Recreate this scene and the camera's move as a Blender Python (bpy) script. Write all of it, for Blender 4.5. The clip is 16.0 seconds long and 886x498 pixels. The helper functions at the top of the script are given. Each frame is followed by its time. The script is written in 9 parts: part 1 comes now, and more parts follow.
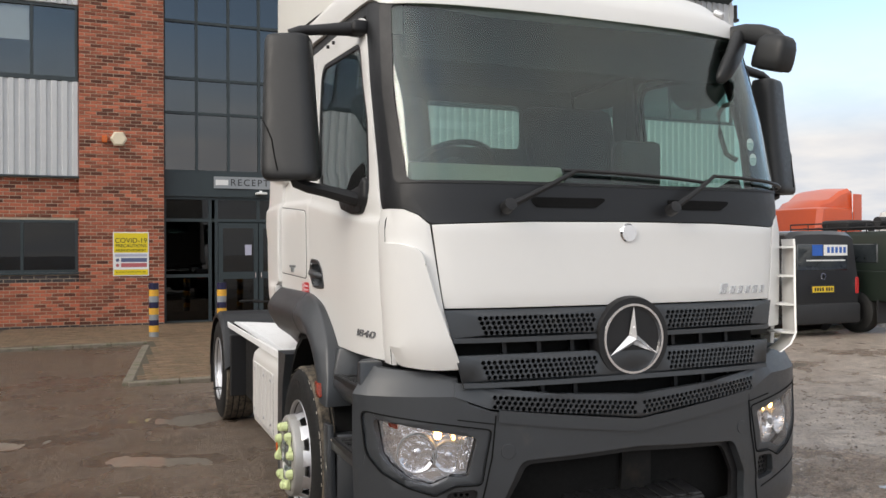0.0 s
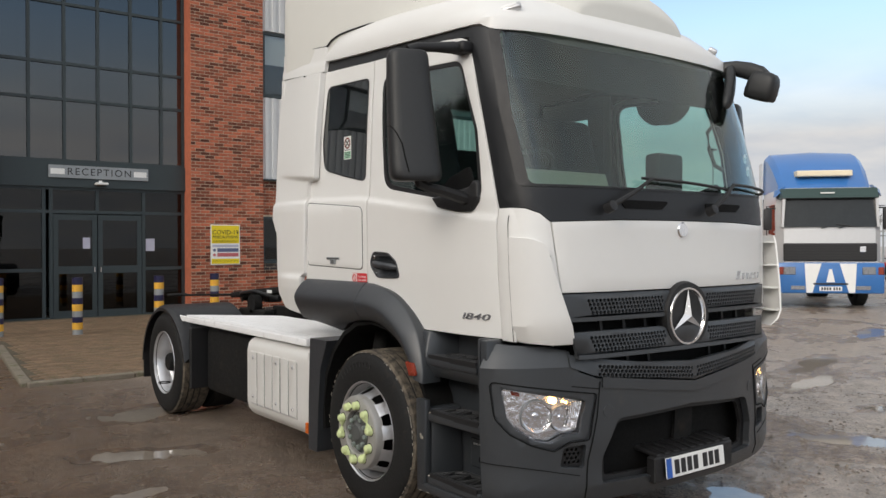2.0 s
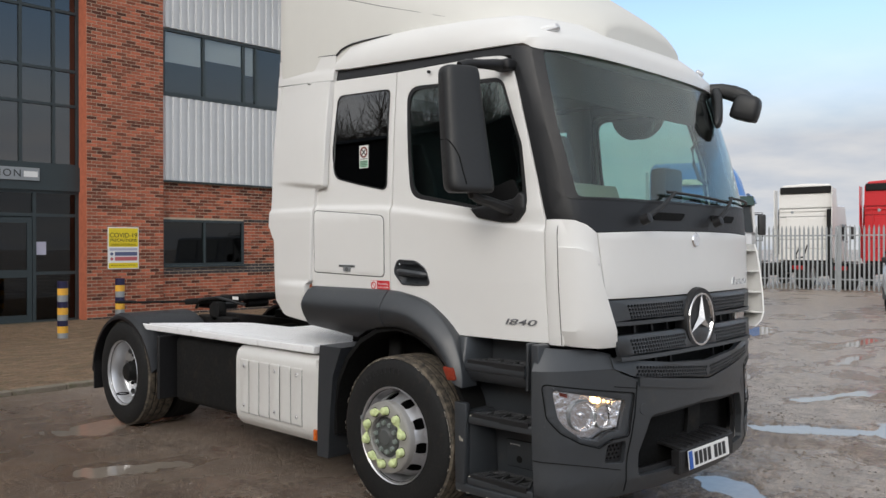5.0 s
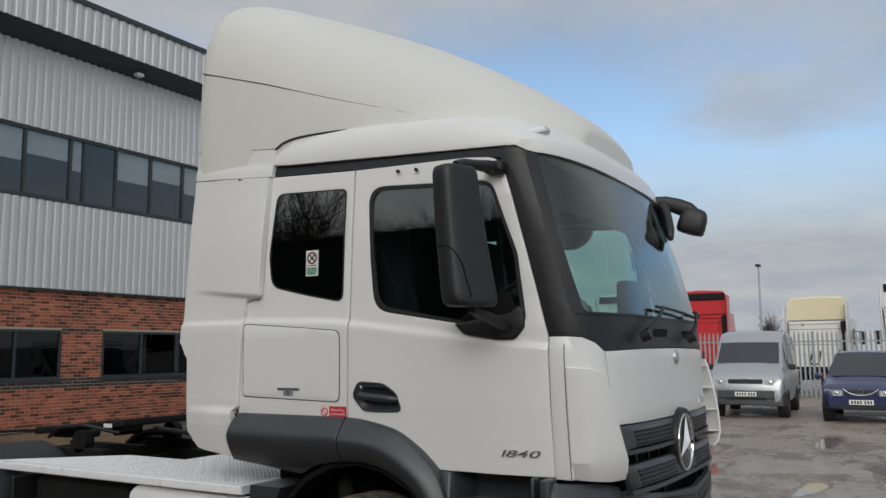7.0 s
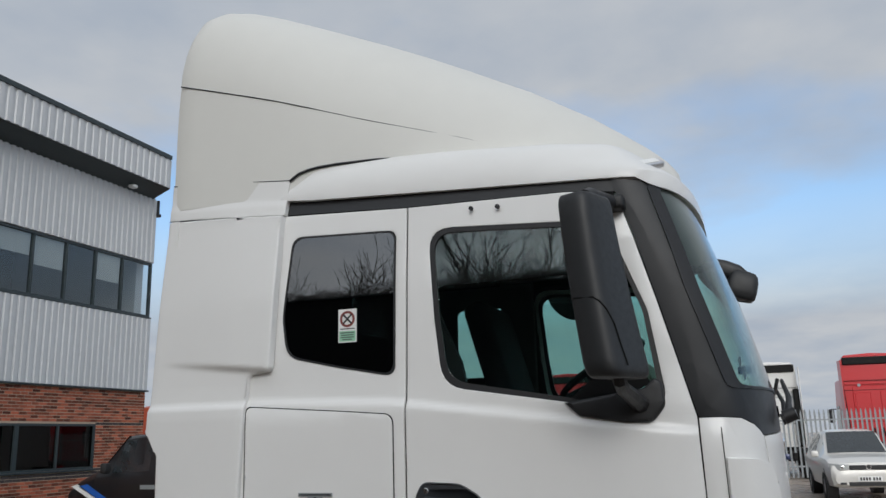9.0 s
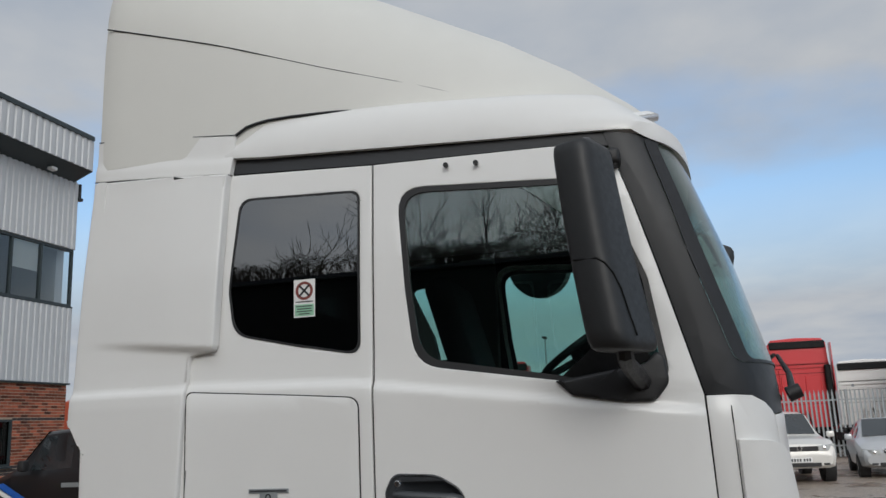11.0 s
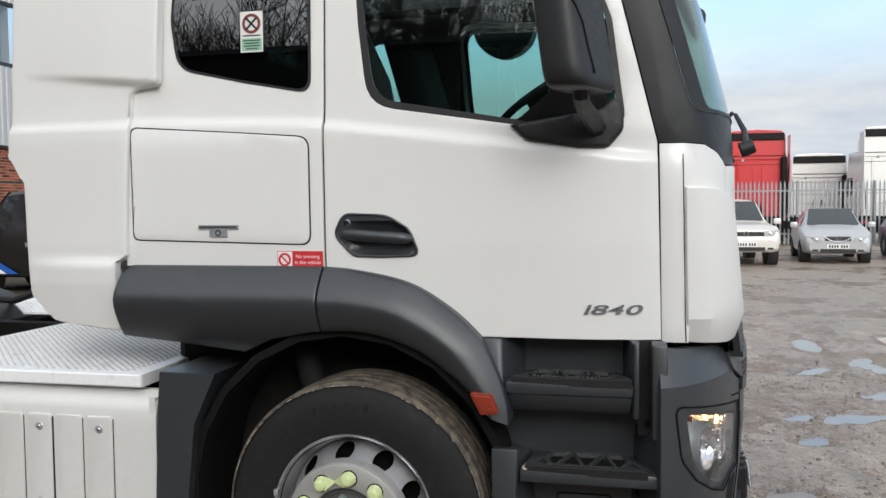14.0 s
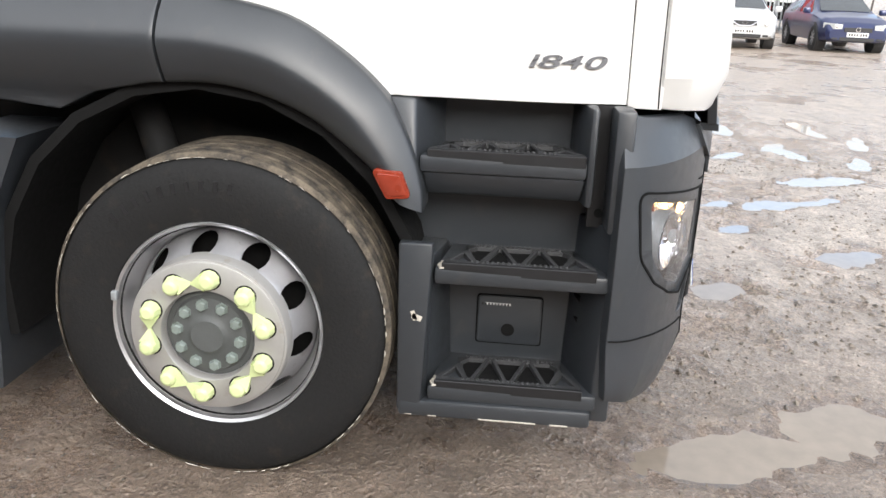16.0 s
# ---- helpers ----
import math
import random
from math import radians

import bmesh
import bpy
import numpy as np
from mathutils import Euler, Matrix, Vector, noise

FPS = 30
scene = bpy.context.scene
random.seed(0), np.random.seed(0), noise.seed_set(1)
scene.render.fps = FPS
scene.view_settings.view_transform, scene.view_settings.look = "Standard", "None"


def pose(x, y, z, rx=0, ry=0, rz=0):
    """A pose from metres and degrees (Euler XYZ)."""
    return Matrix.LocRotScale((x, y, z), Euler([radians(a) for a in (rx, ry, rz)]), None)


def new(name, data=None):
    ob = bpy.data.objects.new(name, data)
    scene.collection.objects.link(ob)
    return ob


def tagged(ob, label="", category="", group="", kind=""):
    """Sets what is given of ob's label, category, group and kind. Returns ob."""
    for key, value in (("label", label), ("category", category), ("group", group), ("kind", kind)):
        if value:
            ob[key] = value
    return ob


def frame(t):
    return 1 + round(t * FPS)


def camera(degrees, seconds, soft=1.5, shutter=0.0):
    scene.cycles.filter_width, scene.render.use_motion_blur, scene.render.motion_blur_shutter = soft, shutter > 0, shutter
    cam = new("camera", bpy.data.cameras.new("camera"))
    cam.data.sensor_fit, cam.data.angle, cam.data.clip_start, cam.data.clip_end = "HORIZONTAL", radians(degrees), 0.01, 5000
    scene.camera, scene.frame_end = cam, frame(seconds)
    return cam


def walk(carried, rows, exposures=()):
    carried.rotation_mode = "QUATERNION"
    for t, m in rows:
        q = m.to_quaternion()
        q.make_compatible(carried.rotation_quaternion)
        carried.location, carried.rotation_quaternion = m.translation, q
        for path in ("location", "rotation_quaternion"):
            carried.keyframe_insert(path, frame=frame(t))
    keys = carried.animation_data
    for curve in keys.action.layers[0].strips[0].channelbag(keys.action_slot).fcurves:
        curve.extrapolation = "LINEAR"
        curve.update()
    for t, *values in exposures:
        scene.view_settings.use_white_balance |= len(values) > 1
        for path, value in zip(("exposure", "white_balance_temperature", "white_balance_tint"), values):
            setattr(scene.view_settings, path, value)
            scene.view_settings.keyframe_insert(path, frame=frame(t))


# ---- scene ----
cam = camera(56.5, 16.0)
METRES, EYE, TILT, LEAN, TURN = 6.7, 1.607, 0.0, 0.0, -22.0
ROWS = [
    (0.0, 0.0, 0.0, 0.0, 0.0, 0.17, 0.24),
    (0.5, -0.0697, -0.0277, -0.0023, -3.55, -0.17, 0.42),
    (1.0, -0.13, -0.0388, -0.0015, -8.9, -0.5, -0.33),
    (1.5, -0.1878, -0.0398, 0.0006, -12.12, -0.04, 0.17),
    (2.0, -0.2477, -0.0522, 0.0004, -15.07, -0.31, 0.14),
    (2.5, -0.2934, -0.0473, -0.0033, -18.02, -0.61, 0.02),
    (3.0, -0.3333, -0.0352, -0.0037, -21.05, -1.39, 0.45),
    (5.5, -0.4008, -0.0083, 0.0115, -25.29, 0.85, -0.38),
    (6.0, -0.4157, 0.0243, 0.0156, -26.81, 3.16, -1.05),
    (6.5, -0.4402, 0.065, 0.0154, -31.38, 5.67, -0.98),
    (7.0, -0.47, 0.1139, 0.0168, -37.26, 7.19, 0.4),
    (7.5, -0.4869, 0.1762, 0.017, -39.3, 9.36, 0.47),
    (8.0, -0.4986, 0.2366, 0.0195, -42.79, 11.06, 0.53),
    (8.5, -0.4999, 0.2939, 0.0206, -45.9, 12.13, 0.97),
    (11.0, -0.4622, 0.3975, 0.0188, -52.66, 12.07, 2.37),
    (11.5, -0.4588, 0.3967, 0.015, -53.05, 9.17, 2.09),
    (12.0, -0.4587, 0.3969, 0.0111, -53.42, 6.37, 1.5),
    (12.5, -0.4576, 0.3971, 0.008, -53.81, 4.03, 1.26),
    (13.0, -0.4559, 0.3967, 0.0047, -54.16, 1.86, 1.03),
    (13.5, -0.4535, 0.3976, 0.001, -54.64, -0.47, 0.73),
    (14.0, -0.4484, 0.3997, -0.0027, -55.17, -2.96, 0.55),
    (14.5, -0.4386, 0.4026, -0.0073, -55.04, -5.81, -0.05),
    (15.0, -0.4236, 0.4097, -0.0146, -55.1, -9.49, -0.58),
    (15.5, -0.4009, 0.4356, -0.0208, -58.4, -14.11, -0.77),
    (16.0, -0.3584, 0.4617, -0.0286, -62.02, -18.07, -2.01),
]
walk(cam, [(t, pose(-2.21, -4.583, EYE, TILT, LEAN, TURN) @ pose(METRES * x, METRES * y, METRES * z, 90 + pitch, roll, yaw)) for t, x, y, z, yaw, pitch, roll in ROWS], [(0.0, 0.33, 7000, 12), (1.0, 0.20, 7000, 12), (2.0, 0.06, 6950, 11), (3.0, 0.17, 6950, 11), (5.5, -0.05, 6600, 10), (6.5, -0.31, 6550, 9), (7.0, -0.48, 6550, 9), (8.0, -0.52, 6350, 9), (8.5, -0.37, 6300, 9), (11.0, -0.42, 6400, 9), (12.0, -0.15, 6450, 9), (12.5, -0.02, 6500, 9), (14.0, 0.2, 6500, 9), (15.0, 0.33, 6500, 10), (15.5, 0.57, 6550, 10), (16.0, 1.22, 6650, 11)])

# ---- light ----
SUN_ELEV, SUN_ROT = 24.0, 251.0         # degrees; a low winter sun behind thin cloud
world = bpy.data.worlds.new("sky")
scene.world = world
world.use_nodes = True


def sky_nodes():
    nt = world.node_tree
    nt.nodes.clear()
    N, L = nt.nodes.new, nt.links.new
    out, bg = N("ShaderNodeOutputWorld"), N("ShaderNodeBackground")
    sky = N("ShaderNodeTexSky")
    sky.sky_type, sky.sun_disc = "NISHITA", False
    sky.sun_elevation, sky.sun_rotation = radians(SUN_ELEV), radians(SUN_ROT)
    sky.air_density, sky.dust_density, sky.ozone_density = 1.0, 1.0, 1.6
    tc, sep = N("ShaderNodeTexCoord"), N("ShaderNodeSeparateXYZ")
    L(tc.outputs["Generated"], sep.inputs[0])
    # flatten the direction onto a cloud layer: xy / (z + 0.12)
    add, div = N("ShaderNodeMath"), N("ShaderNodeVectorMath")
    add.operation, add.inputs[1].default_value = "ADD", 0.16
    L(sep.outputs["Z"], add.inputs[0])
    comb = N("ShaderNodeCombineXYZ")
    for k in range(3):
        L(add.outputs[0], comb.inputs[k])
    div.operation = "DIVIDE"
    L(tc.outputs["Generated"], div.inputs[0])
    L(comb.outputs[0], div.inputs[1])
    n1, n2 = N("ShaderNodeTexNoise"), N("ShaderNodeTexNoise")
    for n, sc, det in ((n1, 0.75, 7), (n2, 2.6, 8)):
        n.inputs["Scale"].default_value, n.inputs["Detail"].default_value = sc, det
        n.inputs["Roughness"].default_value = 0.52
        L(div.outputs[0], n.inputs["Vector"])
    cover = N("ShaderNodeValToRGB")
    cover.color_ramp.elements[0].position, cover.color_ramp.elements[1].position = 0.42, 0.60
    # a bank of cloud overhead, a clear strip below it
    bank, drift = N("ShaderNodeMapRange"), N("ShaderNodeMath")
    bank.inputs["From Min"].default_value, bank.inputs["From Max"].default_value = 0.25, 0.42
    bank.inputs["To Min"].default_value, bank.inputs["To Max"].default_value = -0.20, 0.16
    L(sep.outputs["Z"], bank.inputs["Value"])
    drift.operation = "ADD"
    L(n1.outputs["Fac"], drift.inputs[0])
    L(bank.outputs[0], drift.inputs[1])
    L(drift.outputs[0], cover.inputs[0])
    # cloud closes in towards the horizon
    hor = N("ShaderNodeMapRange")
    hor.inputs["From Min"].default_value, hor.inputs["From Max"].default_value = 0.12, 0.25
    hor.inputs["To Min"].default_value, hor.inputs["To Max"].default_value = 1.0, 0.0
    L(sep.outputs["Z"], hor.inputs["Value"])
    mx = N("ShaderNodeMath")
    mx.operation = "MAXIMUM"
    L(cover.outputs[0], mx.inputs[0])
    L(hor.outputs[0], mx.inputs[1])
    # the west is closed with an even sheet of cloud
    west = N("ShaderNodeMapRange")
    west.inputs["From Min"].default_value, west.inputs["From Max"].default_value = -0.15, -0.60
    L(sep.outputs["X"], west.inputs["Value"])
    mxw = N("ShaderNodeMath")
    mxw.operation = "MAXIMUM"
    L(mx.outputs[0], mxw.inputs[0])
    L(west.outputs[0], mxw.inputs[1])
    mx = mxw
    tone = N("ShaderNodeValToRGB")
    e = tone.color_ramp.elements
    e[0].position, e[0].color = 0.32, (4.35, 4.8, 5.5, 1)
    e[1].position, e[1].color = 0.72, (5.9, 6.0, 6.15, 1)
    L(n2.outputs["Fac"], tone.inputs[0])
    # cloud glows towards the hidden sun
    dot, pw, amp, lit = N("ShaderNodeVectorMath"), N("ShaderNodeMath"), N("ShaderNodeMath"), N("ShaderNodeVectorMath")
    dot.operation, pw.operation, amp.operation, lit.operation = "DOT_PRODUCT", "POWER", "MULTIPLY_ADD", "SCALE"
    ce = math.cos(radians(SUN_ELEV))
    dot.inputs[1].default_value = (ce * math.sin(radians(SUN_ROT)), ce * math.cos(radians(SUN_ROT)), math.sin(radians(SUN_ELEV)))
    L(tc.outputs["Generated"], dot.inputs[0])
    clip = N("ShaderNodeMath")
    clip.operation, clip.inputs[1].default_value = "MAXIMUM", 0.0
    L(dot.outputs["Value"], clip.inputs[0])
    L(clip.outputs[0], pw.inputs[0])
    pw.inputs[1].default_value, amp.inputs[1].default_value, amp.inputs[2].default_value = 2.5, 2.2, 1.0
    L(pw.outputs[0], amp.inputs[0])
    L(tone.outputs[0], lit.inputs[0])
    L(amp.outputs[0], lit.inputs["Scale"])
    # the western sheet is thick and a little brown
    warm, share = N("ShaderNodeMixRGB"), N("ShaderNodeMath")
    warm.blend_type, warm.inputs[2].default_value = "MULTIPLY", (1.0, 0.93, 0.82, 1)
    share.operation, share.inputs[1].default_value = "MULTIPLY", 0.3
    L(west.outputs[0], share.inputs[0])
    L(share.outputs[0], warm.inputs[0])
    L(lit.outputs[0], warm.inputs[1])
    lit = warm
    mix = N("ShaderNodeMixRGB")
    L(mx.outputs[0], mix.inputs[0])
    gain = N("ShaderNodeMixRGB")
    gain.blend_type, gain.inputs[0].default_value = "MULTIPLY", 1.0
    gain.inputs[2].default_value = (1.75, 1.75, 1.75, 1)
    L(sky.outputs[0], gain.inputs[1])
    L(gain.outputs[0], mix.inputs[1])
    L(lit.outputs[0], mix.inputs[2])
    L(mix.outputs[0], bg.inputs["Color"])
    bg.inputs["Strength"].default_value = 0.12
    L(bg.outputs[0], out.inputs[0])


sky_nodes()
sun = new("sun", bpy.data.lights.new("sun", "SUN"))
sun.data.energy, sun.data.angle, sun.data.color = 1.5, radians(30), (1.0, 0.95, 0.88)
sun.matrix_world = pose(0, 0, 30, 90 - SUN_ELEV, 0, 180 - SUN_ROT)

# ---- materials ----
def material(name, color, rough=0.5, metal=0.0, vary=0.12, scale=6.0, bump=0.0, bump_scale=60.0, dirt=None, dirt_amount=0.0, coat=0.0, island=0.0, rand=0.0, gloss_vary=0.07, spec=0.5):
    """A surface with two scales of variation; dirt is a second colour in blotches."""
    m = bpy.data.materials.new(name)
    m.use_nodes = True
    nt = m.node_tree
    N, L = nt.nodes.new, nt.links.new
    b = nt.nodes["Principled BSDF"]
    b.inputs["Metallic"].default_value, b.inputs["Coat Weight"].default_value = metal, coat
    b.inputs["Coat Roughness"].default_value, b.inputs["Specular IOR Level"].default_value = 0.08, spec
    tc = N("ShaderNodeTexCoord")
    n1, n2 = N("ShaderNodeTexNoise"), N("ShaderNodeTexNoise")
    n1.inputs["Scale"].default_value, n1.inputs["Detail"].default_value = scale, 6
    n2.inputs["Scale"].default_value, n2.inputs["Detail"].default_value = scale * 9, 4
    for n in (n1, n2):
        L(tc.outputs["Object"], n.inputs["Vector"])
    mixn = N("ShaderNodeMath")
    mixn.operation = "MULTIPLY_ADD"
    L(n2.outputs["Fac"], mixn.inputs[0])
    mixn.inputs[1].default_value = 0.5
    half = N("ShaderNodeMath")
    half.operation, half.inputs[1].default_value = "MULTIPLY", 0.5
    L(n1.outputs["Fac"], half.inputs[0])
    L(half.outputs[0], mixn.inputs[2])
    ramp = N("ShaderNodeMapRange")
    ramp.inputs["From Min"].default_value, ramp.inputs["From Max"].default_value = 0.3, 0.7
    ramp.inputs["To Min"].default_value, ramp.inputs["To Max"].default_value = 1 - vary, 1 + vary
    L(mixn.outputs[0], ramp.inputs["Value"])
    val = ramp.outputs[0]
    if island or rand:
        info = N("ShaderNodeNewGeometry" if island else "ShaderNodeObjectInfo")
        mr = N("ShaderNodeMapRange")
        amount = island or rand
        mr.inputs["To Min"].default_value, mr.inputs["To Max"].default_value = 1 - amount, 1 + amount
        L(info.outputs["Random Per Island" if island else "Random"], mr.inputs["Value"])
        mul = N("ShaderNodeMath")
        mul.operation = "MULTIPLY"
        L(val, mul.inputs[0])
        L(mr.outputs[0], mul.inputs[1])
        val = mul.outputs[0]
    hsv = N("ShaderNodeHueSaturation")
    hsv.inputs["Color"].default_value = (*color, 1)
    L(val, hsv.inputs["Value"])
    col = hsv.outputs[0]
    if dirt:
        n3, cut, mx = N("ShaderNodeTexNoise"), N("ShaderNodeMapRange"), N("ShaderNodeMixRGB")
        n3.inputs["Scale"].default_value, n3.inputs["Detail"].default_value = scale * 1.7, 9
        n3.inputs["Roughness"].default_value = 0.65
        L(tc.outputs["Object"], n3.inputs["Vector"])
        cut.inputs["From Min"].default_value, cut.inputs["From Max"].default_value = 0.62 - 0.3 * dirt_amount, 0.78 - 0.2 * dirt_amount
        L(n3.outputs["Fac"], cut.inputs["Value"])
        L(cut.outputs[0], mx.inputs[0])
        L(col, mx.inputs[1])
        mx.inputs[2].default_value = (*dirt, 1)
        col = mx.outputs[0]
    L(col, b.inputs["Base Color"])
    rr = N("ShaderNodeMapRange")
    rr.inputs["From Min"].default_value, rr.inputs["From Max"].default_value = 0.3, 0.7
    rr.inputs["To Min"].default_value, rr.inputs["To Max"].default_value = max(rough - gloss_vary, 0.02), min(rough + gloss_vary, 1)
    L(n2.outputs["Fac"], rr.inputs["Value"])
    L(rr.outputs[0], b.inputs["Roughness"])
    if bump:
        nb, bp = N("ShaderNodeTexNoise"), N("ShaderNodeBump")
        nb.inputs["Scale"].default_value, nb.inputs["Detail"].default_value = bump_scale, 5
        L(tc.outputs["Object"], nb.inputs["Vector"])
        bp.inputs["Strength"].default_value, bp.inputs["Distance"].default_value = bump, 0.01
        L(nb.outputs["Fac"], bp.inputs["Height"])
        L(bp.outputs[0], b.inputs["Normal"])
    return m


def glass(name, tint, ior=1.5, rough=0.0):
    """A thin pane: lets light through with a tint, mirrors by Fresnel."""
    m = bpy.data.materials.new(name)
    m.use_nodes = True
    nt = m.node_tree
    nt.nodes.clear()
    N, L = nt.nodes.new, nt.links.new
    out, tr, gl, mx = N("ShaderNodeOutputMaterial"), N("ShaderNodeBsdfTransparent"), N("ShaderNodeBsdfGlossy"), N("ShaderNodeMixShader")
    lw, pw, sc = N("ShaderNodeLayerWeight"), N("ShaderNodeMath"), N("ShaderNodeMath")
    tr.inputs["Color"].default_value = (*tint, 1)
    gl.inputs["Roughness"].default_value = rough
    lw.inputs["Blend"].default_value = 0.5
    f0 = ((ior - 1) / (ior + 1)) ** 2 * 2
    pw.operation, pw.inputs[1].default_value = "POWER", 4.5
    sc.operation, sc.inputs[1].default_value, sc.inputs[2].default_value = "MULTIPLY_ADD", 1 - f0, f0
    L(lw.outputs["Facing"], pw.inputs[0])
    L(pw.outputs[0], sc.inputs[0])
    L(sc.outputs[0], mx.inputs[0])
    L(tr.outputs[0], mx.inputs[1])
    L(gl.outputs[0], mx.inputs[2])
    L(mx.outputs[0], out.inputs[0])
    return m


def glow(name, color, strength):
    m = bpy.data.materials.new(name)
    m.use_nodes = True
    b = m.node_tree.nodes["Principled BSDF"]
    b.inputs["Base Color"].default_value = (*color, 1)
    b.inputs["Emission Color"].default_value = (*color, 1)
    b.inputs["Emission Strength"].default_value = strength
    return m


M_WHITE = material("white_paint", (0.785, 0.778, 0.755), 0.33, vary=0.012, scale=0.9, coat=0.25, gloss_vary=0.01)
M_GREY = material("grey_plastic", (0.031, 0.035, 0.040), 0.37, vary=0.08, scale=4, bump=0.10, bump_scale=500, dirt=(0.052, 0.051, 0.049), dirt_amount=0.05, gloss_vary=0.04, spec=0.75)
M_PILLAR = material("pillar_black", (0.011, 0.012, 0.014), 0.46, vary=0.08, scale=4, bump=0.06, bump_scale=500, gloss_vary=0.03)
M_DARK = material("black_plastic", (0.010, 0.010, 0.011), 0.5, vary=0.15, scale=5, bump=0.1, bump_scale=400)
M_CHASSIS = material("chassis_black", (0.009, 0.009, 0.009), 0.75, vary=0.3, scale=5, dirt=(0.022, 0.018, 0.014), dirt_amount=0.3, spec=0.25)
# near-black for joints and for sheets whose recess shade is in the colour
M_SEAM_RECESS = material("joint_recess_black", (0.006, 0.006, 0.006), 0.85, spec=0.2)
M_CHROME = material("chrome", (0.82, 0.82, 0.83), 0.12, metal=1.0, vary=0.05)
M_SILVER = material("silver_paint", (0.62, 0.62, 0.63), 0.36, metal=0.8, vary=0.05, scale=8, dirt=(0.30, 0.27, 0.23), dirt_amount=0.08, gloss_vary=0.03)
M_ALU = material("aluminium_plate", (0.88, 0.88, 0.88), 0.42, metal=0.0, vary=0.05, scale=5, dirt=(0.52, 0.51, 0.49), dirt_amount=0.15, gloss_vary=0.04)
M_BOXWHITE = material("side_panel_silver", (0.74, 0.73, 0.70), 0.36, metal=0.12, vary=0.03, scale=3, gloss_vary=0.03)
M_RUBBER = material("tyre_rubber", (0.010, 0.010, 0.010), 0.74, vary=0.2, scale=9, bump=0.2, bump_scale=120, dirt=(0.024, 0.020, 0.016), dirt_amount=0.2, spec=0.35)
M_TREAD = material("tyre_tread_mud", (0.14, 0.115, 0.085), 0.9, vary=0.35, scale=14, bump=0.5, bump_scale=80, dirt=(0.03, 0.027, 0.024), dirt_amount=0.6)
M_GLASS = glass("windscreen_glass", (0.75, 0.86, 0.83), 1.45)
M_GLASS_SIDE = glass("side_glass", (0.76, 0.90, 0.87), 1.53)
M_GLASS_QUARTER = glass("privacy_glass", (0.16, 0.19, 0.185), 1.85)
M_GLASS_DARK = glass("building_glass", (0.10, 0.115, 0.125), 1.74)
M_GLASS_HALL = glass("hall_glass", (0.13, 0.15, 0.155), 1.36)
M_GLASS_OFFICE = glass("office_glass", (0.86, 0.89, 0.90), 1.5)
M_LENS = glass("lamp_lens", (0.97, 0.97, 0.98), 1.3)
M_AMBER = material("amber_plastic", (0.24, 0.032, 0.014), 0.25, vary=0.1)
M_RED = material("red_plastic", (0.45, 0.02, 0.02), 0.3, vary=0.1)
M_REFL = material("lamp_reflector", (0.90, 0.90, 0.90), 0.07, metal=1.0, vary=0.03, bump=0.55, bump_scale=34, gloss_vary=0.02)
M_DCHROME = material("dark_chrome", (0.26, 0.265, 0.28), 0.3, metal=0.6, vary=0.05)
M_STONE = material("gravel_stone", (0.17, 0.14, 0.11), 0.6, vary=0.3, scale=30, island=0.5)
M_LIME = material("lime_plastic", (0.62, 0.70, 0.36), 0.45, vary=0.08)
M_STEEL = material("galvanised_steel", (0.30, 0.32, 0.33), 0.5, metal=0.3, vary=0.12, scale=3)
M_LAMP = glow("lamp_filament", (1.0, 0.55, 0.18), 14.0)
M_PLATE_W = material("plate_white", (0.82, 0.82, 0.80), 0.4, vary=0.03)
M_PLATE_Y = material("plate_yellow", (0.80, 0.55, 0.03), 0.4, vary=0.03)
M_BLUE_S = material("sign_blue", (0.02, 0.11, 0.45), 0.4)
M_INK = material("ink_black", (0.012, 0.012, 0.014), 0.5)
M_SIGNRED = material("sign_red", (0.62, 0.03, 0.04), 0.4)
M_SIGNWHITE = material("sign_white", (0.80, 0.80, 0.78), 0.4, vary=0.03)
M_BANDBLUE = material("faded_slate_blue", (0.10, 0.12, 0.22), 0.5, vary=0.05)
M_BANDRED = material("faded_red", (0.50, 0.13, 0.14), 0.5, vary=0.05)
M_BANDGREY = material("faded_lilac_grey", (0.46, 0.46, 0.56), 0.5, vary=0.05)
M_CREAM = material("cream_plastic", (0.78, 0.68, 0.50), 0.45, vary=0.04)
M_SIGNGREEN = material("sign_green", (0.30, 0.55, 0.38), 0.4)
M_YELLOW = material("sign_yellow", (0.80, 0.62, 0.02), 0.45, vary=0.04)
M_CABIN = material("cab_trim_grey", (0.075, 0.075, 0.07), 0.75, vary=0.1, scale=8)
M_CABIN_LIGHT = material("cab_trim_beige", (0.34, 0.32, 0.26), 0.7, vary=0.08, scale=8)
M_SEAT = material("seat_cloth", (0.022, 0.022, 0.025), 0.9, vary=0.2, scale=30, bump=0.3, bump_scale=300)
M_BRICK = material("red_brick", (0.31, 0.090, 0.048), 0.85, vary=0.25, scale=9, bump=0.35, bump_scale=70, island=0.72)
M_BRICKP = material("red_brick_piece", (0.31, 0.090, 0.048), 0.85, vary=0.25, scale=9, bump=0.35, bump_scale=70, rand=0.72)
M_BRICKDARK = material("blue_brick", (0.055, 0.045, 0.045), 0.8, vary=0.25, scale=9, bump=0.3, bump_scale=70, island=0.3)
M_MORTAR = material("mortar", (0.50, 0.40, 0.30), 0.95, vary=0.2, scale=12, bump=0.4, bump_scale=90)
M_CLAD = material("cladding_grey_white", (0.57, 0.58, 0.585), 0.45, vary=0.05, scale=0.8, gloss_vary=0.03)
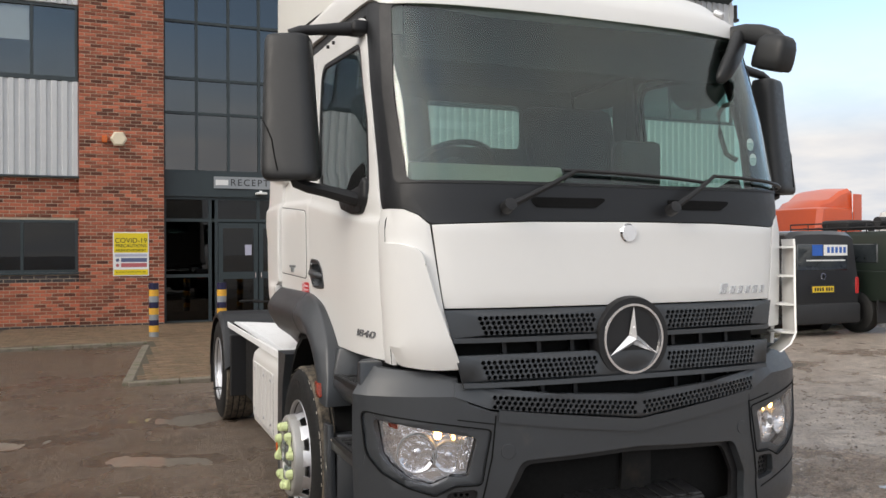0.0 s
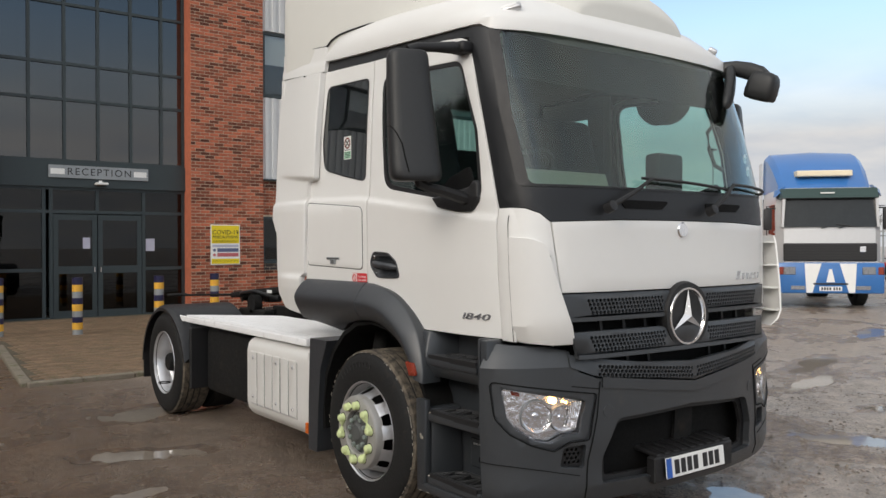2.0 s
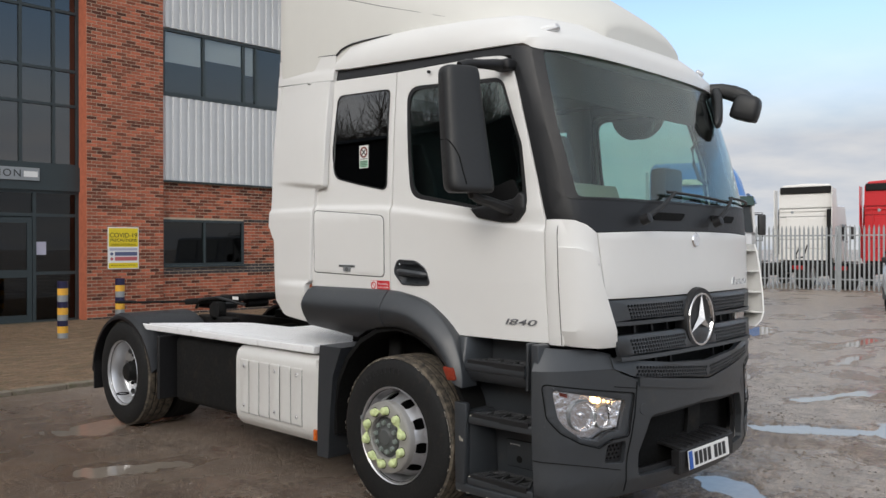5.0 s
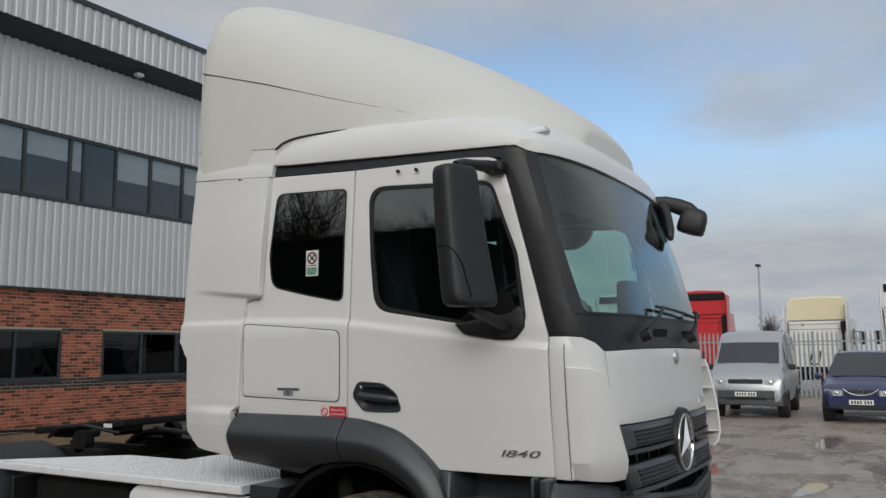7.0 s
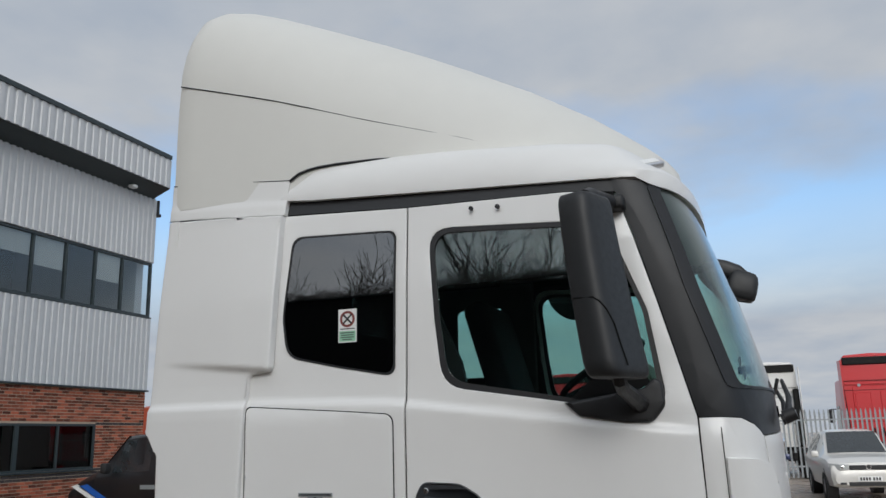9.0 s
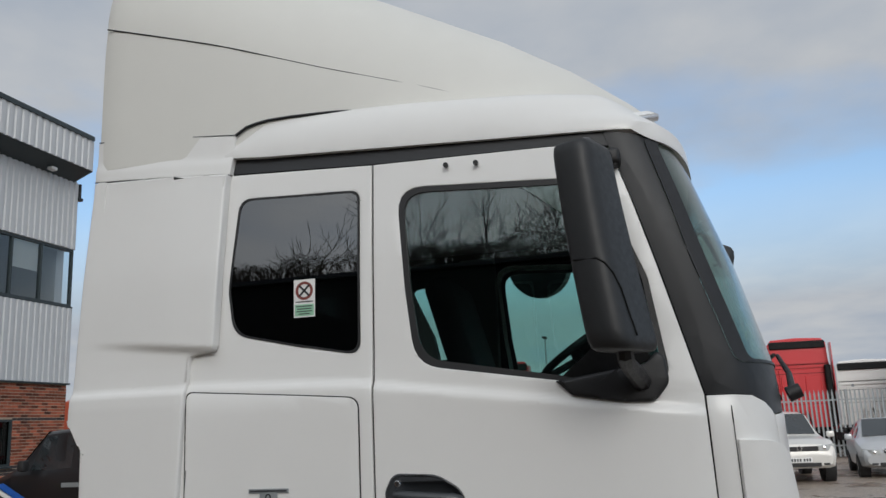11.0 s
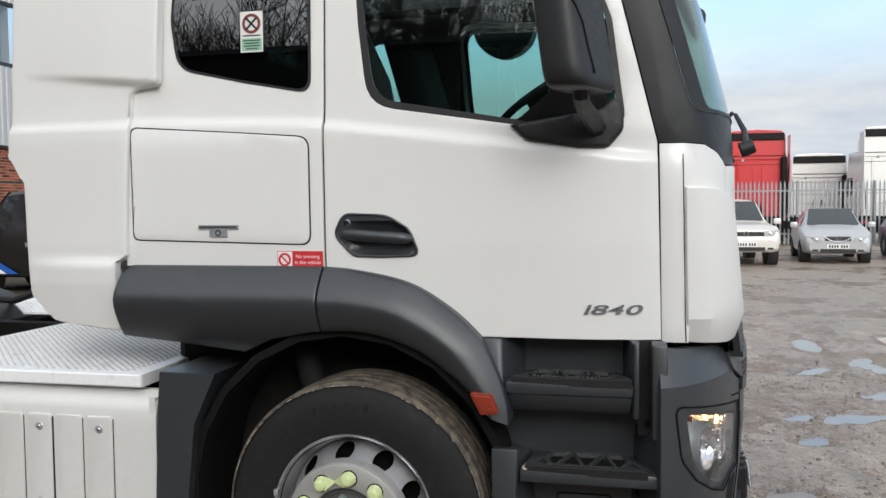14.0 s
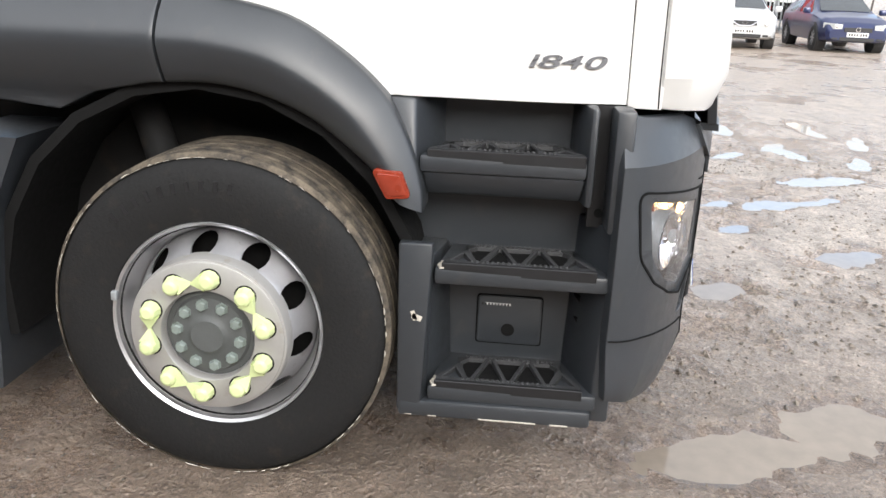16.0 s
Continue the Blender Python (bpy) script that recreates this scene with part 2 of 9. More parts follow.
M_FRAME = material("window_frame_slate", (0.030, 0.043, 0.047), 0.50, vary=0.08)
# unlit office rooms: their shade is put into this dark colour
M_ROOMSHADE = material("room_shade", (0.05, 0.05, 0.05), 0.9, vary=0.3, scale=1.0)
M_BLIND = material("blind_white", (0.55, 0.54, 0.50), 0.8, vary=0.05)
M_KERB = material("concrete_kerb", (0.20, 0.17, 0.13), 0.85, vary=0.25, scale=5, bump=0.4, bump_scale=60, dirt=(0.08, 0.09, 0.03), dirt_amount=0.4)
M_PAVE = material("paving_brick", (0.185, 0.122, 0.074), 0.7, vary=0.3, scale=5, bump=0.35, bump_scale=60, island=0.22, dirt=(0.10, 0.085, 0.04), dirt_amount=0.4)
M_PAVEJ = material("paving_joint", (0.085, 0.07, 0.045), 0.9, vary=0.3, scale=4, bump=0.4)
M_BARK = material("bark", (0.055, 0.042, 0.032), 0.9, vary=0.3, scale=8)
M_WATER = None
M_MIRROR = material("mirror_black_plastic", (0.014, 0.015, 0.016), 0.48, vary=0.1, scale=5, bump=0.08, bump_scale=500)
M_AMBER2 = material("amber_lens", (0.25, 0.036, 0.018), 0.15, vary=0.1, coat=0.5)
M_TREADPLATE = material("tread_black", (0.045, 0.046, 0.048), 0.42, vary=0.2, scale=12, bump=0.5, bump_scale=260)
M_CRUST = material("dried_mud", (0.52, 0.48, 0.41), 0.9, vary=0.2, scale=20)
M_BADGE = material("badge_chrome", (0.58, 0.59, 0.60), 0.28, metal=0.55, vary=0.05)
M_RING = material("nut_ring_pale", (0.44, 0.43, 0.41), 0.42, metal=0.45, vary=0.06, scale=9, dirt=(0.36, 0.31, 0.25), dirt_amount=0.10)
M_HUB = material("hub_grey", (0.085, 0.09, 0.088), 0.55, vary=0.15, scale=20)
M_BOLT = material("bolt_grey_green", (0.20, 0.235, 0.215), 0.5, vary=0.15, scale=20)
M_ORANGE_R = material("orange_reflector", (0.62, 0.13, 0.02), 0.25, vary=0.08)
M_RINGINK = material("faded_red_ink", (0.20, 0.045, 0.035), 0.5)
M_STAR = material("star_chrome", (0.88, 0.88, 0.89), 0.22, metal=0.6, vary=0.03)
M_SPOILER = material("spoiler_off_white", (0.69, 0.68, 0.635), 0.48, vary=0.02, scale=0.8, gloss_vary=0.02)

# ---- building blocks ----
def part(name, bm, mat, parent=None, label="", smooth=35):
    """Links a bmesh as one mesh object under a thing or a part; mat may be a list."""
    me = bpy.data.meshes.new(name)
    bmesh.ops.recalc_face_normals(bm, faces=bm.faces)
    bm.to_mesh(me)
    bm.free()
    for m in (mat if isinstance(mat, (list, tuple)) else [mat]):
        me.materials.append(m)
    if smooth:
        me.shade_smooth()
        me.set_sharp_from_angle(angle=radians(smooth))
    ob = new(name, me)
    ob.parent = parent
    return tagged(ob, label=label)


def thing(name, label, category, m=None, group="", kind=""):
    ob = new(name)
    ob.empty_display_size = 0.2
    if m is not None:
        ob.matrix_world = m
    return tagged(ob, label=label, category=category, group=group, kind=kind)


def single(name, bm, mat, label, category, m=None, group="", kind="", smooth=35):
    ob = part(name, bm, mat, None, label, smooth)
    if m is not None:
        ob.matrix_world = m
    return tagged(ob, category=category, group=group, kind=kind)


def join(*bms):
    out = bmesh.new()
    for b in bms:
        vs = {}
        for v in b.verts:
            vs[v] = out.verts.new(v.co)
        for f in b.faces:
            try:
                nf = out.faces.new([vs[v] for v in f.verts])
                nf.material_index = f.material_index
            except ValueError:
                pass
        b.free()
    return out


def moved(bm, m):
    bm.transform(m)
    return bm


def bx(x0, x1, y0, y1, z0, z1, bevel=0.0, seg=1):
    bm = bmesh.new()
    bmesh.ops.create_cube(bm, size=1)
    for v in bm.verts:
        v.co = Vector((x0 + (v.co.x + 0.5) * (x1 - x0), y0 + (v.co.y + 0.5) * (y1 - y0), z0 + (v.co.z + 0.5) * (z1 - z0)))
    if bevel:
        bmesh.ops.bevel(bm, geom=bm.edges[:], offset=bevel, segments=seg, affect="EDGES", profile=0.5)
    return bm


def frame_to(p0, p1):
    d = Vector(p1) - Vector(p0)
    return Matrix.Translation(p0) @ d.to_track_quat("Z", "Y").to_matrix().to_4x4(), d.length


def cyl(p0, p1, r, seg=16, r2=None, bevel=0.0):
    m, h = frame_to(p0, p1)
    r2 = r if r2 is None else r2
    if bevel:
        return moved(lathe([(0, 0), (r - bevel, 0), (r, bevel), (r2, h - bevel), (r2 - bevel, h), (0, h)], seg), m)
    return moved(lathe([(0, 0), (r, 0), (r2, h), (0, h)], seg), m)


def lathe(profile, seg=32):
    """Turns a profile of (radius, height) about z."""
    bm = bmesh.new()
    rings = []
    for r, h in profile:
        if r < 1e-6:
            rings.append([bm.verts.new((0, 0, h))])
        else:
            rings.append([bm.verts.new((r * math.cos(2 * math.pi * k / seg), r * math.sin(2 * math.pi * k / seg), h)) for k in range(seg)])
    for a, b in zip(rings, rings[1:]):
        for k in range(seg):
            q = [a[k % len(a)], a[(k + 1) % len(a)], b[(k + 1) % len(b)], b[k % len(b)]]
            q = list(dict.fromkeys(q))
            if len(q) > 2:
                bm.faces.new(q)
    return bm


def loft(rings, closed=True, caps=True):
    """Skins rings of points of one length."""
    bm = bmesh.new()
    vv = [[bm.verts.new(p) for p in r] for r in rings]
    n = len(vv[0])
    for a, b in zip(vv, vv[1:]):
        for k in range(n if closed else n - 1):
            bm.faces.new((a[k], a[(k + 1) % n], b[(k + 1) % n], b[k]))
    if caps and closed:
        bm.faces.new(vv[0][::-1])
        bm.faces.new(vv[-1])
    return bm


def tube(points, r, seg=8):
    pts = [Vector(p) for p in points]
    rings = []
    for i, p in enumerate(pts):
        d = (pts[min(i + 1, len(pts) - 1)] - pts[max(i - 1, 0)]).normalized()
        q = d.to_track_quat("Z", "Y")
        rr = r[i] if isinstance(r, (list, tuple)) else r
        rings.append([p + q @ Vector((rr * math.cos(2 * math.pi * k / seg), rr * math.sin(2 * math.pi * k / seg), 0)) for k in range(seg)])
    return loft(rings)


def rpoly(pts, n=5):
    """A polygon of (u, v, radius) corners with rounded corners."""
    out = []
    for i, (u, v, *r) in enumerate(pts):
        r = r[0] if r else 0
        p = Vector((u, v))
        if r <= 0:
            out.append((u, v))
            continue
        a, b = Vector(pts[i - 1][:2]) - p, Vector(pts[(i + 1) % len(pts)][:2]) - p
        ang = a.angle(b)
        t = min(r / math.tan(ang / 2), a.length * 0.49, b.length * 0.49)
        pa, pb = p + a.normalized() * t, p + b.normalized() * t
        for k in range(n + 1):
            s = k / n
            q = pa * (1 - s) ** 2 + p * 2 * s * (1 - s) + pb * s ** 2
            out.append((q.x, q.y))
    return out


def rrect(u0, u1, v0, v1, r, n=5):
    return rpoly([(u0, v0, r), (u1, v0, r), (u1, v1, r), (u0, v1, r)], n)


def panel(mapf, outer, holes=(), thick=0.02, step=(0.12, 0.12), lift=0.0, soft_edge=0.0, seg=2):
    """A sheet cut from a 2D outline with holes, laid on the surface mapf(u, v, depth)."""
    bm = bmesh.new()
    edges = []
    for loop in (outer, *holes):
        vs = [bm.verts.new((u, v, 0)) for u, v in loop]
        edges += [bm.edges.new((vs[i], vs[(i + 1) % len(vs)])) for i in range(len(vs))]
    bmesh.ops.triangle_fill(bm, use_beauty=True, use_dissolve=False, edges=edges)
    us, ws = [p[0] for p in outer], [p[1] for p in outer]
    for axis, lo, hi, st in ((0, min(us), max(us), step[0]), (1, min(ws), max(ws), step[1])):
        if not st:
            continue
        k = math.ceil(lo / st + 1e-6)
        while k * st < hi - 1e-6:
            co, no = Vector((0, 0, 0)), Vector((0, 0, 0))
            co[axis], no[axis] = k * st, 1
            bmesh.ops.bisect_plane(bm, geom=bm.verts[:] + bm.edges[:] + bm.faces[:], plane_co=co, plane_no=no, dist=1e-6)
            k += 1
    uv = [(v.co.x, v.co.y) for v in bm.verts]
    bm.verts.index_update()
    top = [Vector(mapf(u, v, -lift)) for u, v in uv]
    border = [e for e in bm.edges if len(e.link_faces) == 1]
    low = [bm.verts.new(mapf(u, v, thick - lift)) for u, v in uv]
    faces = bm.faces[:]
    idx = {v: i for i, v in enumerate(bm.verts)}
    for f in faces:
        bm.faces.new([low[idx[v]] for v in reversed(f.verts)])
    for e in border:
        a, b = e.verts
        bm.faces.new((a, b, low[idx[b]], low[idx[a]]))
    for v, p in zip(bm.verts, top):
        v.co = p
    if soft_edge:
        bmesh.ops.recalc_face_normals(bm, faces=bm.faces)
        bmesh.ops.bevel(bm, geom=border, offset=soft_edge, segments=seg, affect="EDGES", profile=0.5, clamp_overlap=False)
    return bm


def interp(x, pts):
    return float(np.interp(x, [p[0] for p in pts], [p[1] for p in pts]))


def text_mesh(name, body, size, mat, parent, m, depth=0.002, shear=0.0, spacing=1.0, label="", wide=1.0, bold=0.0):
    """Lettering in the built-in font, as a mesh."""
    cu = bpy.data.curves.new(name, "FONT")
    cu.body, cu.size, cu.extrude, cu.align_x, cu.align_y = body, size, depth, "CENTER", "CENTER"
    cu.shear, cu.space_character, cu.offset = shear, spacing, bold
    tmp = bpy.data.objects.new(name, cu)
    scene.collection.objects.link(tmp)
    me = bpy.data.meshes.new_from_object(tmp.evaluated_get(bpy.context.evaluated_depsgraph_get()))
    bpy.data.objects.remove(tmp)
    bpy.data.curves.remove(cu)
    me.name = name
    me.materials.clear()
    me.transform(Matrix.Diagonal((wide, 1, 1, 1)))
    me.materials.append(mat)
    ob = new(name, me)
    ob.parent = parent
    ob.matrix_basis = m
    return tagged(ob, label=label)

# ---- ground ----
def ground_material():
    m = bpy.data.materials.new("wet_gravel_yard")
    m.use_nodes = True
    nt = m.node_tree
    N, L = nt.nodes.new, nt.links.new
    b = nt.nodes["Principled BSDF"]
    tc = N("ShaderNodeTexCoord")

    def noise_at(scale, detail=6, rough=0.55):
        n = N("ShaderNodeTexNoise")
        n.inputs["Scale"].default_value, n.inputs["Detail"].default_value, n.inputs["Roughness"].default_value = scale, detail, rough
        L(tc.outputs["Object"], n.inputs["Vector"])
        return n.outputs["Fac"]

    def span(src, a, c, lo=0.0, hi=1.0):
        r = N("ShaderNodeMapRange")
        r.inputs["From Min"].default_value, r.inputs["From Max"].default_value = a, c
        r.inputs["To Min"].default_value, r.inputs["To Max"].default_value = lo, hi
        L(src, r.inputs["Value"])
        return r.outputs[0]

    def mixc(fac, c1, c2):
        x = N("ShaderNodeMixRGB")
        L(fac, x.inputs[0])
        for k, c in ((1, c1), (2, c2)):
            if isinstance(c, tuple):
                x.inputs[k].default_value = (*c, 1)
            else:
                L(c, x.inputs[k])
        return x.outputs[0]

    patch, wet, grit = noise_at(0.28, 7), noise_at(0.55, 8, 0.6), noise_at(26, 5, 0.7)
    stones = N("ShaderNodeTexVoronoi")
    stones.inputs["Scale"].default_value = 42
    L(tc.outputs["Object"], stones.inputs["Vector"])
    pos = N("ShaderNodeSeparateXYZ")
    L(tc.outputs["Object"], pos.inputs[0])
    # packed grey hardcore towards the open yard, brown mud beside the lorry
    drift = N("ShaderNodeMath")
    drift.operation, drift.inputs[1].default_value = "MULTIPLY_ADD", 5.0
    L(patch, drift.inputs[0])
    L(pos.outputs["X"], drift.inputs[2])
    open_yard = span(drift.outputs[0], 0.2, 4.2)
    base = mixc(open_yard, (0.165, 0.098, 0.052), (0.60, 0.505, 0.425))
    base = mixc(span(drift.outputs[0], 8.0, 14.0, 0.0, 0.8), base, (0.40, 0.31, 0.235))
    mott = noise_at(2.6, 10, 0.72)
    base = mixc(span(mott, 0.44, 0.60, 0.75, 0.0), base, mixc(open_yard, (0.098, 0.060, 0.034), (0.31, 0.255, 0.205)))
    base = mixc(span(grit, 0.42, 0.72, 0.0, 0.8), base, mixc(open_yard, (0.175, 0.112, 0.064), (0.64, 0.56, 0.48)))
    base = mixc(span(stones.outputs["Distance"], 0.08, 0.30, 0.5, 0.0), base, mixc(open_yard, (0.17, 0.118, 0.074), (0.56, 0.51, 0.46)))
    fine = noise_at(9, 8, 0.72)
    crumbs = noise_at(48, 6, 0.75)
    base = mixc(span(crumbs, 0.55, 0.64, 0.0, 0.7), base, (0.10, 0.07, 0.045))
    speck = noise_at(75, 4, 0.7)
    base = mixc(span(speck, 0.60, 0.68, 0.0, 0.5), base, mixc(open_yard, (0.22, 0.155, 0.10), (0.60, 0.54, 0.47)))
    crust = noise_at(5.5, 12, 0.68)
    base = mixc(span(crust, 0.53, 0.58, 0.0, 0.38), base, (0.13, 0.09, 0.06))
    # loose grit: every stone has its own tone
    cells = []
    for sc in (74.0, 190.0):
        v = N("ShaderNodeTexVoronoi")
        v.inputs["Scale"].default_value = sc
        L(tc.outputs["Object"], v.inputs["Vector"])
        c = N("ShaderNodeSeparateColor")
        L(v.outputs["Color"], c.inputs[0])
        cells.append((c.outputs[0], v.outputs["Distance"]))
    for (tone, dist), lo, hi in zip(cells, (0.80, 0.74), (1.18, 1.26)):
        h = N("ShaderNodeHueSaturation")
        L(base, h.inputs["Color"])
        L(span(tone, 0.0, 1.0, lo, hi), h.inputs["Value"])
        base = h.outputs[0]
    # low ground stays wet: darker and glossier
    low = N("ShaderNodeMath")
    low.operation = "ADD"
    L(span(pos.outputs["Z"], 0.004, -0.010), low.inputs[0])
    L(span(wet, 0.47, 0.63, 0.0, 0.8), low.inputs[1])
    wetf = span(low.outputs[0], 0.15, 1.1)
    dk = N("ShaderNodeMixRGB")
    dk.blend_type = "MULTIPLY"
    L(span(wetf, 0.0, 1.0, 0.0, 0.75), dk.inputs[0])
    L(base, dk.inputs[1])
    dk.inputs[2].default_value = (0.58, 0.50, 0.44, 1)
    dark = mixc(span(fine, 0.52, 0.66, 0.0, 0.5), dk.outputs[0], (0.12, 0.085, 0.056))
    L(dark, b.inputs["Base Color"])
    L(span(wetf, 0.0, 1.0, 0.47, 0.12), b.inputs["Roughness"])
    b.inputs["Specular IOR Level"].default_value = 0.85
    bp = N("ShaderNodeBump")
    bp.inputs["Strength"].default_value, bp.inputs["Distance"].default_value = 0.75, 0.028
    hsum = N("ShaderNodeMath")
    hsum.operation = "ADD"
    lump = N("ShaderNodeMath")
    lump.operation, lump.inputs[1].default_value = "MULTIPLY_ADD", 1.6
    clod = N("ShaderNodeMath")
    clod.operation, clod.inputs[1].default_value = "MULTIPLY_ADD", 2.4
    L(crust, clod.inputs[0])
    L(grit, clod.inputs[2])
    L(fine, lump.inputs[0])
    L(clod.outputs[0], lump.inputs[2])
    L(lump.outputs[0], hsum.inputs[0])
    L(span(stones.outputs["Distance"], 0.0, 0.4, 0.5, 0.0), hsum.inputs[1])
    grain = N("ShaderNodeMath")
    grain.operation, grain.inputs[1].default_value = "MULTIPLY_ADD", 0.45
    L(cells[1][0], grain.inputs[0])
    L(hsum.outputs[0], grain.inputs[2])
    L(grain.outputs[0], bp.inputs["Height"])
    L(bp.outputs[0], b.inputs["Normal"])
    return m


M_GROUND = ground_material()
M_WATER = material("puddle_water", (0.25, 0.21, 0.17), 0.05, vary=0.15, scale=2, gloss_vary=0.01)


# shallow basins: x, y, half length, half width, turn
BASINS = [
    (-1.45, 3.75, 0.62, 0.30, 10), (-1.9, 2.2, 0.5, 0.18, -20), (-3.4, 3.2, 0.9, 0.22, 5), (-2.6, 1.0, 0.55, 0.2, 15),
    (-0.90, -1.50, 0.34, 0.13, -70), (-0.58, -1.95, 0.24, 0.20, -60), (0.76, -1.27, 0.26, 0.15, 60), (0.70, -1.84, 0.21, 0.11, -40),
    (3.0, -1.02, 0.62, 0.17, -62), (3.4, -1.55, 0.4, 0.14, 20), (4.9, -0.6, 0.8, 0.14, -20), (1.89, -2.21, 0.20, 0.12, -60), (1.39, -2.69, 0.26, 0.13, -60), (2.55, -2.52, 0.3, 0.13, -70),
    (3.45, -3.15, 0.4, 0.15, -70), (4.6, -3.3, 0.42, 0.11, 10), (5.9, -2.9, 0.5, 0.16, 0), (7.0, 1.6, 1.0, 0.2, 15), (9.0, -2.0, 0.9, 0.25, 5), (6.4, 4.4, 0.8, 0.25, 0), (11.5, 3.0, 1.2, 0.25, 20),
    (4.38, -2.66, 0.30, 0.09, -40), (4.98, -3.25, 0.34, 0.09, -30), (2.50, -2.18, 0.20, 0.09, -60), (2.72, -2.92, 0.24, 0.10, -60), (4.23, -3.80, 0.36, 0.10, -20), (5.4, -4.2, 0.5, 0.12, -20), (3.2, -4.0, 0.34, 0.12, -50), (6.2, -3.9, 0.5, 0.12, 0),
    (5.3, 0.8, 0.9, 0.16, 10), (8.2, 0.3, 0.8, 0.16, 0), (10.2, 0.9, 1.1, 0.2, -5), (6.8, -1.2, 0.7, 0.15, -10), (12.6, -0.8, 1.2, 0.2, 0)]


def basin(x, y):
    """How deep a spot lies in the nearest basin, 0 to 1."""
    best = 0.0
    for k, (cx, cy, rx, ry, turn) in enumerate(BASINS):
        u, v = x - cx, y - cy
        if abs(u) > 2.6 * rx or abs(v) > 2.6 * rx:
            continue
        a = radians(turn)
        u, v = u * math.cos(a) + v * math.sin(a), -u * math.sin(a) + v * math.cos(a)
        r = math.hypot(u / rx, v / ry)
        r += 0.5 * noise.noise((x * 1.9, y * 1.9, k)) + 0.35 * noise.noise((x * 5, y * 5, k + 9.0)) + 0.30 * noise.noise((x * 12, y * 12, k))
        best = max(best, min(max(1.45 - r, 0), 1))
    return best


WATER_Z = -0.0165


def ground_height(x, y):
    a = 0.006 * noise.noise((x * 0.6, y * 0.6, 0.3)) + 0.006 * noise.noise((x * 1.8, y * 2.6, 4.0)) + 0.007 * noise.noise((x * 6, y * 7, 2.0)) + 0.006 * noise.noise((x * 15, y * 15, 5.0))
    return a - 0.028 * basin(x, y)


def spread(lo, hi, near0, near1, fine, mid):
    """Grid lines: fine in the near stretch, wider beyond it."""
    out, v = [-400, -160, -80, -40, -25, -16, -11], -8.0
    while v < hi:
        out.append(round(v, 3))
        v += fine if near0 <= v < near1 else mid
    return out + [hi + 0.6, hi + 1.5, hi + 3, hi + 6, hi + 12, hi + 30, hi + 80, hi + 160, hi + 400]


def ground_sheet():
    xs, ys = spread(-8, 15.0, -4.4, 5.2, 0.055, 0.13), spread(-8, 8.0, -4.2, 1.2, 0.055, 0.12)
    verts = [(x, y, ground_height(x, y) if -9 < x < 15.2 and -9 < y < 8.2 else 0.0) for x in xs for y in ys]
    n = len(ys)
    faces = [(i * n + j, (i + 1) * n + j, (i + 1) * n + j + 1, i * n + j + 1) for i in range(len(xs) - 1) for j in range(n - 1)]
    me = bpy.data.meshes.new("ground")
    me.from_pydata(verts, [], faces)
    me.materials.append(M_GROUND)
    me.shade_smooth()
    return tagged(new("ground", me), label="muddy brown gravel yard, wet and rutted", category="ground", kind="structure")


ground_sheet()
single("water", bx(-8.5, 15.0, -8.5, 8.0, WATER_Z - 0.02, WATER_Z), M_WATER, "muddy rainwater standing in the hollows", "water", kind="structure", smooth=0)


def gravel():
    """Loose stones lying about the lorry."""
    rnd = random.Random(11)
    verts, faces = [], []
    for k in range(52000):
        x, y = rnd.uniform(-4.5, 5.5), rnd.uniform(-4.6, 5.6)
        if noise.noise((x * 0.9, y * 0.9, 7.0)) + rnd.uniform(-0.35, 0.5) < (0.36 if x < -0.6 else 0.0) or ground_height(x, y) < WATER_Z + 0.002:
            continue
        r = (0.0022 + 0.006 * rnd.random() ** 3) if x < -0.6 else 0.0035 + 0.011 * rnd.random() ** 3 + (0.010 if rnd.random() < (0.015 if x > 0 else 0.004) else 0)
        z = ground_height(x, y) + r * 0.15
        a = rnd.uniform(0, 6.3)
        i = len(verts)
        sx, sy, sz = r * rnd.uniform(0.8, 1.6), r * rnd.uniform(0.7, 1.2), r * rnd.uniform(0.5, 0.9)
        for j in range(5):
            b = a + 1.2566 * j + rnd.uniform(-0.25, 0.25)
            verts.append((x + sx * math.cos(b), y + sy * math.sin(b), z + rnd.uniform(-0.2, 0.2) * r))
        verts.append((x + rnd.uniform(-0.3, 0.3) * r, y + rnd.uniform(-0.3, 0.3) * r, z + sz))
        faces += [(i + j, i + (j + 1) % 5, i + 5) for j in range(5)]
    me = bpy.data.meshes.new("gravel")
    me.from_pydata(verts, [], faces)
    me.materials.append(M_STONE)
    tagged(new("gravel", me), label="loose pale gravel scattered over the mud", category="gravel", kind="stuff")


gravel()

# ---- office building ----
WY = 14.30                                # face of the brick piers
WALL_END, WALL_START = 14.55, -11.2
EAVE, EAVE_END = 8.95, 14.35            # foot of the fascia, and where it ends
Z_LOW0, Z_LOW1, Z_BAND, Z_WIN0, Z_WIN1, Z_TOP = 1.20, 2.30, 3.22, 5.25, 6.80, 8.69


def corrugated(x0, x1, z0, z1, y, pitch=0.20, depth=0.035):
    """Upright trapezoid ribs, facing -y."""
    prof, x = [], x0
    while x < x1 - 1e-6:
        for f, d in ((0.0, 0), (0.30, 0), (0.40, -depth), (0.85, -depth), (0.95, 0)):
            if x + f * pitch < x1:
                prof.append((x + f * pitch, y + d))
        x += pitch
    prof.append((x1, y))
    ring = [(px, py) for px, py in prof] + [(x1, y + 0.06), (x0, y + 0.06)]
    return loft([[(a, b, z0) for a, b in ring], [(a, b, z1) for a, b in ring]])


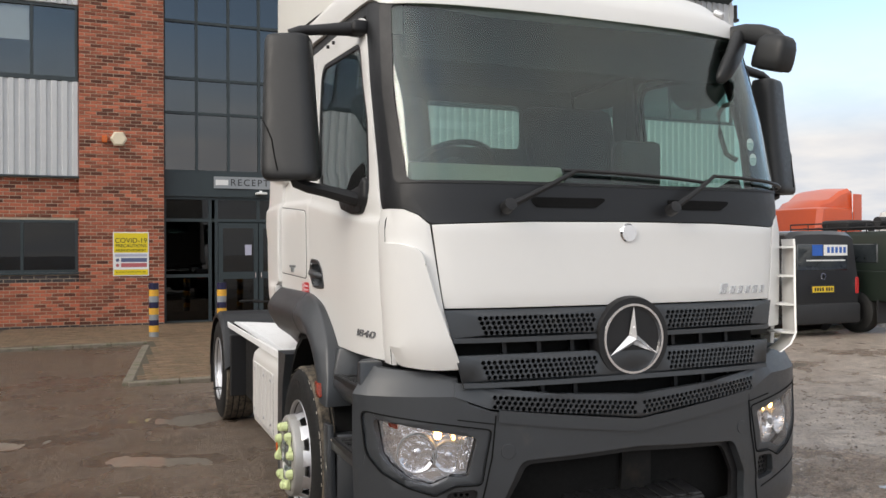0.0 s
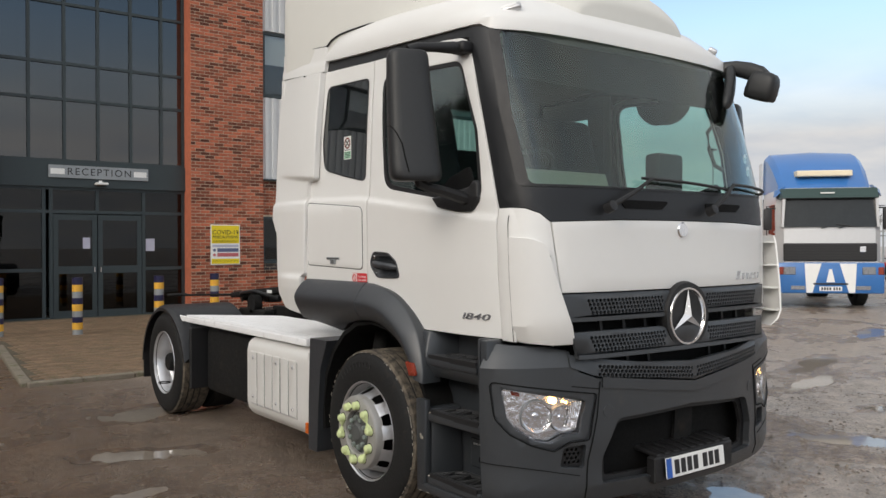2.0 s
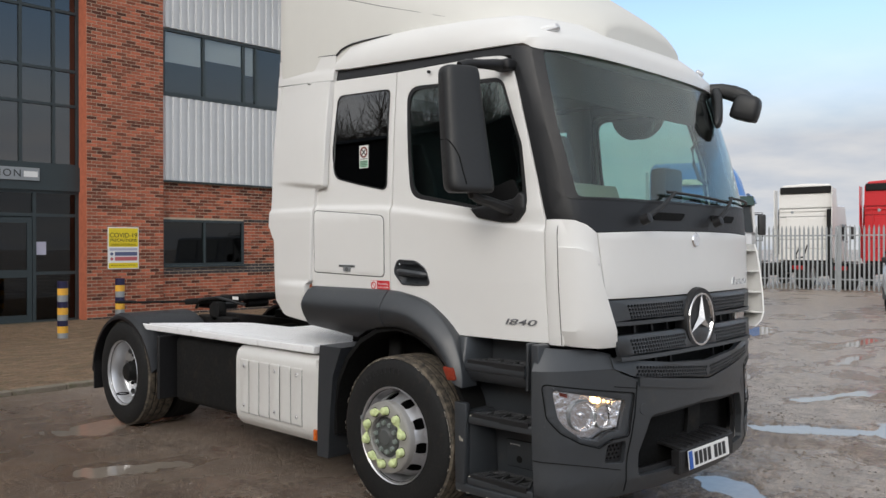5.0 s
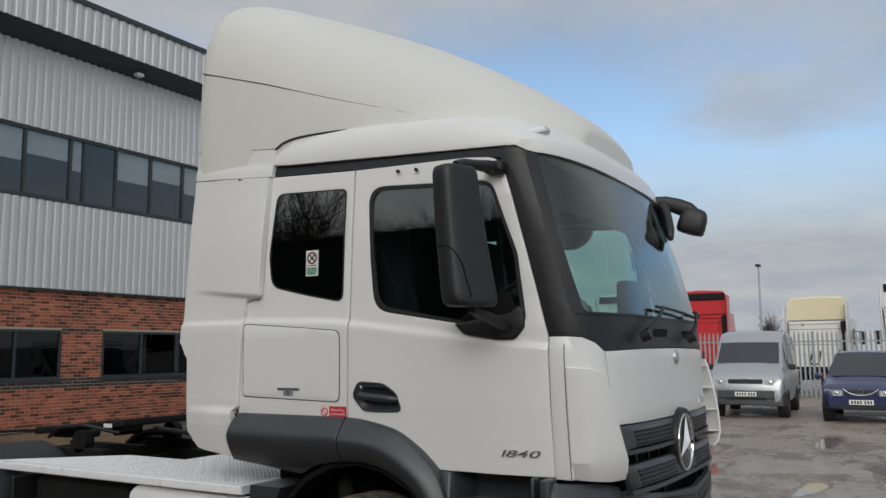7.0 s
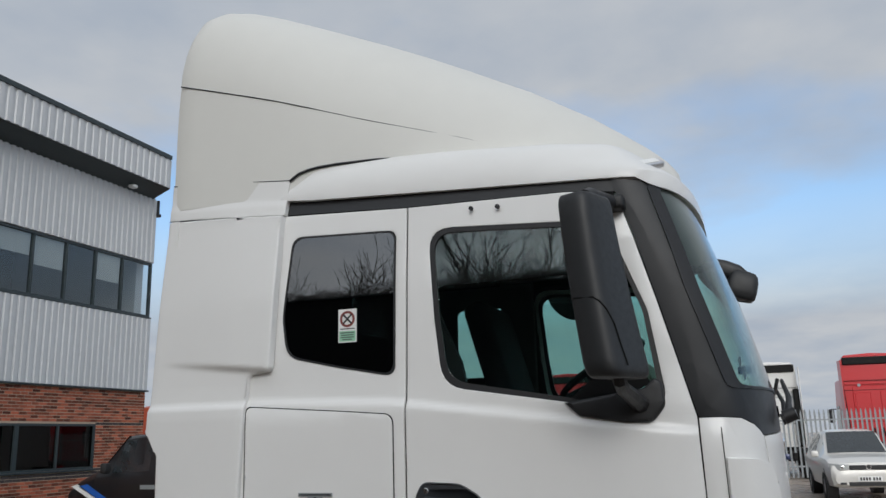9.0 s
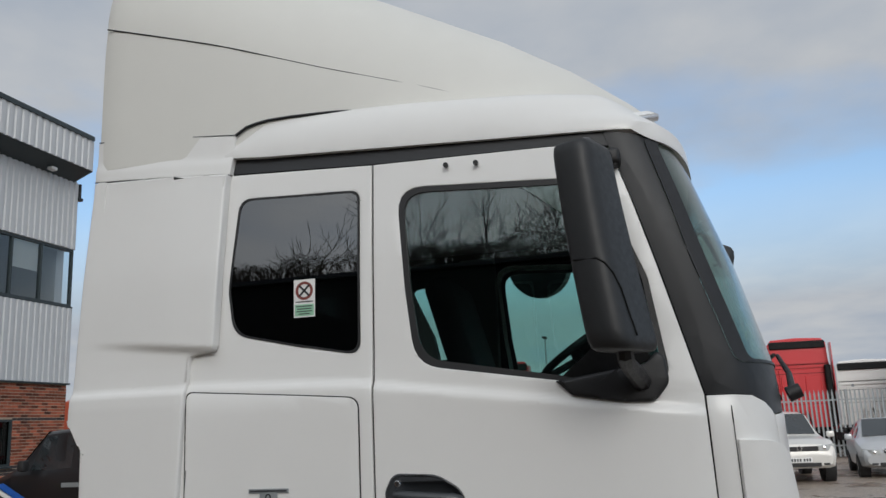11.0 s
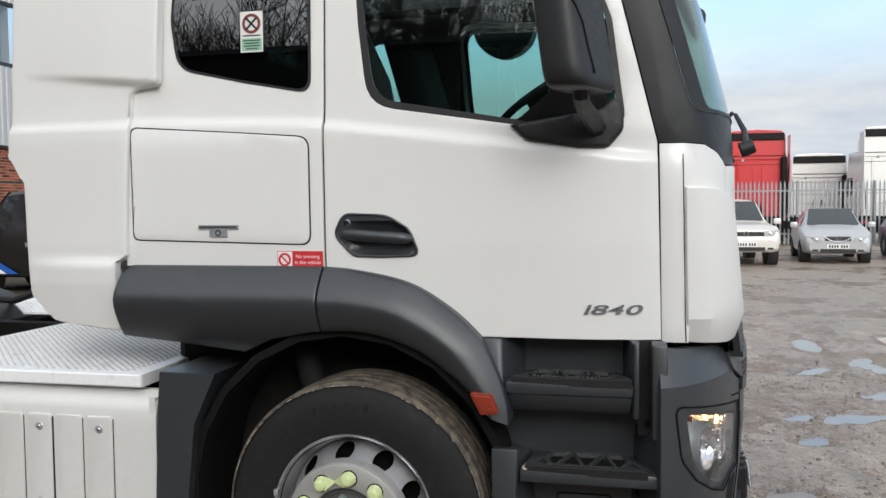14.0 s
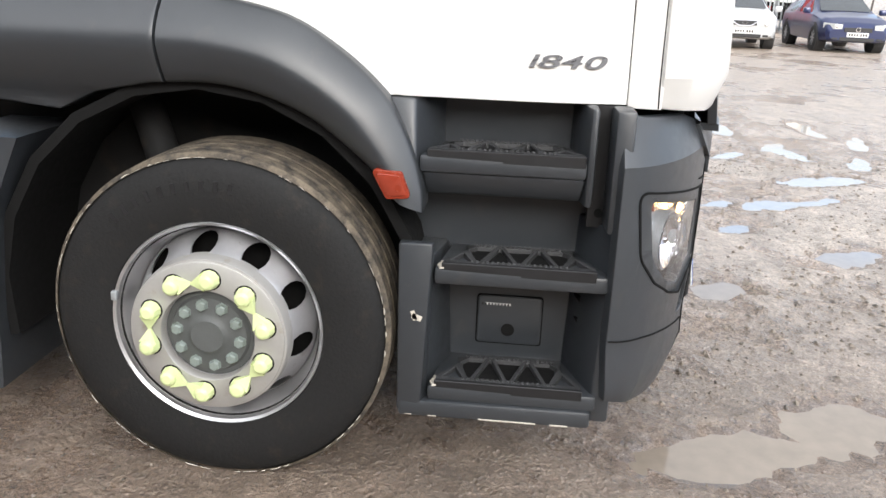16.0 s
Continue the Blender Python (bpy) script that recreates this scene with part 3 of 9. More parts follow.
def wall_slab(x0, x1, y0, y1, z0, z1):
    return bx(x0, x1, y0, y1, z0, z1)


def window_strip(name, x0, x1, z0, z1, y, bays, label, blind=(), rail=None, pane=None):
    """A framed ribbon window with its panes, standing in the wall."""
    w = thing(name, label, "window", pose(x0, y, z0), kind="structure")
    width, h, f = x1 - x0, z1 - z0, 0.055
    fr = [bx(0, width, -0.03, 0.06, 0, f), bx(0, width, -0.03, 0.06, h - f, h)]
    edges = [0.0] + list(bays) + [width]
    for k, e in enumerate(edges):
        a = 0 if k == 0 else (e - f if k == len(edges) - 1 else e - f / 2)
        fr.append(bx(a, a + f, -0.032, 0.062, f, h - f))
    if rail:
        fr.append(bx(f, width - f, -0.028, 0.058, rail, rail + 0.05))
    part("window_frame", join(*fr), M_FRAME, w, "slate-grey metal frame")
    part("window_sill", bx(-0.03, width + 0.03, -0.07, 0.0, -0.045, -0.003, 0.006), M_FRAME, w)
    for k in range(len(edges) - 1):
        a, b = edges[k] + f / 2, edges[k + 1] - f / 2
        part("pane", bx(a, b, 0.012, 0.018, f * 0.9, h - f * 0.9), pane or M_GLASS_OFFICE, w, smooth=0)
        if k in blind:
            part("blind", bx(a + 0.02, b - 0.02, 0.05, 0.055, h * (0.62 if k % 2 else 0.50), h - f), M_BLIND, w, "half-drawn white roller blind", smooth=0)
    return w


def brick_field(name, x0, x1, z0, z1, y, label, skip=(), length=0.212, height=0.062, joint=0.013, mat=None, dark_rows=()):
    """Brickwork facing -y as one joined mesh of single bricks over a mortar bed."""
    verts, faces, mats = [], [], []
    rnd = random.Random(len(name) * 7 + int(x0 * 10))
    row, z = 0, z0
    course, unit = height + joint, length + joint
    while z + height <= z1 + 0.02:
        x = x0 - (unit / 2 if row % 2 else 0)
        while x < x1:
            a, b = max(x, x0), min(x + length, x1)
            t = min(z + height, z1)
            runs = [(a, b)]
            for s0, s1, t0, t1 in skip:
                if z + height > t0 and z < t1:
                    runs = [r for u, v in runs for r in ((u, min(v, s0)), (max(u, s1), v)) if r[1] - r[0] > 0.02]
            for a, b in runs:
                if b - a < 0.03:
                    continue
                d = 0.010 + rnd.uniform(-0.003, 0.003)
                i = len(verts)
                e = 0.004
                verts += [(a, y, z), (b, y, z), (b, y, t), (a, y, t), (a + e, y - d, z + e), (b - e, y - d, z + e), (b - e, y - d, t - e), (a + e, y - d, t - e)]
                faces += [(i + 4, i + 5, i + 6, i + 7), (i, i + 1, i + 5, i + 4), (i + 1, i + 2, i + 6, i + 5), (i + 2, i + 3, i + 7, i + 6), (i + 3, i, i + 4, i + 7)]
                mats += [1 if row in dark_rows else 0] * 5
            x += unit
        z += course
        row += 1
    me = bpy.data.meshes.new(name)
    me.from_pydata(verts, [], faces)
    me.materials.append(mat or M_BRICK)
    me.materials.append(M_BRICKDARK)
    me.polygons.foreach_set("material_index", mats)
    ob = new(name, me)
    return ob


def office():
    b = thing("office_building", "two-storey red brick office with white metal cladding and slate-grey windows", "building", kind="structure")
    piers = [(-2.80, -1.12), (2.92, 4.70)]
    sides = [(WALL_START, -2.80), (4.70, WALL_END)]
    low = {0: [(-10.6, -8.4), (-6.4, -4.95), (-4.95, -2.83)], 1: [(4.73, 6.95), (8.02, 10.3), (10.3, 12.75)]}
    low_gaps = {0: [(-10.6, -8.4), (-6.4, -2.83)], 1: [(4.73, 6.95), (8.02, 12.75)]}
    # brick walls below the cladding, with real openings
    for k, (x0, x1) in enumerate(sides):
        slabs = [wall_slab(x0, x1, WY + 0.12, WY + 0.40, -0.3, Z_LOW0), wall_slab(x0, x1, WY + 0.12, WY + 0.40, Z_LOW1, Z_BAND)]
        xs = [x0] + [v for g in low_gaps[k] for v in g] + [x1]
        for a, c in zip(xs[::2], xs[1::2]):
            if c - a > 0.02:
                slabs.append(wall_slab(a, c, WY + 0.12, WY + 0.40, Z_LOW0, Z_LOW1))
        part("wall_low", join(*slabs), M_MORTAR, b, smooth=0)
        # upper wall behind the ribbon windows
        up = [wall_slab(x0, x1, WY + 0.12, WY + 0.40, Z_BAND, Z_WIN0), wall_slab(x0, x1, WY + 0.12, WY + 0.40, Z_WIN1, Z_TOP)]
        part("wall_upper", join(*up), M_CLAD, b, smooth=0)
        part("cladding_band", corrugated(x0, x1, Z_BAND, Z_WIN0 - 0.05, WY + 0.06), M_CLAD, b, "white ribbed metal cladding", smooth=0)
        part("cladding_top", corrugated(x0, x1, Z_WIN1 + 0.02, Z_TOP, WY + 0.06), M_CLAD, b, "white ribbed metal cladding, streaked", smooth=0)
        part("flashing", bx(x0, x1, WY + 0.0, WY + 0.12, Z_BAND - 0.04, Z_BAND - 0.002), M_FRAME, b, smooth=0)
    for x0, x1 in piers:
        part("pier", wall_slab(x0, x1, WY, WY + 0.9, -0.3, Z_TOP), M_MORTAR, b, smooth=0)
        for xs in (x0 - 0.006, x1 + 0.002):
            part("pier_return", wall_slab(xs, xs + 0.004, WY + 0.004, WY + 0.88, -0.3, Z_TOP), M_BRICK, b, smooth=0)
    part("wall_end", wall_slab(WALL_END - 0.28, WALL_END - 0.002, WY + 0.42, WY + 14, -0.3, Z_TOP), M_CLAD, b, smooth=0)
    part("wall_back", wall_slab(WALL_START, WALL_END, WY + 14, WY + 14.3, -0.3, Z_TOP), M_CLAD, b, smooth=0)
    part("wall_west", wall_slab(WALL_START + 0.002, WALL_START + 0.28, WY + 0.42, WY + 14, -0.3, Z_TOP), M_CLAD, b, smooth=0)
    # inner slabs carry the dimness of the rooms in their colour
    part("floor_slab", bx(WALL_START + 0.3, WALL_END - 0.3, WY + 0.95, WY + 13.9, 3.0, 3.3), M_ROOMSHADE, b, smooth=0)
    part("floor_ground", bx(WALL_START + 0.3, WALL_END - 0.3, WY + 0.95, WY + 13.9, -0.2, -0.02), M_ROOMSHADE, b, smooth=0)
    part("partition", bx(WALL_START + 0.3, WALL_END - 0.3, WY + 5.0, WY + 5.2, 0, Z_TOP - 0.1), M_ROOMSHADE, b, smooth=0)
    # roof with its overhanging fascia and sloped soffit
    part("roof", bx(WALL_START - 0.4, EAVE_END, WY - 0.56, WY + 14.6, EAVE + 0.85, EAVE + 0.97), M_FRAME, b, smooth=0)
    part("fascia", corrugated(WALL_START - 0.4, EAVE_END, EAVE, EAVE + 0.85, WY - 0.50, 0.24, 0.03), M_CLAD, b, "white ribbed fascia", smooth=0)
    sof = [(WY - 0.535, EAVE - 0.03), (WY + 0.11, Z_TOP - 0.03), (WY + 0.11, Z_TOP + 0.02), (WY - 0.43, EAVE + 0.02)]
    part("soffit", loft([[(x, y, z) for y, z in sof] for x in (WALL_START - 0.4, EAVE_END)]), M_FRAME, b, "dark sloped soffit", smooth=0)
    part("wall_head", bx(WALL_START, WALL_END - 0.01, WY + 0.12, WY + 0.40, Z_TOP + 0.002, EAVE + 0.84), M_CLAD, b, smooth=0)
    part("fascia_end", bx(EAVE_END + 0.002, EAVE_END + 0.05, WY - 0.50, WY + 14.3, EAVE, EAVE + 0.84), M_CLAD, b, smooth=0)
    part("gutter_pipe", join(cyl((WALL_END + 0.10, WY + 0.1, Z_TOP + 0.02), (WALL_END + 0.10, WY + 0.1, Z_TOP - 0.42), 0.05, 10), bx(WALL_END - 0.01, WALL_END + 0.16, WY + 0.02, WY + 0.18, Z_TOP - 0.46, Z_TOP - 0.38)), M_DARK, b)
    return b, piers, sides, low, low_gaps


OFFICE, PIERS, SIDES, LOW, LOW_GAPS = office()
window_strip("window_1", -11.1, -2.83, Z_WIN0, Z_WIN1, WY + 0.10, [1.1 * k for k in range(1, 7)] + [7.4], "ribbon window in slate-grey frames between white cladding", blind=(0, 1, 3, 4, 6))
window_strip("window_2", 4.73, 14.50, Z_WIN0, Z_WIN1, WY + 0.10, [1.07, 2.20, 2.56, 3.45, 4.50, 5.55, 6.60, 7.60, 8.60], "ribbon window in slate-grey frames between white cladding", blind=(0, 1, 2, 4, 5, 6, 8))
NEXT = 3
for k in (0, 1):
    for x0, x1 in LOW[k]:
        window_strip("window_%d" % NEXT, x0, x1, Z_LOW0, Z_LOW1, WY + 0.14, [(x1 - x0) / 2], "dark ground-floor window in a slate-grey frame", pane=M_GLASS_HALL)
        NEXT += 1


def brickwork():
    def put(ob, label=""):
        ob.parent = OFFICE
        tagged(ob, label=label, kind="stuff")
    for k, (x0, x1) in enumerate(PIERS):
        low_skip = [(x0 - 1, x1 + 1, 0.09, 2.80)] if k == 1 else []
        put(brick_field("pier_bricks", x0, x1, -0.05, Z_TOP, WY, "", skip=low_skip, dark_rows=(0, 1)), "red brick in stretcher bond")
    for k, (x0, x1) in enumerate(SIDES):
        put(brick_field("wall_bricks", x0, x1, -0.05, Z_BAND - 0.05, WY + 0.12, "", skip=[(a, c, Z_LOW0, Z_LOW1) for a, c in LOW_GAPS[k]], dark_rows=(0, 1, 14, 15, 16, 31)), "red brick with dark soldier bands")


def entrance():
    e = thing("door_1", "glazed reception entrance in slate-grey metal frames, doors shut", "door", pose(-1.12, WY + 0.45, 0), kind="structure")
    w, y0, y1 = 4.04, -0.04, 0.06
    H1, H2 = 2.30, 2.80
    f = 0.07
    fr = [bx(a, a + f, y0, y1, 0.0, H2) for a in (0.0, 0.98, 1.12, 3.06, w - f)]
    fr += [bx(0, w, y0 - 0.004, y1 + 0.004, H2, H2 + 0.06), bx(f, w - f, y0 + 0.003, y1 - 0.003, H1, H1 + 0.07), bx(f, w - f, y0 + 0.003, y1 - 0.003, 0, 0.08), bx(2.06, 2.13, y0 + 0.003, y1 - 0.003, H1 + 0.07, H2)]
    fr += [bx(f, 0.98, y0 + 0.003, y1 - 0.003, 1.05, 1.12), bx(3.13, w - f, y0 + 0.003, y1 - 0.003, 1.05, 1.12)]
    part("door_frame", join(*fr), M_FRAME, e, "slate-grey metal frame")
    for a, c in ((f, 0.98), (3.13, w - f)):
        for z0, z1 in ((0.08, 1.05), (1.12, H1), (H1 + 0.07, H2)):
            part("pane", bx(a, c, 0.0, 0.006, z0, z1), M_GLASS_HALL, e, smooth=0)
    for a, c in ((1.19, 2.06), (2.13, 3.06)):
        part("pane", bx(a, c, 0.0, 0.006, H1 + 0.07, H2), M_GLASS_HALL, e, smooth=0)
    for a, c, hx in ((1.20, 2.09, 2.03), (2.11, 3.05, 2.16)):
        s = 0.10
        leaf = part("door_leaf", join(bx(a, a + s, -0.03, 0.03, 0.02, H1 - 0.02), bx(c - s, c, -0.03, 0.03, 0.02, H1 - 0.02), bx(a + s, c - s, -0.028, 0.028, 0.02, 0.2), bx(a + s, c - s, -0.028, 0.028, H1 - 0.14, H1 - 0.02), bx(a + s, c - s, -0.028, 0.028, 1.0, 1.16)), M_FRAME, e)
        for z0, z1 in ((0.2, 1.0), (1.16, H1 - 0.14)):
            part("door_pane", bx(a + s, c - s, -0.004, 0.002, z0, z1), M_GLASS_HALL, leaf, smooth=0)
        part("door_handle", bx(hx - 0.012, hx + 0.012, -0.07, -0.03, 1.02, 1.14, 0.005), M_CHROME, leaf, "chrome pull handle")
    # lintel above, and the curtain wall of the stair hall
    part("lintel", bx(0.0, w, -0.10, 0.10, H2 + 0.062, 3.40), M_FRAME, e, "slate-grey metal panel", smooth=0)
    c = thing("window_0", "tall gridded curtain wall of dark glass in slate-grey mullions", "window", pose(-1.12, WY + 0.45, 3.40), kind="structure")
    hgt = Z_TOP - 3.40
    mull = [0.0, 0.70, 1.40, 2.09, 2.79, 3.47, w - 0.06]
    bars = [bx(a, a + 0.06, -0.05, 0.08, 0, hgt) for a in mull]
    rails = [0.0, 1.31, 2.08, 3.36, 4.13, hgt - 0.06]
    bars += [bx(a0 + 0.06, a1, -0.045, 0.075, z, z + 0.06) for z in rails for a0, a1 in zip(mull, mull[1:])]
    part("window_frame", join(*bars), M_FRAME, c, "slate-grey mullions")
    for a0, a1 in zip(mull, mull[1:]):
        for z0, z1 in zip(rails, rails[1:]):
            part("pane", bx(a0 + 0.055, a1 + 0.005, 0.0, 0.006, z0 + 0.055, z1 + 0.005), M_GLASS_DARK, c, smooth=0)


entrance()
for nx, nz, nw, nh in ((2.12, 1.62, 0.20, 0.28), (0.75, 1.66, 0.15, 0.24)):
    single("paper_notice", bx(nx - nw / 2, nx + nw / 2, WY + 0.425, WY + 0.428, nz - nh / 2, nz + nh / 2), M_BANDGREY, "small pale notice taped to the entrance glass", "notice", smooth=0)
part("hall_wall", bx(-1.1, 2.9, WY + 4.8, WY + 4.95, 0.0, Z_TOP), M_ROOMSHADE, OFFICE, smooth=0)


def reception_sign():
    s = thing("reception_sign", "silver reception sign with dark lettering above the doors", "sign", pose(1.01, WY + 0.335, 3.19))
    part("board", bx(-1.04, 1.04, -0.02, 0.0, -0.135, 0.135, 0.004), M_STEEL, s)
    text_mesh("lettering", "RECEPTION", 0.215, M_INK, s, pose(0, -0.022, 0, 90, 0, 0), 0.002, spacing=1.25)
    for x in (-0.86, 0.86):
        part("logo", bx(x - 0.14, x + 0.14, -0.024, -0.019, -0.06, 0.06), M_SIGNWHITE, s, smooth=0)
    single("sign_lamp", join(bx(-0.12, 0.12, -0.22, 0.0, 0, 0.05, 0.01), bx(-0.03, 0.03, -0.05, 0.0, 0.045, 0.10)), M_SIGNWHITE, "small white lamp under the reception sign", "lamp", pose(1.02, WY + 0.348, 2.925))


reception_sign()


def covid_sign(x, z):
    s = thing("notice_sign", "yellow and white precautions notice on the brick pier", "sign", pose(x, WY - 0.013, z))
    part("board", bx(-0.36, 0.36, -0.012, 0.0, -0.47, 0.47, 0.003), M_SIGNWHITE, s, smooth=0)
    part("header", bx(-0.34, 0.34, -0.015, -0.0122, 0.03, 0.45), M_YELLOW, s, smooth=0)
    part("footer", bx(-0.34, 0.34, -0.015, -0.0122, -0.45, -0.33), M_YELLOW, s, smooth=0)
    text_mesh("title", "COVID-19", 0.145, M_INK, s, pose(0, -0.017, 0.285, 90, 0, 0), 0.001, spacing=1.0)
    text_mesh("subtitle", "PRECAUTIONS", 0.094, M_INK, s, pose(0, -0.017, 0.175, 90, 0, 0), 0.001)
    part("band_grey", bx(-0.32, 0.32, -0.015, -0.0122, -0.055, 0.0), M_BANDGREY, s, smooth=0)
    part("band_blue", bx(-0.20, 0.32, -0.015, -0.0122, -0.17, -0.085), M_BANDBLUE, s, smooth=0)
    part("band_red", bx(-0.20, 0.32, -0.015, -0.0122, -0.28, -0.195), M_BANDRED, s, smooth=0)
    for k in range(2):
        part("icon", moved(lathe([(0, 0), (0.035, 0), (0.035, 0.003), (0, 0.003)], 14), pose(-0.27, -0.0122, -0.13 - 0.11 * k, 90)), M_BANDBLUE if k == 0 else M_BANDRED, s)
    for zz in (0.06, 0.085, -0.39):
        part("text_bar", bx(-0.3, 0.3, -0.015, -0.0122, zz, zz + 0.012), M_INK, s, smooth=0)


covid_sign(-1.79, 1.58)
covid_sign(3.73, 1.62)


def alarm_box():
    a = thing("alarm_box", "cream hexagonal alarm box with an amber beacon on brickwork", "alarm", pose(-2.03, WY - 0.013, 4.03))
    part("cover", moved(lathe([(0, 0), (0.17, 0), (0.17, 0.06), (0.13, 0.09), (0, 0.09)], 6), pose(0, 0, 0, 90)), M_CREAM, a, "cream cover", smooth=0)
    part("beacon", bx(-0.33, -0.22, -0.09, 0, -0.09, 0.05, 0.015), M_ORANGE_R, a)


alarm_box()
for lx in (8.5, 13.2):
    single("soffit_lamp", bx(lx - 0.1, lx + 0.1, WY - 0.30, WY - 0.12, Z_TOP - 0.02, Z_TOP + 0.07, 0.02), M_SIGNWHITE, "small white lamp under the eaves", "lamp")


# ---- forecourt: paving, kerb and bollards ----
PZ = 0.045


def forecourt():
    p = thing("pavement", "tan block-paved forecourt with a stone edging", "pavement", kind="structure")
    outline = [(-2.02, 6.02), (-1.60, 10.75), (-16, 9.6), (-16, WY + 0.5), (16.0, WY + 0.5), (16.0, 9.3), (6.0, 6.3)]
    bm = bmesh.new()
    top = [bm.verts.new((x, y, PZ)) for x, y in outline]
    low = [bm.verts.new((x, y, -0.15)) for x, y in outline]
    bm.faces.new(top)
    for k in range(len(top)):
        bm.faces.new((top[k], low[k], low[(k + 1) % len(top)], top[(k + 1) % len(top)]))
    part("paving_bed", bm, M_PAVEJ, p, smooth=0)
    kerbs = []
    for a, c in ((0, 1), (1, 2), (0, 6), (5, 6)):
        A, B = Vector((*outline[a], 0)), Vector((*outline[c], 0))
        d = (B - A).normalized()
        n = int((B - A).length / 0.6)
        for k in range(n):
            q = A + d * (0.6 * k + 0.3)
            kerbs.append(moved(bx(-0.295, 0.295, -0.06, 0.06, -0.1, PZ + 0.012, 0.012), Matrix.Translation(q) @ Matrix.Rotation(math.atan2(d.y, d.x), 4, "Z")))
    part("kerb", join(*kerbs), M_KERB, p, "worn mossy edging stones")
    tagged(p.children[-1], kind="stuff")
    return p


PAVEMENT = forecourt()


def bollard(x, y):
    b = thing("bollard", "round bollard banded navy, yellow and silver", "bollard", pose(x, y, PZ), group="bollards before the entrance")
    part("post", lathe([(0, 0), (0.085, 0), (0.085, 0.99), (0.075, 1.0), (0, 1.0)], 20), M_STEEL, b)
    navy = material("band_navy", (0.012, 0.012, 0.05), 0.4) if "band_navy" not in bpy.data.materials else bpy.data.materials["band_navy"]
    yel = material("band_yellow", (0.75, 0.40, 0.05), 0.4) if "band_yellow" not in bpy.data.materials else bpy.data.materials["band_yellow"]
    for k, (z0, z1, m) in enumerate(((0.88, 1.003, navy), (0.76, 0.88, yel), (0.54, 0.65, navy), (0.42, 0.54, yel), (0.22, 0.32, navy), (0.10, 0.22, yel))):
        part("band", lathe([(0.07, z0), (0.087, z0), (0.087, z1), (0.07 if z1 < 1 else 0, z1)], 20), m, b, "navy band" if m == navy else "yellow band")


for bxx, byy in ((-1.46, 11.55), (-0.30, 11.05), (1.10, 11.0), (2.36, 11.5)):
    bollard(bxx, byy)

# ---- the lorry: origin on the ground under the front axle, nose towards -y ----
TRUCK = thing("lorry_tractor", "white day-cab lorry tractor with grey plastic skirts on muddy gravel", "lorry")
AXLE_R = 3.71
RT = 0.476                                # tyre radius


def side_w(y, z):
    w = interp(z, [(0.9, 1.115), (1.12, 1.125), (1.45, 1.145), (1.85, 1.15), (2.0, 1.14), (2.4, 1.125), (2.78, 1.10), (2.9, 1.08), (3.0, 1.05)])
    if y < -0.7:
        w -= 0.05 * ((-0.7 - y) / 0.38) ** 2
    crease = 1.745 + 0.125 * (min(y, 0.2) + 1.07) + 0.03 * max(0, y - 0.2)
    k = min(max((z - crease + 0.015) / 0.03, 0), 1)
    return w - 0.016 * k * k * (3 - 2 * k)


def side_map(sgn):
    return lambda y, z, d: (sgn * (side_w(y, z) - d), y, z)


A_LINE = [(0.9, -1.08), (1.8, -1.065), (2.03, -1.008), (2.26, -0.950), (2.52, -0.880), (2.69, -0.825), (2.82, -0.785), (3.1, -0.785)]
NOSE = [(0.95, -1.43), (1.2, -1.40), (1.69, -1.385), (1.73, -1.385), (1.9, -1.375), (2.3, -1.27), (2.76, -1.11), (2.80, -1.13), (2.9, -1.09), (3.0, -0.98)]


def plan_table(n, w, d):
    pts = []
    for k in range(401):
        a = math.pi / 2 * k / 400
        pts.append((math.sin(a) ** (2 / n), math.cos(a) ** (2 / n)))
    s, out = 0.0, [(0.0, *pts[0])]
    for p, q in zip(pts, pts[1:]):
        s += math.hypot((q[0] - p[0]) * w, (q[1] - p[1]) * d)
        out.append((s, *q))
    return np.array(out)


CAB_T = plan_table(3.0, 1.09, 0.33)
PM = float(CAB_T[-1, 0])


def p_of_x(x, table=CAB_T, w=1.09):
    return float(np.interp(abs(x) / w, table[:, 1], table[:, 0])) * (1 if x >= 0 else -1)


def front_point(p, z):
    a = abs(p)
    fx, fd = float(np.interp(a, CAB_T[:, 0], CAB_T[:, 1])), float(np.interp(a, CAB_T[:, 0], CAB_T[:, 2]))
    ya, yf = interp(z, A_LINE), interp(z, NOSE)
    return Vector(((1 if p >= 0 else -1) * side_w(ya, z) * fx, ya + (yf - ya) * fd, z))


def front_map(p, z, d):
    q = front_point(p, z)
    if d:
        a, b = front_point(p - 0.01, z), front_point(p + 0.01, z)
        t = (b - a).normalized()
        q = q + Vector((-t.y, t.x, 0)) * d
    return q


BUMP_T = plan_table(1.9, 1.235, 0.46)
BPM = float(BUMP_T[-1, 0])
BUMP_NOSE = [(0.2, -1.36), (0.27, -1.415), (0.36, -1.452), (0.44, -1.448), (0.60, -1.462), (0.985, -1.460), (1.12, -1.395)]
BUMP_W = [(0.2, 1.19), (0.27, 1.215), (0.36, 1.232), (0.46, 1.225), (0.70, 1.235), (0.985, 1.233), (1.12, 1.145)]


def bumper_point(p, z):
    a = abs(p)
    fx, fd = float(np.interp(a, BUMP_T[:, 0], BUMP_T[:, 1])), float(np.interp(a, BUMP_T[:, 0], BUMP_T[:, 2]))
    yf = interp(z, BUMP_NOSE)
    return Vector(((interp(z, BUMP_W) + 0.045) * fx if p >= 0 else -interp(z, BUMP_W) * fx, -1.03 + (yf + 1.03) * fd, z))


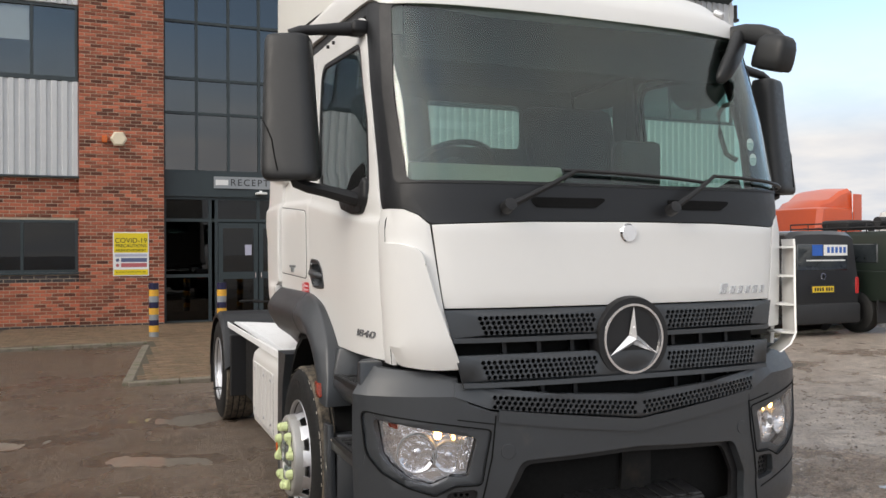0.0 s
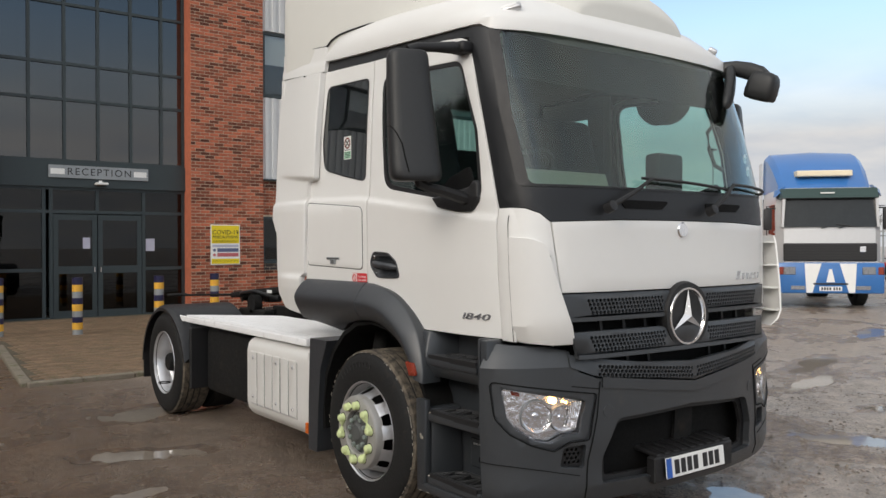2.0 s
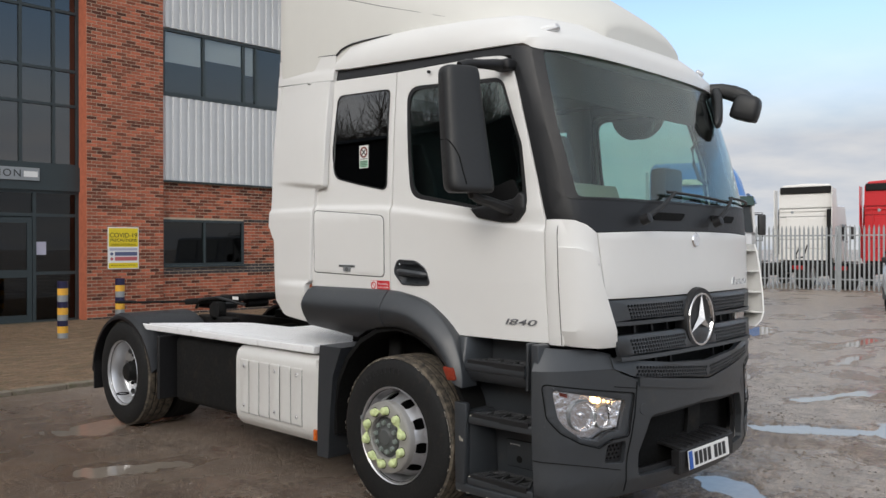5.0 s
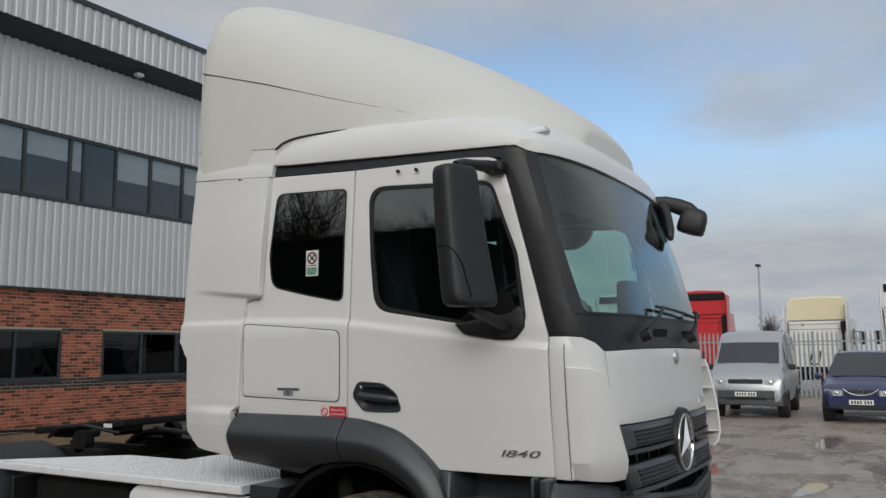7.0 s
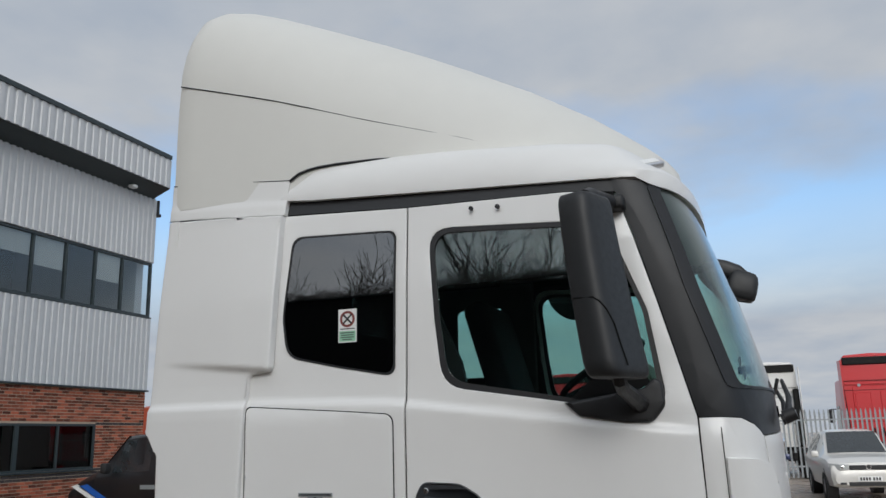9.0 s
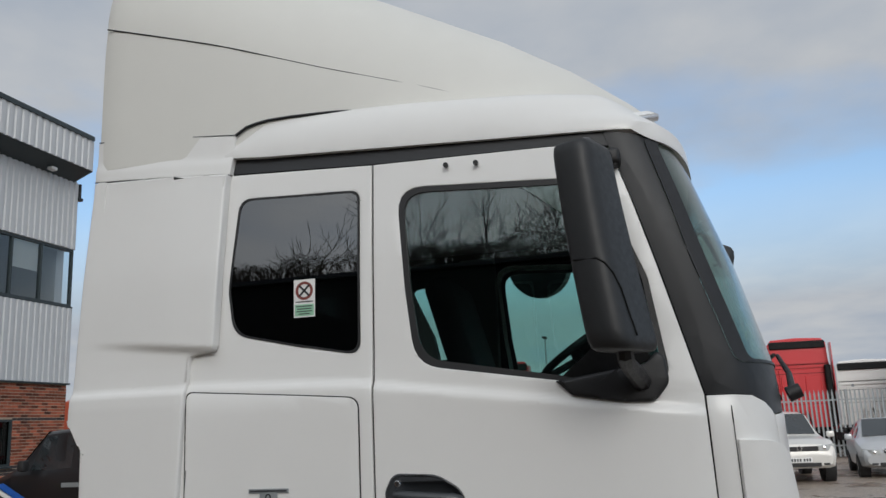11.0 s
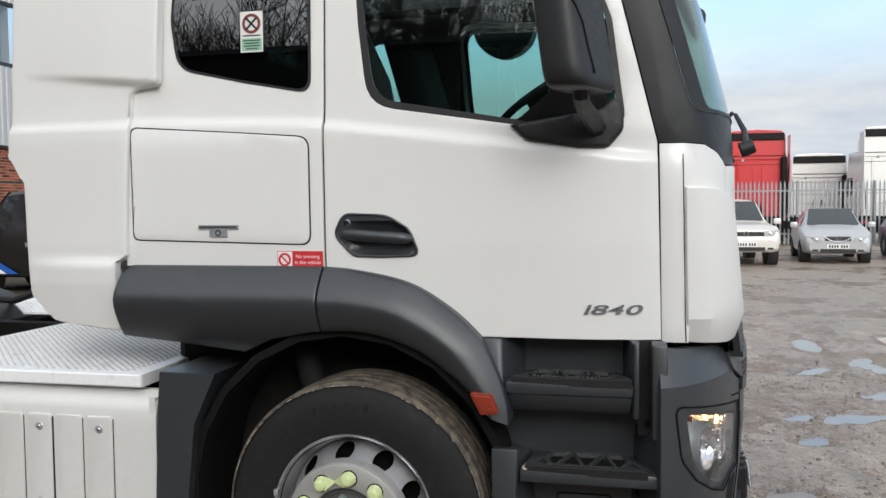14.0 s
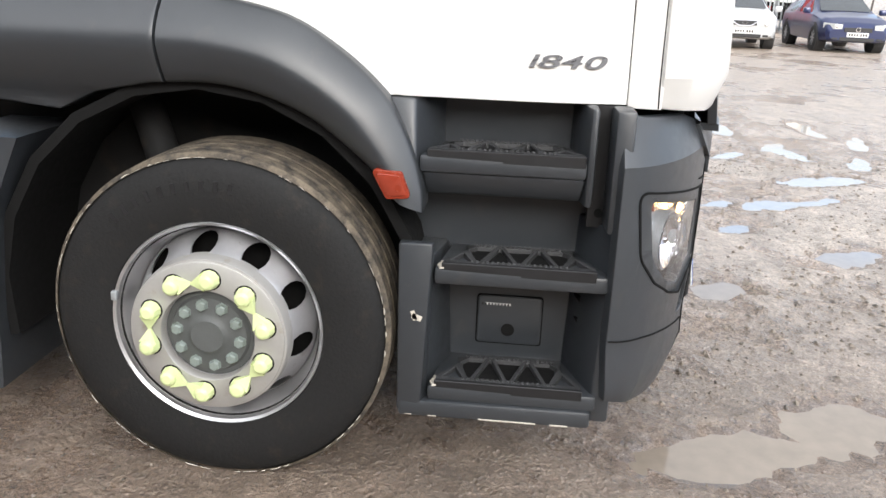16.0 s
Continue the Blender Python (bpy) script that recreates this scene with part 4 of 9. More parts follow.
def bumper_map(p, z, d):
    q = bumper_point(p, z)
    if d:
        t = (bumper_point(p + 0.01, z) - bumper_point(p - 0.01, z)).normalized()
        q = q + Vector((-t.y, t.x, 0)) * d
    return q


def pb(x):
    return p_of_x(x, BUMP_T, 1.235)


def flakes(name, bms, mat, parent, label):
    """Small worn spots, each a piece of its own."""
    for bm in bms:
        part(name, bm, mat, parent, label, 0)


def line_strip(mapf, pts, width, mat, name, parent, lift=0.001):
    """A thin joint along a line in (u, v)."""
    out = []
    for (u0, v0), (u1, v1) in zip(pts, pts[1:]):
        d = Vector((u1 - u0, v1 - v0)).normalized()
        nrm = Vector((-d.y, d.x)) * width / 2
        out.append(panel(mapf, [(u0 - nrm.x, v0 - nrm.y), (u1 - nrm.x, v1 - nrm.y), (u1 + nrm.x, v1 + nrm.y), (u0 + nrm.x, v0 + nrm.y)], (), 0.004, (0.03, 0.03), lift))
    return part(name, join(*out), mat, parent)


DOOR_WIN = rpoly([(0.020, 2.660, 0.10), (-0.765, 2.612, 0.10), (-0.91, 2.22, 0.2), (-0.96, 1.85, 0.10), (-0.84, 1.80, 0.05), (-0.58, 1.870, 0), (-0.045, 1.955, 0.13), (-0.010, 2.24, 0.3)])
DOOR_GLASS = rpoly([(-0.003, 2.636, 0.09), (-0.755, 2.590, 0.08), (-0.89, 2.22, 0.2), (-0.935, 1.86, 0.08), (-0.835, 1.822, 0.05), (-0.58, 1.889, 0), (-0.070, 1.980, 0.12), (-0.034, 2.24, 0.3)])
REAR_WIN = rpoly([(0.174, 2.668, 0.045), (0.705, 2.690, 0.06), (0.740, 2.30, 0.25), (0.712, 2.118, 0.10), (0.45, 2.060, 0), (0.173, 2.008, 0.045)])


HANDLE_OUT = rpoly([(0.088, 1.488, 0.05), (0.048, 1.570, 0.05), (-0.12, 1.562, 0.12), (-0.205, 1.512, 0.08), (-0.245, 1.41, 0.03), (-0.10, 1.405, 0.05), (0.01, 1.408, 0.05)], 7)
HANDLE_IN = [(-0.078 + (u + 0.078) * 0.93, 1.487 + (v - 1.487) * 0.88) for u, v in HANDLE_OUT]


def cab_side(sgn):
    S = side_map(sgn)

    def opening(loop):                     # the passenger's window reaches a little further back and up
        return loop if sgn < 0 else [(u + 0.025 * max(0.0, 1 + u / 0.5), v + 0.03 * min(max((v - 2.2) / 0.4, 0.0), 1.0)) for u, v in loop]
    door_win, door_glass = opening(DOOR_WIN), opening(DOOR_GLASS)
    # dark shell behind the outer panels
    shell = [(0.90, 1.10), (0.90, 2.86), (-0.3, 2.82), (-0.785, 2.79), (-0.83, 2.66), (-0.89, 2.48), (-0.968, 2.2), (-1.072, 1.8), (-1.085, 1.13), (-0.44, 1.13), (-0.2, 1.30), (0.12, 1.34)]
    hole_d = rpoly([(0.042, 2.69, 0.10), (-0.775, 2.65, 0.10), (-0.94, 2.22, 0.2), (-0.985, 1.86, 0.10), (-0.84, 1.77, 0.05), (-0.58, 1.842, 0), (-0.022, 1.928, 0.13), (0.015, 2.24, 0.3)])
    hole_d = opening(hole_d)
    hole_r = rpoly([(0.145, 2.69, 0.05), (0.725, 2.715, 0.07), (0.765, 2.3, 0.25), (0.735, 2.095, 0.11), (0.45, 2.035, 0), (0.145, 1.98, 0.05)])
    part("cab_shell", panel(S, shell, [hole_d, hole_r, HANDLE_OUT], 0.03, (0.15, 0.15), -0.012), M_SEAM_RECESS, TRUCK)
    # door
    g = 0.004
    out = [(0.12 - g, 1.358)]
    for k in range(9):                     # the arch cuts the door's lower rear corner
        a = k / 8
        out.append((0.11 - 0.565 * a, 1.352 - 0.035 * a - 0.195 * a ** 2.2))
    out += [(-0.46, 1.125)] + [(-1.077, 1.122), (-1.061, 1.80), (-1.004, 2.03), (-0.946, 2.26), (-0.876, 2.52)] + rpoly([(-0.876, 2.52), (-0.812, 2.73, 0.12), (-0.6, 2.752), (0, 2.77)])[1:-2] + [(-0.6, 2.752), (0.12 - g, 2.768)]
    door = part("door", panel(S, out, [door_win, HANDLE_IN], 0.016, (0.10, 0.0125), 0.0, 0.0025), M_WHITE, TRUCK, "white cab door")
    part("window_seal", panel(S, door_win, [door_glass], 0.014, (0.15, 0.15), -0.002), M_DARK, door, "black rubber seal")
    gl = part("window_pane", panel(S, door_glass, (), 0.004, (0.03, 0.03), -0.008), M_GLASS_SIDE, door, "tinted side glass")
    gl.visible_shadow = False
    # handle recess and grip
    rec, rim_in = HANDLE_OUT, HANDLE_IN
    part("handle_frame", panel(S, rec, [rim_in], 0.012, (0.08, 0.08), 0.007, 0.004), M_GREY, door, "dark grey handle surround")

    def hollow(y, z, d):
        e = max(0.0, 1 - ((y + 0.10) / 0.135) ** 2) * max(0.0, 1 - ((z - 1.482) / 0.055) ** 2)
        return (sgn * (side_w(y, z) + 0.003 - 0.036 * e ** 0.5 - d), y, z)
    part("handle_bowl", panel(hollow, [(-0.078 + (u + 0.078) * 1.03, 1.487 + (v - 1.487) * 1.04) for u, v in rim_in], (), 0.004, (0.012, 0.010)), M_GREY, door, "dark handle bowl")
    part("handle", tube([(sgn * (1.145 + 0.016 * math.sin(math.pi * min(max((0.035 - y) / 0.25, 0), 1)) ** 0.4), y, 1.492 - 0.018 * (0.04 - y) / 0.26) for y in np.linspace(0.045, -0.215, 14)], [0.014, 0.020] + [0.021] * 10 + [0.018, 0.010], 12), M_GREY, door, "black pull handle")
    part("lock", cyl((sgn * 1.148, 0.030, 1.533), (sgn * 1.156, 0.030, 1.533), 0.012, 16, bevel=0.002), M_CHROME, door)
    part("keyhole", bx(min(sgn * 1.156, sgn * 1.1566), max(sgn * 1.156, sgn * 1.1566), 0.0275, 0.0325, 1.527, 1.539), M_INK, door, smooth=0)
    for y in (-0.19, -0.31):
        part("screw", cyl((sgn * 1.10, y, 2.723 - 0.005 * (y < -0.2)), (sgn * 1.113, y, 2.723 - 0.005 * (y < -0.2)), 0.010, 12), M_DARK, door)
    # rear quarter
    q = [(0.12 + g, 1.362), (0.12 + g, 2.768), (0.94, 2.81), (0.94, 1.37)]
    part("quarter_panel", panel(S, q, [REAR_WIN], 0.016, (0.10, 0.0125), 0.0, 0.003), M_WHITE, TRUCK, "white rear quarter panel")
    rim = rpoly([(0.182, 2.660, 0.045), (0.697, 2.682, 0.06), (0.732, 2.30, 0.25), (0.704, 2.125, 0.10), (0.45, 2.068, 0), (0.181, 2.017, 0.045)])
    gl = part("quarter_pane", panel(S, REAR_WIN, (), 0.004, (0.03, 0.03), 0.001), M_GLASS_QUARTER if sgn < 0 else M_GLASS_SIDE, TRUCK, "tinted quarter glass with black edge")
    gl.visible_shadow = False
    part("quarter_edge", panel(S, REAR_WIN, [rim], 0.003, (0.15, 0.15), 0.0035), M_DARK, TRUCK)
    # locker door with its seam and badge
    lk = rpoly([(0.172, 1.45, 0.04), (0.172, 1.85, 0.05), (0.45, 1.872, 0), (0.905, 1.905, 0.03), (0.905, 1.468, 0.03)])
    lk2 = rpoly([(0.177, 1.454, 0.038), (0.177, 1.846, 0.048), (0.45, 1.868, 0), (0.900, 1.900, 0.028), (0.900, 1.472, 0.028)])
    part("locker_seam", panel(S, lk, [lk2], 0.004, (0.15, 0.15), 0.0015), M_SEAM_RECESS, TRUCK)
    lock = part("locker_door", panel(S, lk2, (), 0.008, (0.10, 0.10), 0.005, 0.004), M_WHITE, TRUCK, "white locker flap")
    bd = part("badge", join(bx(-0.003, 0.003, -0.082, 0.082, -0.007, 0.009, 0.001), bx(-0.003, 0.003, -0.036, 0.036, -0.036, -0.007, 0.001)), M_STEEL, lock, "small grey emissions badge")
    bd.matrix_basis = pose(sgn * (side_w(0.54, 1.515) + 0.008), 0.54, 1.518)
    part("badge_bar", bx(min(sgn * 0.003, sgn * 0.0045), max(sgn * 0.003, sgn * 0.0045), -0.076, 0.076, -0.002, 0.004), M_GREY, bd, smooth=0)
    part("badge_ring", moved(lathe([(0.007, 0), (0.012, 0), (0.012, 0.0015), (0.007, 0.0015)], 14), pose(sgn * 0.003, 0, -0.021, 0, sgn * 90)), M_INK, bd)
    # black strip under the roof
    st = [(0.80, 2.812), (0.13, 2.775), (-0.6, 2.757), (-0.815, 2.732), (-0.815, 2.81), (-0.3, 2.842), (0.3, 2.868), (0.80, 2.90)]
    part("roof_strip", panel(S, st, (), 0.03, (0.15, 0.15), -0.008), M_PILLAR, TRUCK, "grey trim strip")
    # black mirror mount on the door
    mb = rpoly([(-0.565, 1.868, 0.0), (-0.62, 1.815, 0.03), (-0.80, 1.785, 0.05), (-0.90, 1.782, 0.05), (-0.952, 1.845, 0.05), (-0.945, 1.935, 0.03), (-0.915, 1.955, 0.02), (-0.88, 1.915, 0.05), (-0.78, 1.90, 0.04)])
    part("mirror_mount", panel(S, mb, (), 0.03, (0.06, 0.06), 0.022, 0.012, 3), M_DARK, door, "black mirror mount")
    part("mirror_gusset", panel(S, rpoly([(-0.57, 1.872, 0.0), (-0.80, 1.89, 0), (-0.90, 1.93, 0), (-0.86, 2.03, 0.03), (-0.70, 1.98, 0.03)]), (), 0.01, (0.06, 0.06), -0.004, 0.003), M_SEAM_RECESS, door)


def mirror_main(sgn):
    """One tall tapered housing that leans forward to its foot, with a joint round the lower glass."""
    def sect(z, grow=0.0):
        a = max(2.62 - z, 0) / 0.67
        cx, cy = 1.433 + 0.004 * a, -0.742 - 0.083 * a ** 1.3
        w, d = 0.106 + 0.030 * a + grow, 0.062 + 0.004 * a + grow
        return cx, cy, w, d

    def ring(z, k=1.0, grow=0.0, n=40):
        cx, cy, w, d = sect(z, grow)
        yaw = radians(25) * -1
        out = []
        for i in range(n):
            t = 2 * math.pi * i / n
            ct, st = math.cos(t), math.sin(t)
            u = w * k * math.copysign(abs(ct) ** 0.42, ct)
            # the back is rounded, the glass side is flat
            q = (d * k * math.copysign(abs(st) ** (0.35 if st > 0 else 0.75), st)) * (1 if st > 0 else 1.15)
            x, y = u * math.cos(yaw) - q * math.sin(yaw), u * math.sin(yaw) + q * math.cos(yaw)
            out.append((sgn * (cx - x), cy + y, z))
        return out
    zs = [(2.618, 0.80), (2.614, 0.90), (2.602, 0.965), (2.578, 1.0)] + [(2.578 - 0.06 * k, 1.0) for k in range(1, 10)] + [(2.01, 1.0), (1.992, 1.0), (1.964, 0.98), (1.946, 0.93), (1.935, 0.82)]
    mr = part("mirror", loft([ring(z, k) for z, k in zs]), M_MIRROR, TRUCK, "tall black wing mirror housing", 50)
    # joint of the lower housing: level at the outside, then falling towards the foot
    def skin(i, z):
        return ring(z, 1.0, 0.0004, 80)[i]
    pts = [skin(i, z) for i, z in [(12, 2.24), (16, 2.235), (22, 2.23), (30, 2.225), (38, 2.22), (46, 2.215), (50, 2.20), (54, 2.17), (57, 2.12), (58, 2.05), (59, 1.975)]]
    part("housing_joint", tube(pts, 0.0035, 6), M_SEAM_RECESS, mr)
    for z0, z1, nm in ((2.26, 2.55, "mirror_glass"), (2.03, 2.20, "lower_glass")):
        rows = []
        for z in (z0, z1):
            cx, cy, w, d = sect(z)
            yaw = radians(-25)
            rows.append([(sgn * (cx - (u * w * math.cos(yaw) - (d + dd) * math.sin(yaw))), cy + u * w * math.sin(yaw) + (d + dd) * math.cos(yaw), z) for u, dd in ((-0.76, -0.006), (0.76, -0.006), (0.76, 0.001), (-0.76, 0.001))])
        part(nm, loft(rows), M_CHROME, mr, "mirror glass", 0)
    part("upper_arm", join(tube([(sgn * x, y, z) for x, y, z in ((1.10, -0.80, 2.668), (1.17, -0.79, 2.664), (1.27, -0.775, 2.655), (1.38, -0.755, 2.645), (1.43, -0.745, 2.625))], [0.034, 0.034, 0.027, 0.024, 0.024], 12), moved(bx(-0.04, 0.045, -0.055, 0.055, -0.032, 0.032, 0.018, 3), pose(sgn * 1.115, -0.80, 2.668))), M_DARK, TRUCK, "black mirror arm")
    part("lower_arm", tube([(sgn * x, y, z) for x, y, z in ((1.13, -0.86, 1.85), (1.20, -0.85, 1.868), (1.28, -0.835, 1.89), (1.36, -0.825, 1.905), (1.415, -0.825, 1.925), (1.43, -0.825, 1.965))], [0.034, 0.032, 0.029, 0.027, 0.027, 0.025], 8), M_DARK, TRUCK, "black mirror arm")


def cab_front():
    g = 0.004
    # bonnet panel
    xt, xb = 0.928, 0.885
    out = [(-p_of_x(xb), 1.362), (p_of_x(xb), 1.362), (p_of_x(xt) - g, 1.722), (0.5, 1.735), (0, 1.738), (-0.5, 1.735), (-p_of_x(xt) + g, 1.722)]
    hood = part("bonnet", panel(front_map, out, (), 0.02, (0.12, 0.12), 0.0, 0.005), M_WHITE, TRUCK, "white front flap")
    part("badge_round", join(moved(lathe([(0, 0.008), (0.038, 0.008), (0.044, 0.0), (0.044, -0.012), (0, -0.012)], 24), pose(0, -1.39, 1.688, 90))), M_CHROME, hood, "small round chrome badge")
    # corner wings, with a seam a hand's width before the door
    for s in (-1, 1):
        w = [(s * (p_of_x(xt) + g), 1.722), (s * p_of_x(xb + 0.004), 1.362), (s * p_of_x(0.86), 1.22), (s * (PM - 0.10), 1.22), (s * (PM - 0.092), 1.112), (s * (PM - 0.003), 1.114), (s * (PM - 0.003), 1.795), (s * (PM - 0.09), 1.795)]
        w += [(s * (p_of_x(xt) + 0.14), 1.79), (s * (p_of_x(xt) + 0.07), 1.765), (s * (p_of_x(xt) + 0.03), 1.74)]
        wing = part("corner_wing", panel(front_map, w, (), 0.02, (0.06, 0.10), 0.0, 0.0025), M_WHITE, TRUCK, "white corner wing")
        line_strip(front_map, [(s * (PM - 0.083), 1.115), (s * (PM - 0.083), 1.785)], 0.0032, M_SEAM_RECESS, "wing_seam", wing, 0.001)
        # air deflector swelling out of the wing, with a chamfered foot
        df = rpoly([(s * p_of_x(0.83), 1.10, 0.012), (s * (PM - 0.30), 1.098, 0), (s * (PM - 0.088), 1.112, 0.006), (s * (PM - 0.088), 1.648, 0.006), (s * (PM - 0.20), 1.640, 0), (s * (p_of_x(0.93) + 0.035), 1.615, 0.07), (s * (p_of_x(0.885) + 0.03), 1.4, 0.1)])

        def swell(p, z, d):
            k = min(max((PM - 0.086 - abs(p)) / 0.26, 0.0), 1.0)
            out_by = 0.010 + 0.030 * k * (2 - k)
            if z < 1.196:
                out_by -= 0.040 * (1.196 - z) / 0.09
            return front_map(p, z, d - out_by)
        if s < 0:
            part("air_deflector", panel(swell, df, (), 0.05, (0.04, 0.0598), 0.0, 0.004, 2), M_WHITE, wing, "moulded white air deflector", 22)
    # the kerb side's deflector blade stands off on ribs
    edge = [(0.915, -1.378, 1.094), (0.965, -1.398, 1.135), (0.99, -1.405, 1.189), (0.997, -1.395, 1.33), (1.024, -1.366, 1.474), (1.068, -1.323, 1.622), (1.085, -1.30, 1.665)]
    skin = loft([[(x, y, z), (x + 0.045, y + 0.055, z), (x + 0.085, y + 0.17, z), (x + 0.076, y + 0.172, z), (x + 0.037, y + 0.060, z), (x - 0.006, y + 0.008, z)] for x, y, z in edge])
    bd = part("deflector_blade", skin, M_WHITE, TRUCK, "white deflector blade standing off on ribs")
    for x, y, z in edge[2:6]:
        q = [(x - 0.004, y + 0.008), (x + 0.037, y + 0.060), (x + 0.076, y + 0.17), (x - 0.03, y + 0.17), (x - 0.03, y + 0.07)]
        part("rib", loft([[(u, v, z - 0.005) for u, v in q], [(u, v, z + 0.005) for u, v in q]]), M_WHITE, bd, smooth=0)
    # black surround of the windscreen: cowl, pillars and header
    gl = rpoly([(-(PM - 0.145), 1.905, 0.04), (0, 1.90), (PM - 0.145, 1.905, 0.04), (PM - 0.122, 2.30), (PM - 0.150, 2.748, 0.025), (0.64, 2.768), (0, 2.788), (-0.64, 2.768), (-(PM - 0.150), 2.748, 0.025), (-(PM - 0.122), 2.30)])
    sur = [(-PM + 0.002, 1.80), (-(p_of_x(xt) + 0.14), 1.795), (-(p_of_x(xt) + 0.07), 1.77), (-(p_of_x(xt) + 0.03), 1.745), (-p_of_x(xt) + g, 1.727), (-0.5, 1.74), (0, 1.743), (0.5, 1.74), (p_of_x(xt) - g, 1.727), (p_of_x(xt) + 0.03, 1.745), (p_of_x(xt) + 0.07, 1.77), (p_of_x(xt) + 0.14, 1.795), (PM - 0.002, 1.80), (PM - 0.002, 2.82), (PM - 0.2, 2.80), (0, 2.80), (-(PM - 0.2), 2.80), (-PM + 0.002, 2.82)]
    part("windscreen_surround", panel(front_map, sur, [gl], 0.02, (0.08, 0.08), -0.004), M_PILLAR, TRUCK, "dark grey windscreen surround and pillars")
    ws = part("windscreen", panel(front_map, [(u * 0.975, 2.335 + (v - 2.335) * 0.985) for u, v in gl], (), 0.006, (0.08, 0.10), -0.002), M_GLASS, TRUCK, "greenish windscreen glass")
    ws.visible_shadow = False
    gl2 = [(u * 0.943, 2.335 + (v - 2.335) * 0.975) for u, v in gl]
    part("windscreen_seal", panel(front_map, gl, [gl2], 0.003, (0.08, 0.10), 0.0015), M_DARK, TRUCK, "black printed glass edge")
    # grab recesses in the cowl: near-black plates, shade put into the colour
    for x in (-0.30, 0.42):
        r = rpoly([(x - 0.20, 1.845, 0.02), (x - 0.17, 1.80, 0.03), (x + 0.13, 1.80, 0.05), (x + 0.20, 1.845, 0.02)])
        part("cowl_recess", panel(front_map, r, (), 0.01, (0.1, 0.1), 0.002), M_SEAM_RECESS, TRUCK)
    # wipers
    for x0, x1 in ((-0.62, 0.0), (0.22, 0.70)):
        a = front_map(x0, 1.80, -0.045)
        b = front_map((x0 * 0.45 + x1 * 0.55), 1.965, -0.05)
        mid = [front_map(x0 + 0.28 + (x1 + 0.17 - x0) * k / 8, 1.965 - 0.035 * (k / 8) ** 2, -0.03) for k in range(9)]
        w = part("wiper", join(tube([a, a.lerp(b, 0.5) + Vector((0, -0.015, 0.0)), b], [0.016, 0.012, 0.009], 8), moved(lathe([(0, -0.02), (0.03, -0.02), (0.028, 0.03), (0, 0.035)], 14), Matrix.Translation(a) @ pose(0, 0, 0, 70))), M_DARK, TRUCK, "black wiper arm")
        part("blade", tube(mid, 0.009, 6), M_DARK, w)


def plan_ring(z, inset, back=0.78):
    """The cab's outline at a height, drawn in by an inset."""
    pts = []
    for k in range(-24, 25):
        pts.append(front_point(PM * k / 24, z))
    ya = interp(z, A_LINE)
    right = [Vector((side_w(y, z), y, z)) for y in np.linspace(ya + 0.08, back, 10)]
    left = [Vector((-v.x, v.y, v.z)) for v in reversed(right)]
    ring = pts + right + left
    cy = -0.15
    fx, fy = 1 - inset / 1.09, 1 - inset / 0.95
    return [Vector((v.x * fx, cy + (v.y - cy) * (fy if v.y < cy else 1), z)) for v in ring]


def roof():
    lv = [(2.828, -0.014), (2.86, -0.021), (2.91, -0.025), (2.95, -0.025), (2.98, -0.017), (3.003, -0.002), (3.02, 0.022), (3.032, 0.07), (3.04, 0.2), (3.044, 0.55)]

    def drop(v, z):
        # the shell sinks in a quarter round to its rear end and falls gently to the front
        k = (z - 2.838) / 0.19
        rear = min(max((v.y - 0.62) / 0.17, 0.0), 1.0)
        lip = 0.034 * min(max((-0.925 - v.y) / 0.03, 0.0), 1.0) * (1 if z < 2.84 else 0)
        return v.z - lip + 0.052 * (v.y + 0.08) - 0.16 * k * rear ** 3.0 + 0.018 * k * (1 - min(abs(v.y) / 0.9, 1))
    def soft(v, z):
        # the front corners of the shell are cut back in a wide round
        c = 0.055 * min(max((abs(v.x) - 0.5) / 0.5, 0.0), 1.0) * min(max((-0.5 - v.y) / 0.4, 0.0), 1.0) * min(max((z - 2.865) / 0.07, 0.0), 1.0)
        return Vector((v.x - math.copysign(c, v.x), v.y + c, drop(v, z)))
    rings = [[soft(v, z) for v in plan_ring(z, i)] for z, i in lv]
    rf = part("roof", loft(rings), M_WHITE, TRUCK, "white cab roof", 50)
    for s in (-1, 1):
        mk = part("roof_lamp", bx(-0.068, 0.068, -0.030, 0.030, -0.016, 0.016, 0.012, 3), M_SILVER, rf, "small clear roof marker lamp")
        mk.matrix_basis = pose(s * 0.906, -0.945, 2.884) @ pose(0, 0, 0, 34, s * 14, s * 48)
        part("roof_lamp_lens", bx(-0.046, 0.046, -0.022, 0.022, 0.014, 0.0185, 0.004), M_PLATE_W, mk)
        part("plug", cyl((s * 1.055, 0.315, 2.950), (s * 1.078, 0.315, 2.948), 0.012, 14, bevel=0.003), M_STEEL, rf)
        part("plug_seat", cyl((s * 1.05, 0.315, 2.950), (s * 1.0735, 0.315, 2.948), 0.026, 20, bevel=0.004), M_WHITE, rf)


SEAM_Z = [(-1.1, 2.9), (-0.387, 3.03), (-0.074, 3.13), (0.334, 3.25), (0.859, 3.42), (1.45, 3.60)]


